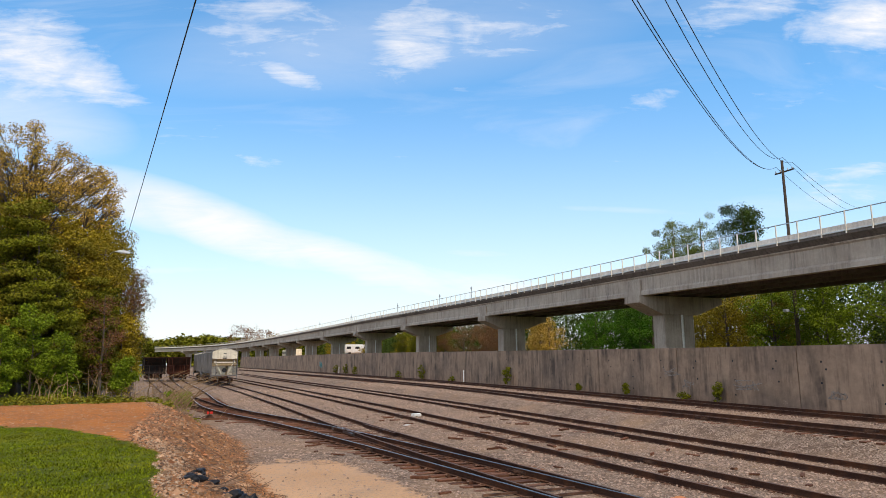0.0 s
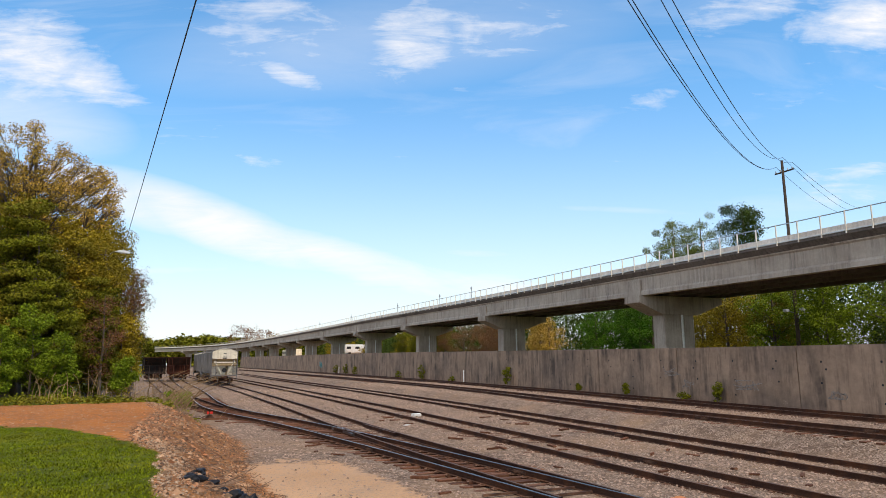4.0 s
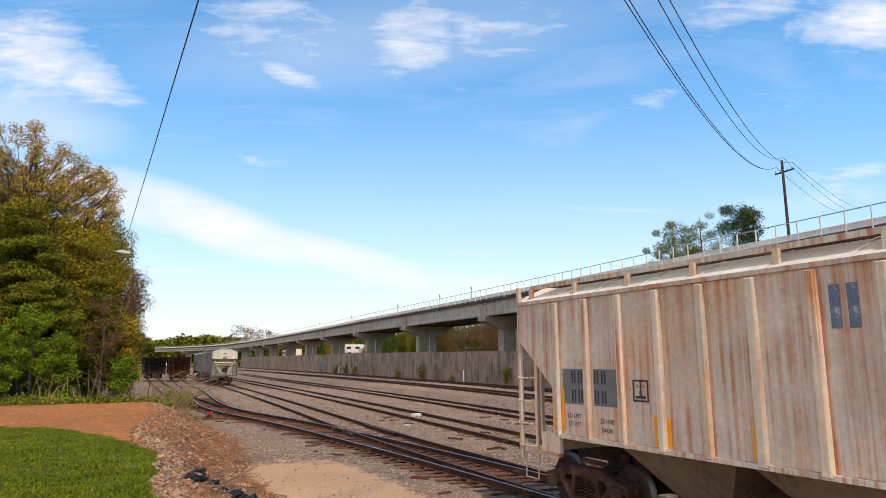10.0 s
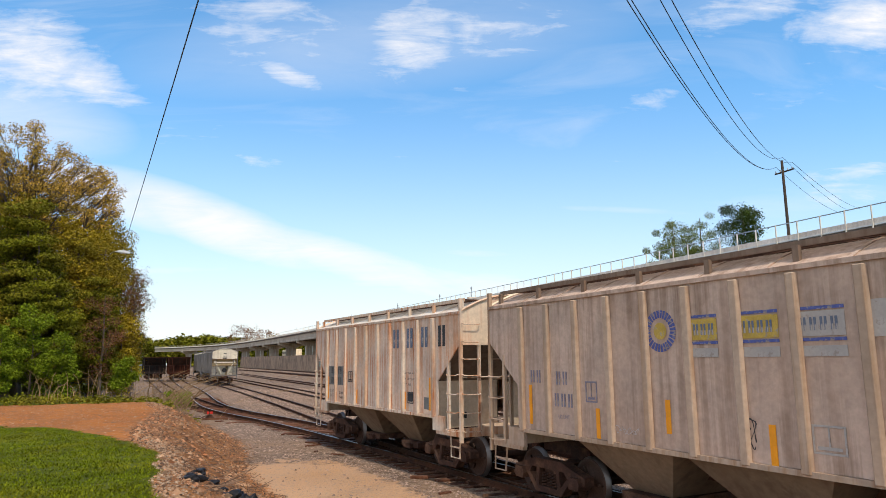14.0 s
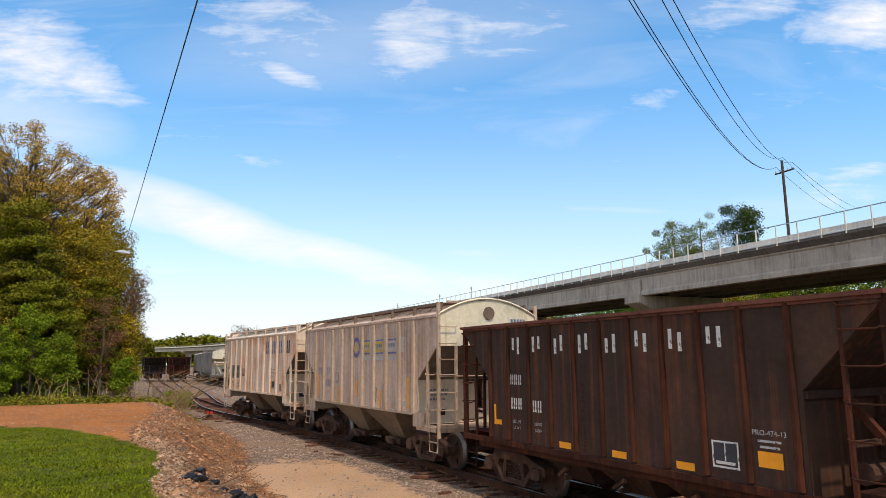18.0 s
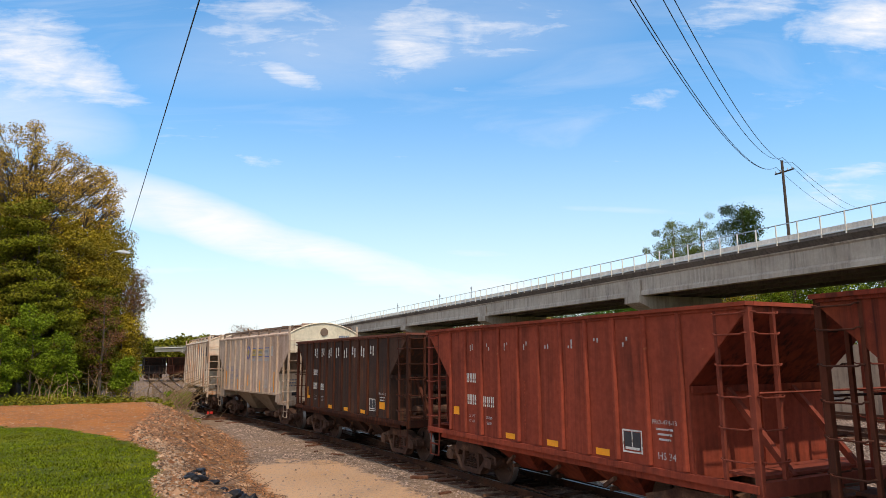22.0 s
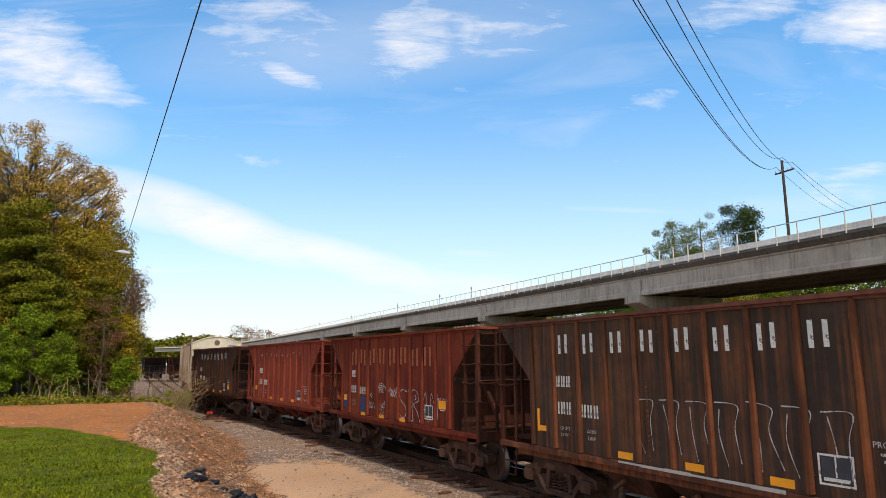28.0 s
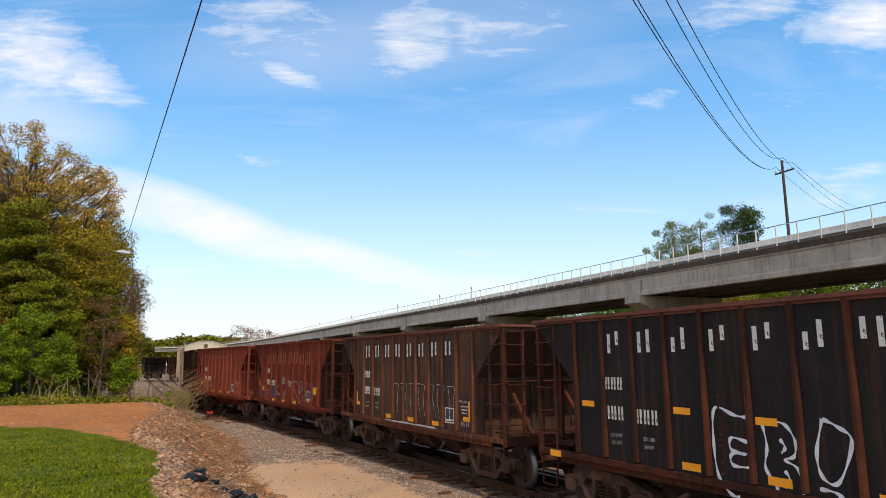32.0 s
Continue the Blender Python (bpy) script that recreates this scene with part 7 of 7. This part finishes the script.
def lamp_pole():
    x, y = -4.5, 50.0
    top = thing("street_lamp", pose(x, y, ground_z(x, y) - 0.2), "weathered wooden pole with a bracketed street lamp in the trees", "street lamp")
    bm = bmesh.new()
    add_tube(bm, [(0, 0, 0), (0, 0, 10.2)], 0.17, 10, 0.13)
    part("pole", bm, M["bark"], top)
    bm = bmesh.new()
    add_tube(bm, [(0.1, -0.05, 9.55), (0.4, -0.3, 9.95), (0.8, -0.5, 10.0)], 0.035, 6)
    part("bracket", bm, M["steel_white"], top)
    bm = bmesh.new()
    add_prism(bm, [(0.75, 9.92), (1.5, 9.86), (1.55, 9.95), (1.3, 10.06), (0.75, 10.06)], "y", -0.62, -0.4)
    bmesh.ops.bevel(bm, geom=list(bm.edges), offset=0.03, segments=2, affect="EDGES")
    part("lamp_head", bm, M["steel_white"], top, "pale cobra-head lamp")


lamp_pole()
wire("overhead_wire", ((-3.34, 50.0, 10.81), (3.0, -18.0, 8.9)), 0.015, "thin black overhead wire above the lawn", 0.0, SWING, (0, 0, 1))


# ---- small things in the yard ----
def switch_stand():
    top = thing("switch_stand", pose(1.97, 37.4, ground_z(1.97, 37.4)), "small switch stand with a red target beside the lead track", "switch stand")
    bm = bmesh.new()
    add_box(bm, -0.35, 0.9, -0.12, 0.12, -0.02, 0.10)
    part("head_tie", bm, M["tie"], top)
    bm = bmesh.new()
    add_prism(bm, [(-0.22, 0.1), (0.22, 0.1), (0.10, 0.25), (-0.10, 0.25)], "y", -0.12, 0.12)
    part("base", bm, M["truck_iron"], top)
    bm = bmesh.new()
    add_tube(bm, [(0, 0, 0.2), (0, 0, 0.52)], 0.03, 8)
    part("mast", bm, M["truck_iron"], top)
    bm = bmesh.new()
    for s in (-1, 1):
        add_prism(bm, [(s * 0.02, 0.31), (s * 0.14, 0.27), (s * 0.14, 0.43), (s * 0.02, 0.40)], "y", -0.015, 0.015)
    part("target", bm, M["red_paint"], top, "red painted target")
    bm = bmesh.new()
    add_tube(bm, [(0, -0.1, 0.25), (-0.3, -0.35, 0.2), (-0.5, -0.5, 0.1)], 0.025, 6)
    part("lever", bm, M["truck_iron"], top)


switch_stand()


def crumpled_sack(x, y, sx, sy, sz, seed):
    z = ground_z(x, y)
    top_bm = bmesh.new()
    bmesh.ops.create_icosphere(top_bm, subdivisions=4, radius=1)
    for v in top_bm.verts:
        n = noise.noise((v.co.x * 1.7 + seed, v.co.y * 1.7, v.co.z * 1.7)) * 0.45 + abs(noise.noise((v.co.x * 4 + seed, v.co.y * 4, v.co.z * 4))) * 0.3
        v.co *= 0.75 + n
        v.co.x *= sx
        v.co.y *= sy
        v.co.z = max(-0.05, v.co.z * sz)
    ob = finish(top_bm, "plastic_sack", M["black_plastic"], smooth=True)
    ob.matrix_basis = pose(x, y, z - 0.01, rz=seed * 40)
    tagged(ob, "crumpled torn black plastic sack on the bank", "plastic sack", "plastic sacks")


M["black_plastic"] = material("black_plastic", (0.011, 0.010, 0.011), 0.5, scale=4, vary=0.3, bump=0.6, bump_scale=9, spec=0.25)
for k, q in enumerate(((0.36, 11.05, 0.30, 0.13, 0.10), (0.52, 12.3, 0.20, 0.13, 0.09), (0.72, 12.05, 0.13, 0.16, 0.08), (0.95, 10.55, 0.20, 0.18, 0.12), (1.14, 10.45, 0.16, 0.14, 0.18), (0.86, 11.5, 0.12, 0.1, 0.06))):
    crumpled_sack(*q, k + 1)


def debris_box(name, x, y, m, mat, label, dims, rz):
    bm = bmesh.new()
    add_box(bm, -dims[0] / 2, dims[0] / 2, -dims[1] / 2, dims[1] / 2, 0, dims[2])
    bmesh.ops.bevel(bm, geom=list(bm.edges), offset=0.02, segments=2, affect="EDGES")
    ob = finish(bm, name, mat)
    ob.matrix_basis = pose(x, y, ground_z(x, y) - 0.01, rx=2, rz=rz)
    tagged(ob, label, "debris")


debris_box("foam_block", 12.2, 34.6, None, M["steel_white"], "dirty white foam block between the yard rails", (0.5, 0.3, 0.16), 20)
debris_box("paper_scrap", 10.2, 30.2, None, M["paint_pale"], "flat pale scrap of cardboard on the ballast", (0.7, 0.25, 0.03), 60)
debris_box("paper_scrap", 6.0, 27.6, None, M["paint_pale"], "flat pale scrap of cardboard on the ballast", (0.8, 0.3, 0.03), 75)
debris_box("rust_plate", 19.2, 12.2, None, M["grey_rusty_post"], "flat rusty plate lying on the ballast", (0.5, 0.3, 0.03), 30)
debris_box("clay_brick", 9.9, 11.8, None, M["clod"], "broken orange clay block beside the rails", (0.4, 0.2, 0.1), 15)
bm = bmesh.new()
add_tube(bm, [(0, 0, 0), (0, 0, 1.5)], 0.06, 8)
ob = finish(bm, "marker_post", M["steel_white"])
ob.matrix_basis = pose(WALL(71) - 0.5, 71, ground_z(WALL(71) - 0.5, 71) - 0.05)
tagged(ob, "slim white marker post by the concrete wall", "marker post", "marker posts")
ob = copy_thing(ob, pose(WALL(133) - 0.5, 133, ground_z(WALL(133) - 0.5, 133) - 0.05))

# sprayed paint on the wall
M["teal_spray"] = material("teal_spray", (0.10, 0.30, 0.30), 0.9, scale=3, vary=0.3, bump=0, third=(0.25, 0.22, 0.2), third_scale=3, third_cut=0.55)
rg = random.Random(21)


def wall_spray(y, z, w, h, mat, n, width):
    bm = bmesh.new()
    for _ in range(n):
        p = [Vector((0, rg.uniform(-w / 2, w / 2), rg.uniform(-h / 2, h / 2))) for _ in range(5)]
        for i in range(4):
            d = (p[i + 1] - p[i])
            nn = Vector((0, -d.z, d.y)).normalized() * width / 2
            bm.faces.new([bm.verts.new(q) for q in (p[i] + nn, p[i] - nn, p[i + 1] - nn, p[i + 1] + nn)])
    ob = finish(bm, "wall_graffiti", mat)
    s = math.atan(WALL(y + 1) - WALL(y))
    ob.matrix_basis = Matrix.Translation((WALL(y) - 0.02, y, z)) @ Matrix.Rotation(-s, 4, "Z")
    tagged(ob, "sprayed graffiti strokes on the concrete wall", "graffiti", "graffiti on the wall")


wall_spray(151.5, 2.0, 3.0, 1.4, M["teal_spray"], 7, 0.16)
for y, z, w, h in ((28.5, 1.25, 2.4, 0.6), (35, 1.9, 2.0, 0.6), (23.0, 1.0, 1.2, 0.4), (33.5, 1.2, 1.2, 0.6)):
    wall_spray(y, z, w, h, M["wall_chalk"] if "wall_chalk" in M else M.setdefault("wall_chalk", material("wall_chalk", (0.33, 0.265, 0.22), 0.95, scale=4, vary=0.2, bump=0, third=(0.2, 0.18, 0.16), third_scale=9, third_cut=0.5)), 3, 0.05)


# ---- far vehicles and sheds beyond the wall ----
def far_trailer(name, x, y, ln, wd, h, rz, mat, label, lift):
    top = thing(name, pose(x, y, lift, rz=rz), label, "trailer")
    bm = bmesh.new()
    add_box(bm, -wd / 2, wd / 2, -ln / 2, ln / 2, 0.0, h)
    bmesh.ops.bevel(bm, geom=list(bm.edges), offset=0.25, segments=3, affect="EDGES")
    part("body", bm, mat, top)
    n = max(3, int(ln / 3))
    for k in range(n):
        bm = bmesh.new()
        y0 = -ln / 2 + ln * (k + 0.25) / n
        add_box(bm, -wd / 2 - 0.03, -wd / 2 + 0.02, y0, y0 + ln / n * 0.5, h * 0.5, h * 0.75)
        part("window", bm, M["black"], top)
    for k in (-0.3, 0.3):
        bm = bmesh.new()
        add_tube(bm, [(-wd / 2, ln * k, -0.1), (wd / 2, ln * k, -0.1)], 0.5, 12)
        part("wheel", bm, M["black"], top)


bm = bmesh.new()
add_prism(bm, [(43.0, -1.0), (47.0, 4.3), (57.0, 4.3), (63.0, -1.0)], "y", 170, 340)
tagged(finish(tidy(bm), "embankment", M["red_soil"]), "raised red-earth road embankment beyond the elevated line", "embankment", kind="structure")
far_trailer("white_coach", 50.4, 196, 7.6, 3, 2.6, 90, M["steel_white"], "white coach parked beyond the wall", 4.9)
far_trailer("site_trailer", 50, 310, 30, 4, 3.6, 0, M["cream_end"], "beige site trailer beyond the wall", 4.4)
for x, y, nm in ((-7, 235, "blue"), (-3, 238, "white"), (2, 236, "silver")):
    top = thing("parked_car", pose(x, y, 1.2, rz=80), "%s car parked far beyond the yard" % nm, "car", "parked cars")
    M["car_" + nm] = material("car_" + nm, {"blue": (0.16, 0.22, 0.34), "white": (0.7, 0.7, 0.7), "silver": (0.4, 0.42, 0.45)}[nm], 0.3, 0.2, scale=2, vary=0.05, bump=0, spec=0.5)
    bm = bmesh.new()
    add_prism(bm, [(-2.2, 0.3), (2.2, 0.3), (2.25, 0.8), (1.3, 0.95), (0.7, 1.45), (-1.2, 1.45), (-1.9, 0.98), (-2.25, 0.9)], "x", -0.88, 0.88)
    bmesh.ops.bevel(bm, geom=list(bm.edges), offset=0.06, segments=2, affect="EDGES")
    part("body", bm, M["car_" + nm], top)
    bm = bmesh.new()
    add_prism(bm, [(1.1, 1.0), (0.65, 1.38), (-1.15, 1.38), (-1.6, 1.0)], "x", -0.9, 0.9)
    part("windows", bm, M["black"], top)
    for a in (-1.35, 1.35):
        for s in (-0.82, 0.82):
            bm = bmesh.new()
            add_tube(bm, [(s - 0.1, a, 0.32), (s + 0.1, a, 0.32)], 0.32, 12)
            part("wheel", bm, M["black"], top)


# ---- turnout: frog, guard rails, points and plates ----
def turnout():
    top = thing("turnout", pose(0, 0, 0), "worn railway turnout with steel frog, guard rails and switch points", "turnout", kind="structure")

    def crossing(y):
        return (SIDING(y) - 0.7475) - (LEAD(y) + 0.7475)
    ys = [14 + 0.1 * k for k in range(200)]
    yf = min(ys, key=lambda q: abs(crossing(q)))
    xf = LEAD(yf) + 0.7475
    made("frog", top, [M["rail_top"]], lambda bm: add_prism(bm, [(xf - 0.10, yf - 1.3), (xf + 0.10, yf - 1.3), (xf + 0.16, yf + 0.2), (xf + 0.22, yf + 1.4), (xf - 0.30, yf + 1.4), (xf - 0.14, yf + 0.2)], "z", -0.13, -0.045), "polished steel frog casting")
    for f, off in ((LEAD, -0.7475 + 0.14), (SIDING, 0.7475 - 0.14)):
        part("guard_rail", rail_mesh(f, off, yf - 2.2, yf + 2.2, -0.004, 0.6), [M["rail_side"], M["rail_dull"]], top)
    # wing rails beside the frog
    for f, off in ((LEAD, 0.7475 - 0.12), (SIDING, -0.7475 + 0.12)):
        part("wing_rail", rail_mesh(f, off, yf - 1.6, yf + 0.9, -0.004, 0.6), [M["rail_side"], M["rail_dull"]], top)
    # rods between the points
    for y in (13.2, 13.8):
        made("switch_rod", top, M["truck_iron"], lambda bm: add_bar(bm, (LEAD(y) - 1.6, y, -0.12), (LEAD(y) + 0.7, y, -0.12), 0.05))


turnout()


# ---- tie plates under the near rails ----
def tie_plates():
    def plate(bm):
        add_box(bm, -0.17, 0.17, -0.09, 0.09, -0.172, -0.158)
        for a in (-0.1, 0.1):
            for b in (-0.05, 0.05):
                add_box(bm, a - 0.018, a + 0.018, b - 0.018, b + 0.018, -0.158, -0.135)
    me = shared("tie_plate", plate, M["truck_iron"])
    for f, y0, y1, nm in ((LEAD, 9, 34, "track_lead"), (YARD_A, 9, 26, "track_yard_a")):
        top = bpy.data.objects[nm]
        y = y0
        while y < y1:
            for off in (-0.7475, 0.7475):
                piece("tie_plate", me, top, Matrix.Translation((f(y) + off, y, 0.0)))
            y += 0.56


tie_plates()


# bolted joint bars on the near rails
def joints():
    def bar(bm):
        add_box(bm, -0.045, -0.014, -0.45, 0.45, -0.125, -0.05)
        add_box(bm, 0.014, 0.045, -0.45, 0.45, -0.125, -0.05)
        for k in range(4):
            add_bar(bm, (-0.07, -0.33 + 0.22 * k, -0.088), (0.07, -0.33 + 0.22 * k, -0.088), 0.035, sides=6)
    me = shared("joint_bar", bar, M["truck_iron"])
    for f, nm, z in ((LEAD, "track_lead", 0), (YARD_A, "track_yard_a", 0), (YARD_B, "track_yard_b", 0), (MAIN_A, "track_main_a", MAIN_Z)):
        for k in range(6):
            for off, sh in ((-0.7475, 0), (0.7475, 5.9)):
                y = 10.3 + 11.9 * k + sh
                piece("joint_bar", me, bpy.data.objects[nm], Matrix.Translation((f(y) + off, y, z)) @ Matrix.Rotation(-math.atan((f(y + 0.2) - f(y - 0.2)) / 0.4), 4, "Z"))


joints()


def motions():
    for car, back, half, wheelsets in CARS:
        walk(car, [(t * 0.5, car_pose(S_OF(t * 0.5) - back, half)) for t in range(65)])
        turns = [(t * 0.16, Matrix.Rotation(-S_OF(t * 0.16) / 0.455, 4, "X")) for t in range(201)]
        for w in wheelsets:
            at = w.matrix_basis.translation.copy()
            walk(w, [(t, Matrix.Translation(at) @ m) for t, m in turns])
    for ob, end, axis, gusts in SWAYING:
        walk(ob, [(t, Matrix.Translation(end) @ Matrix.Rotation(radians(a), 4, axis)) for t, a in gusts])


motions()
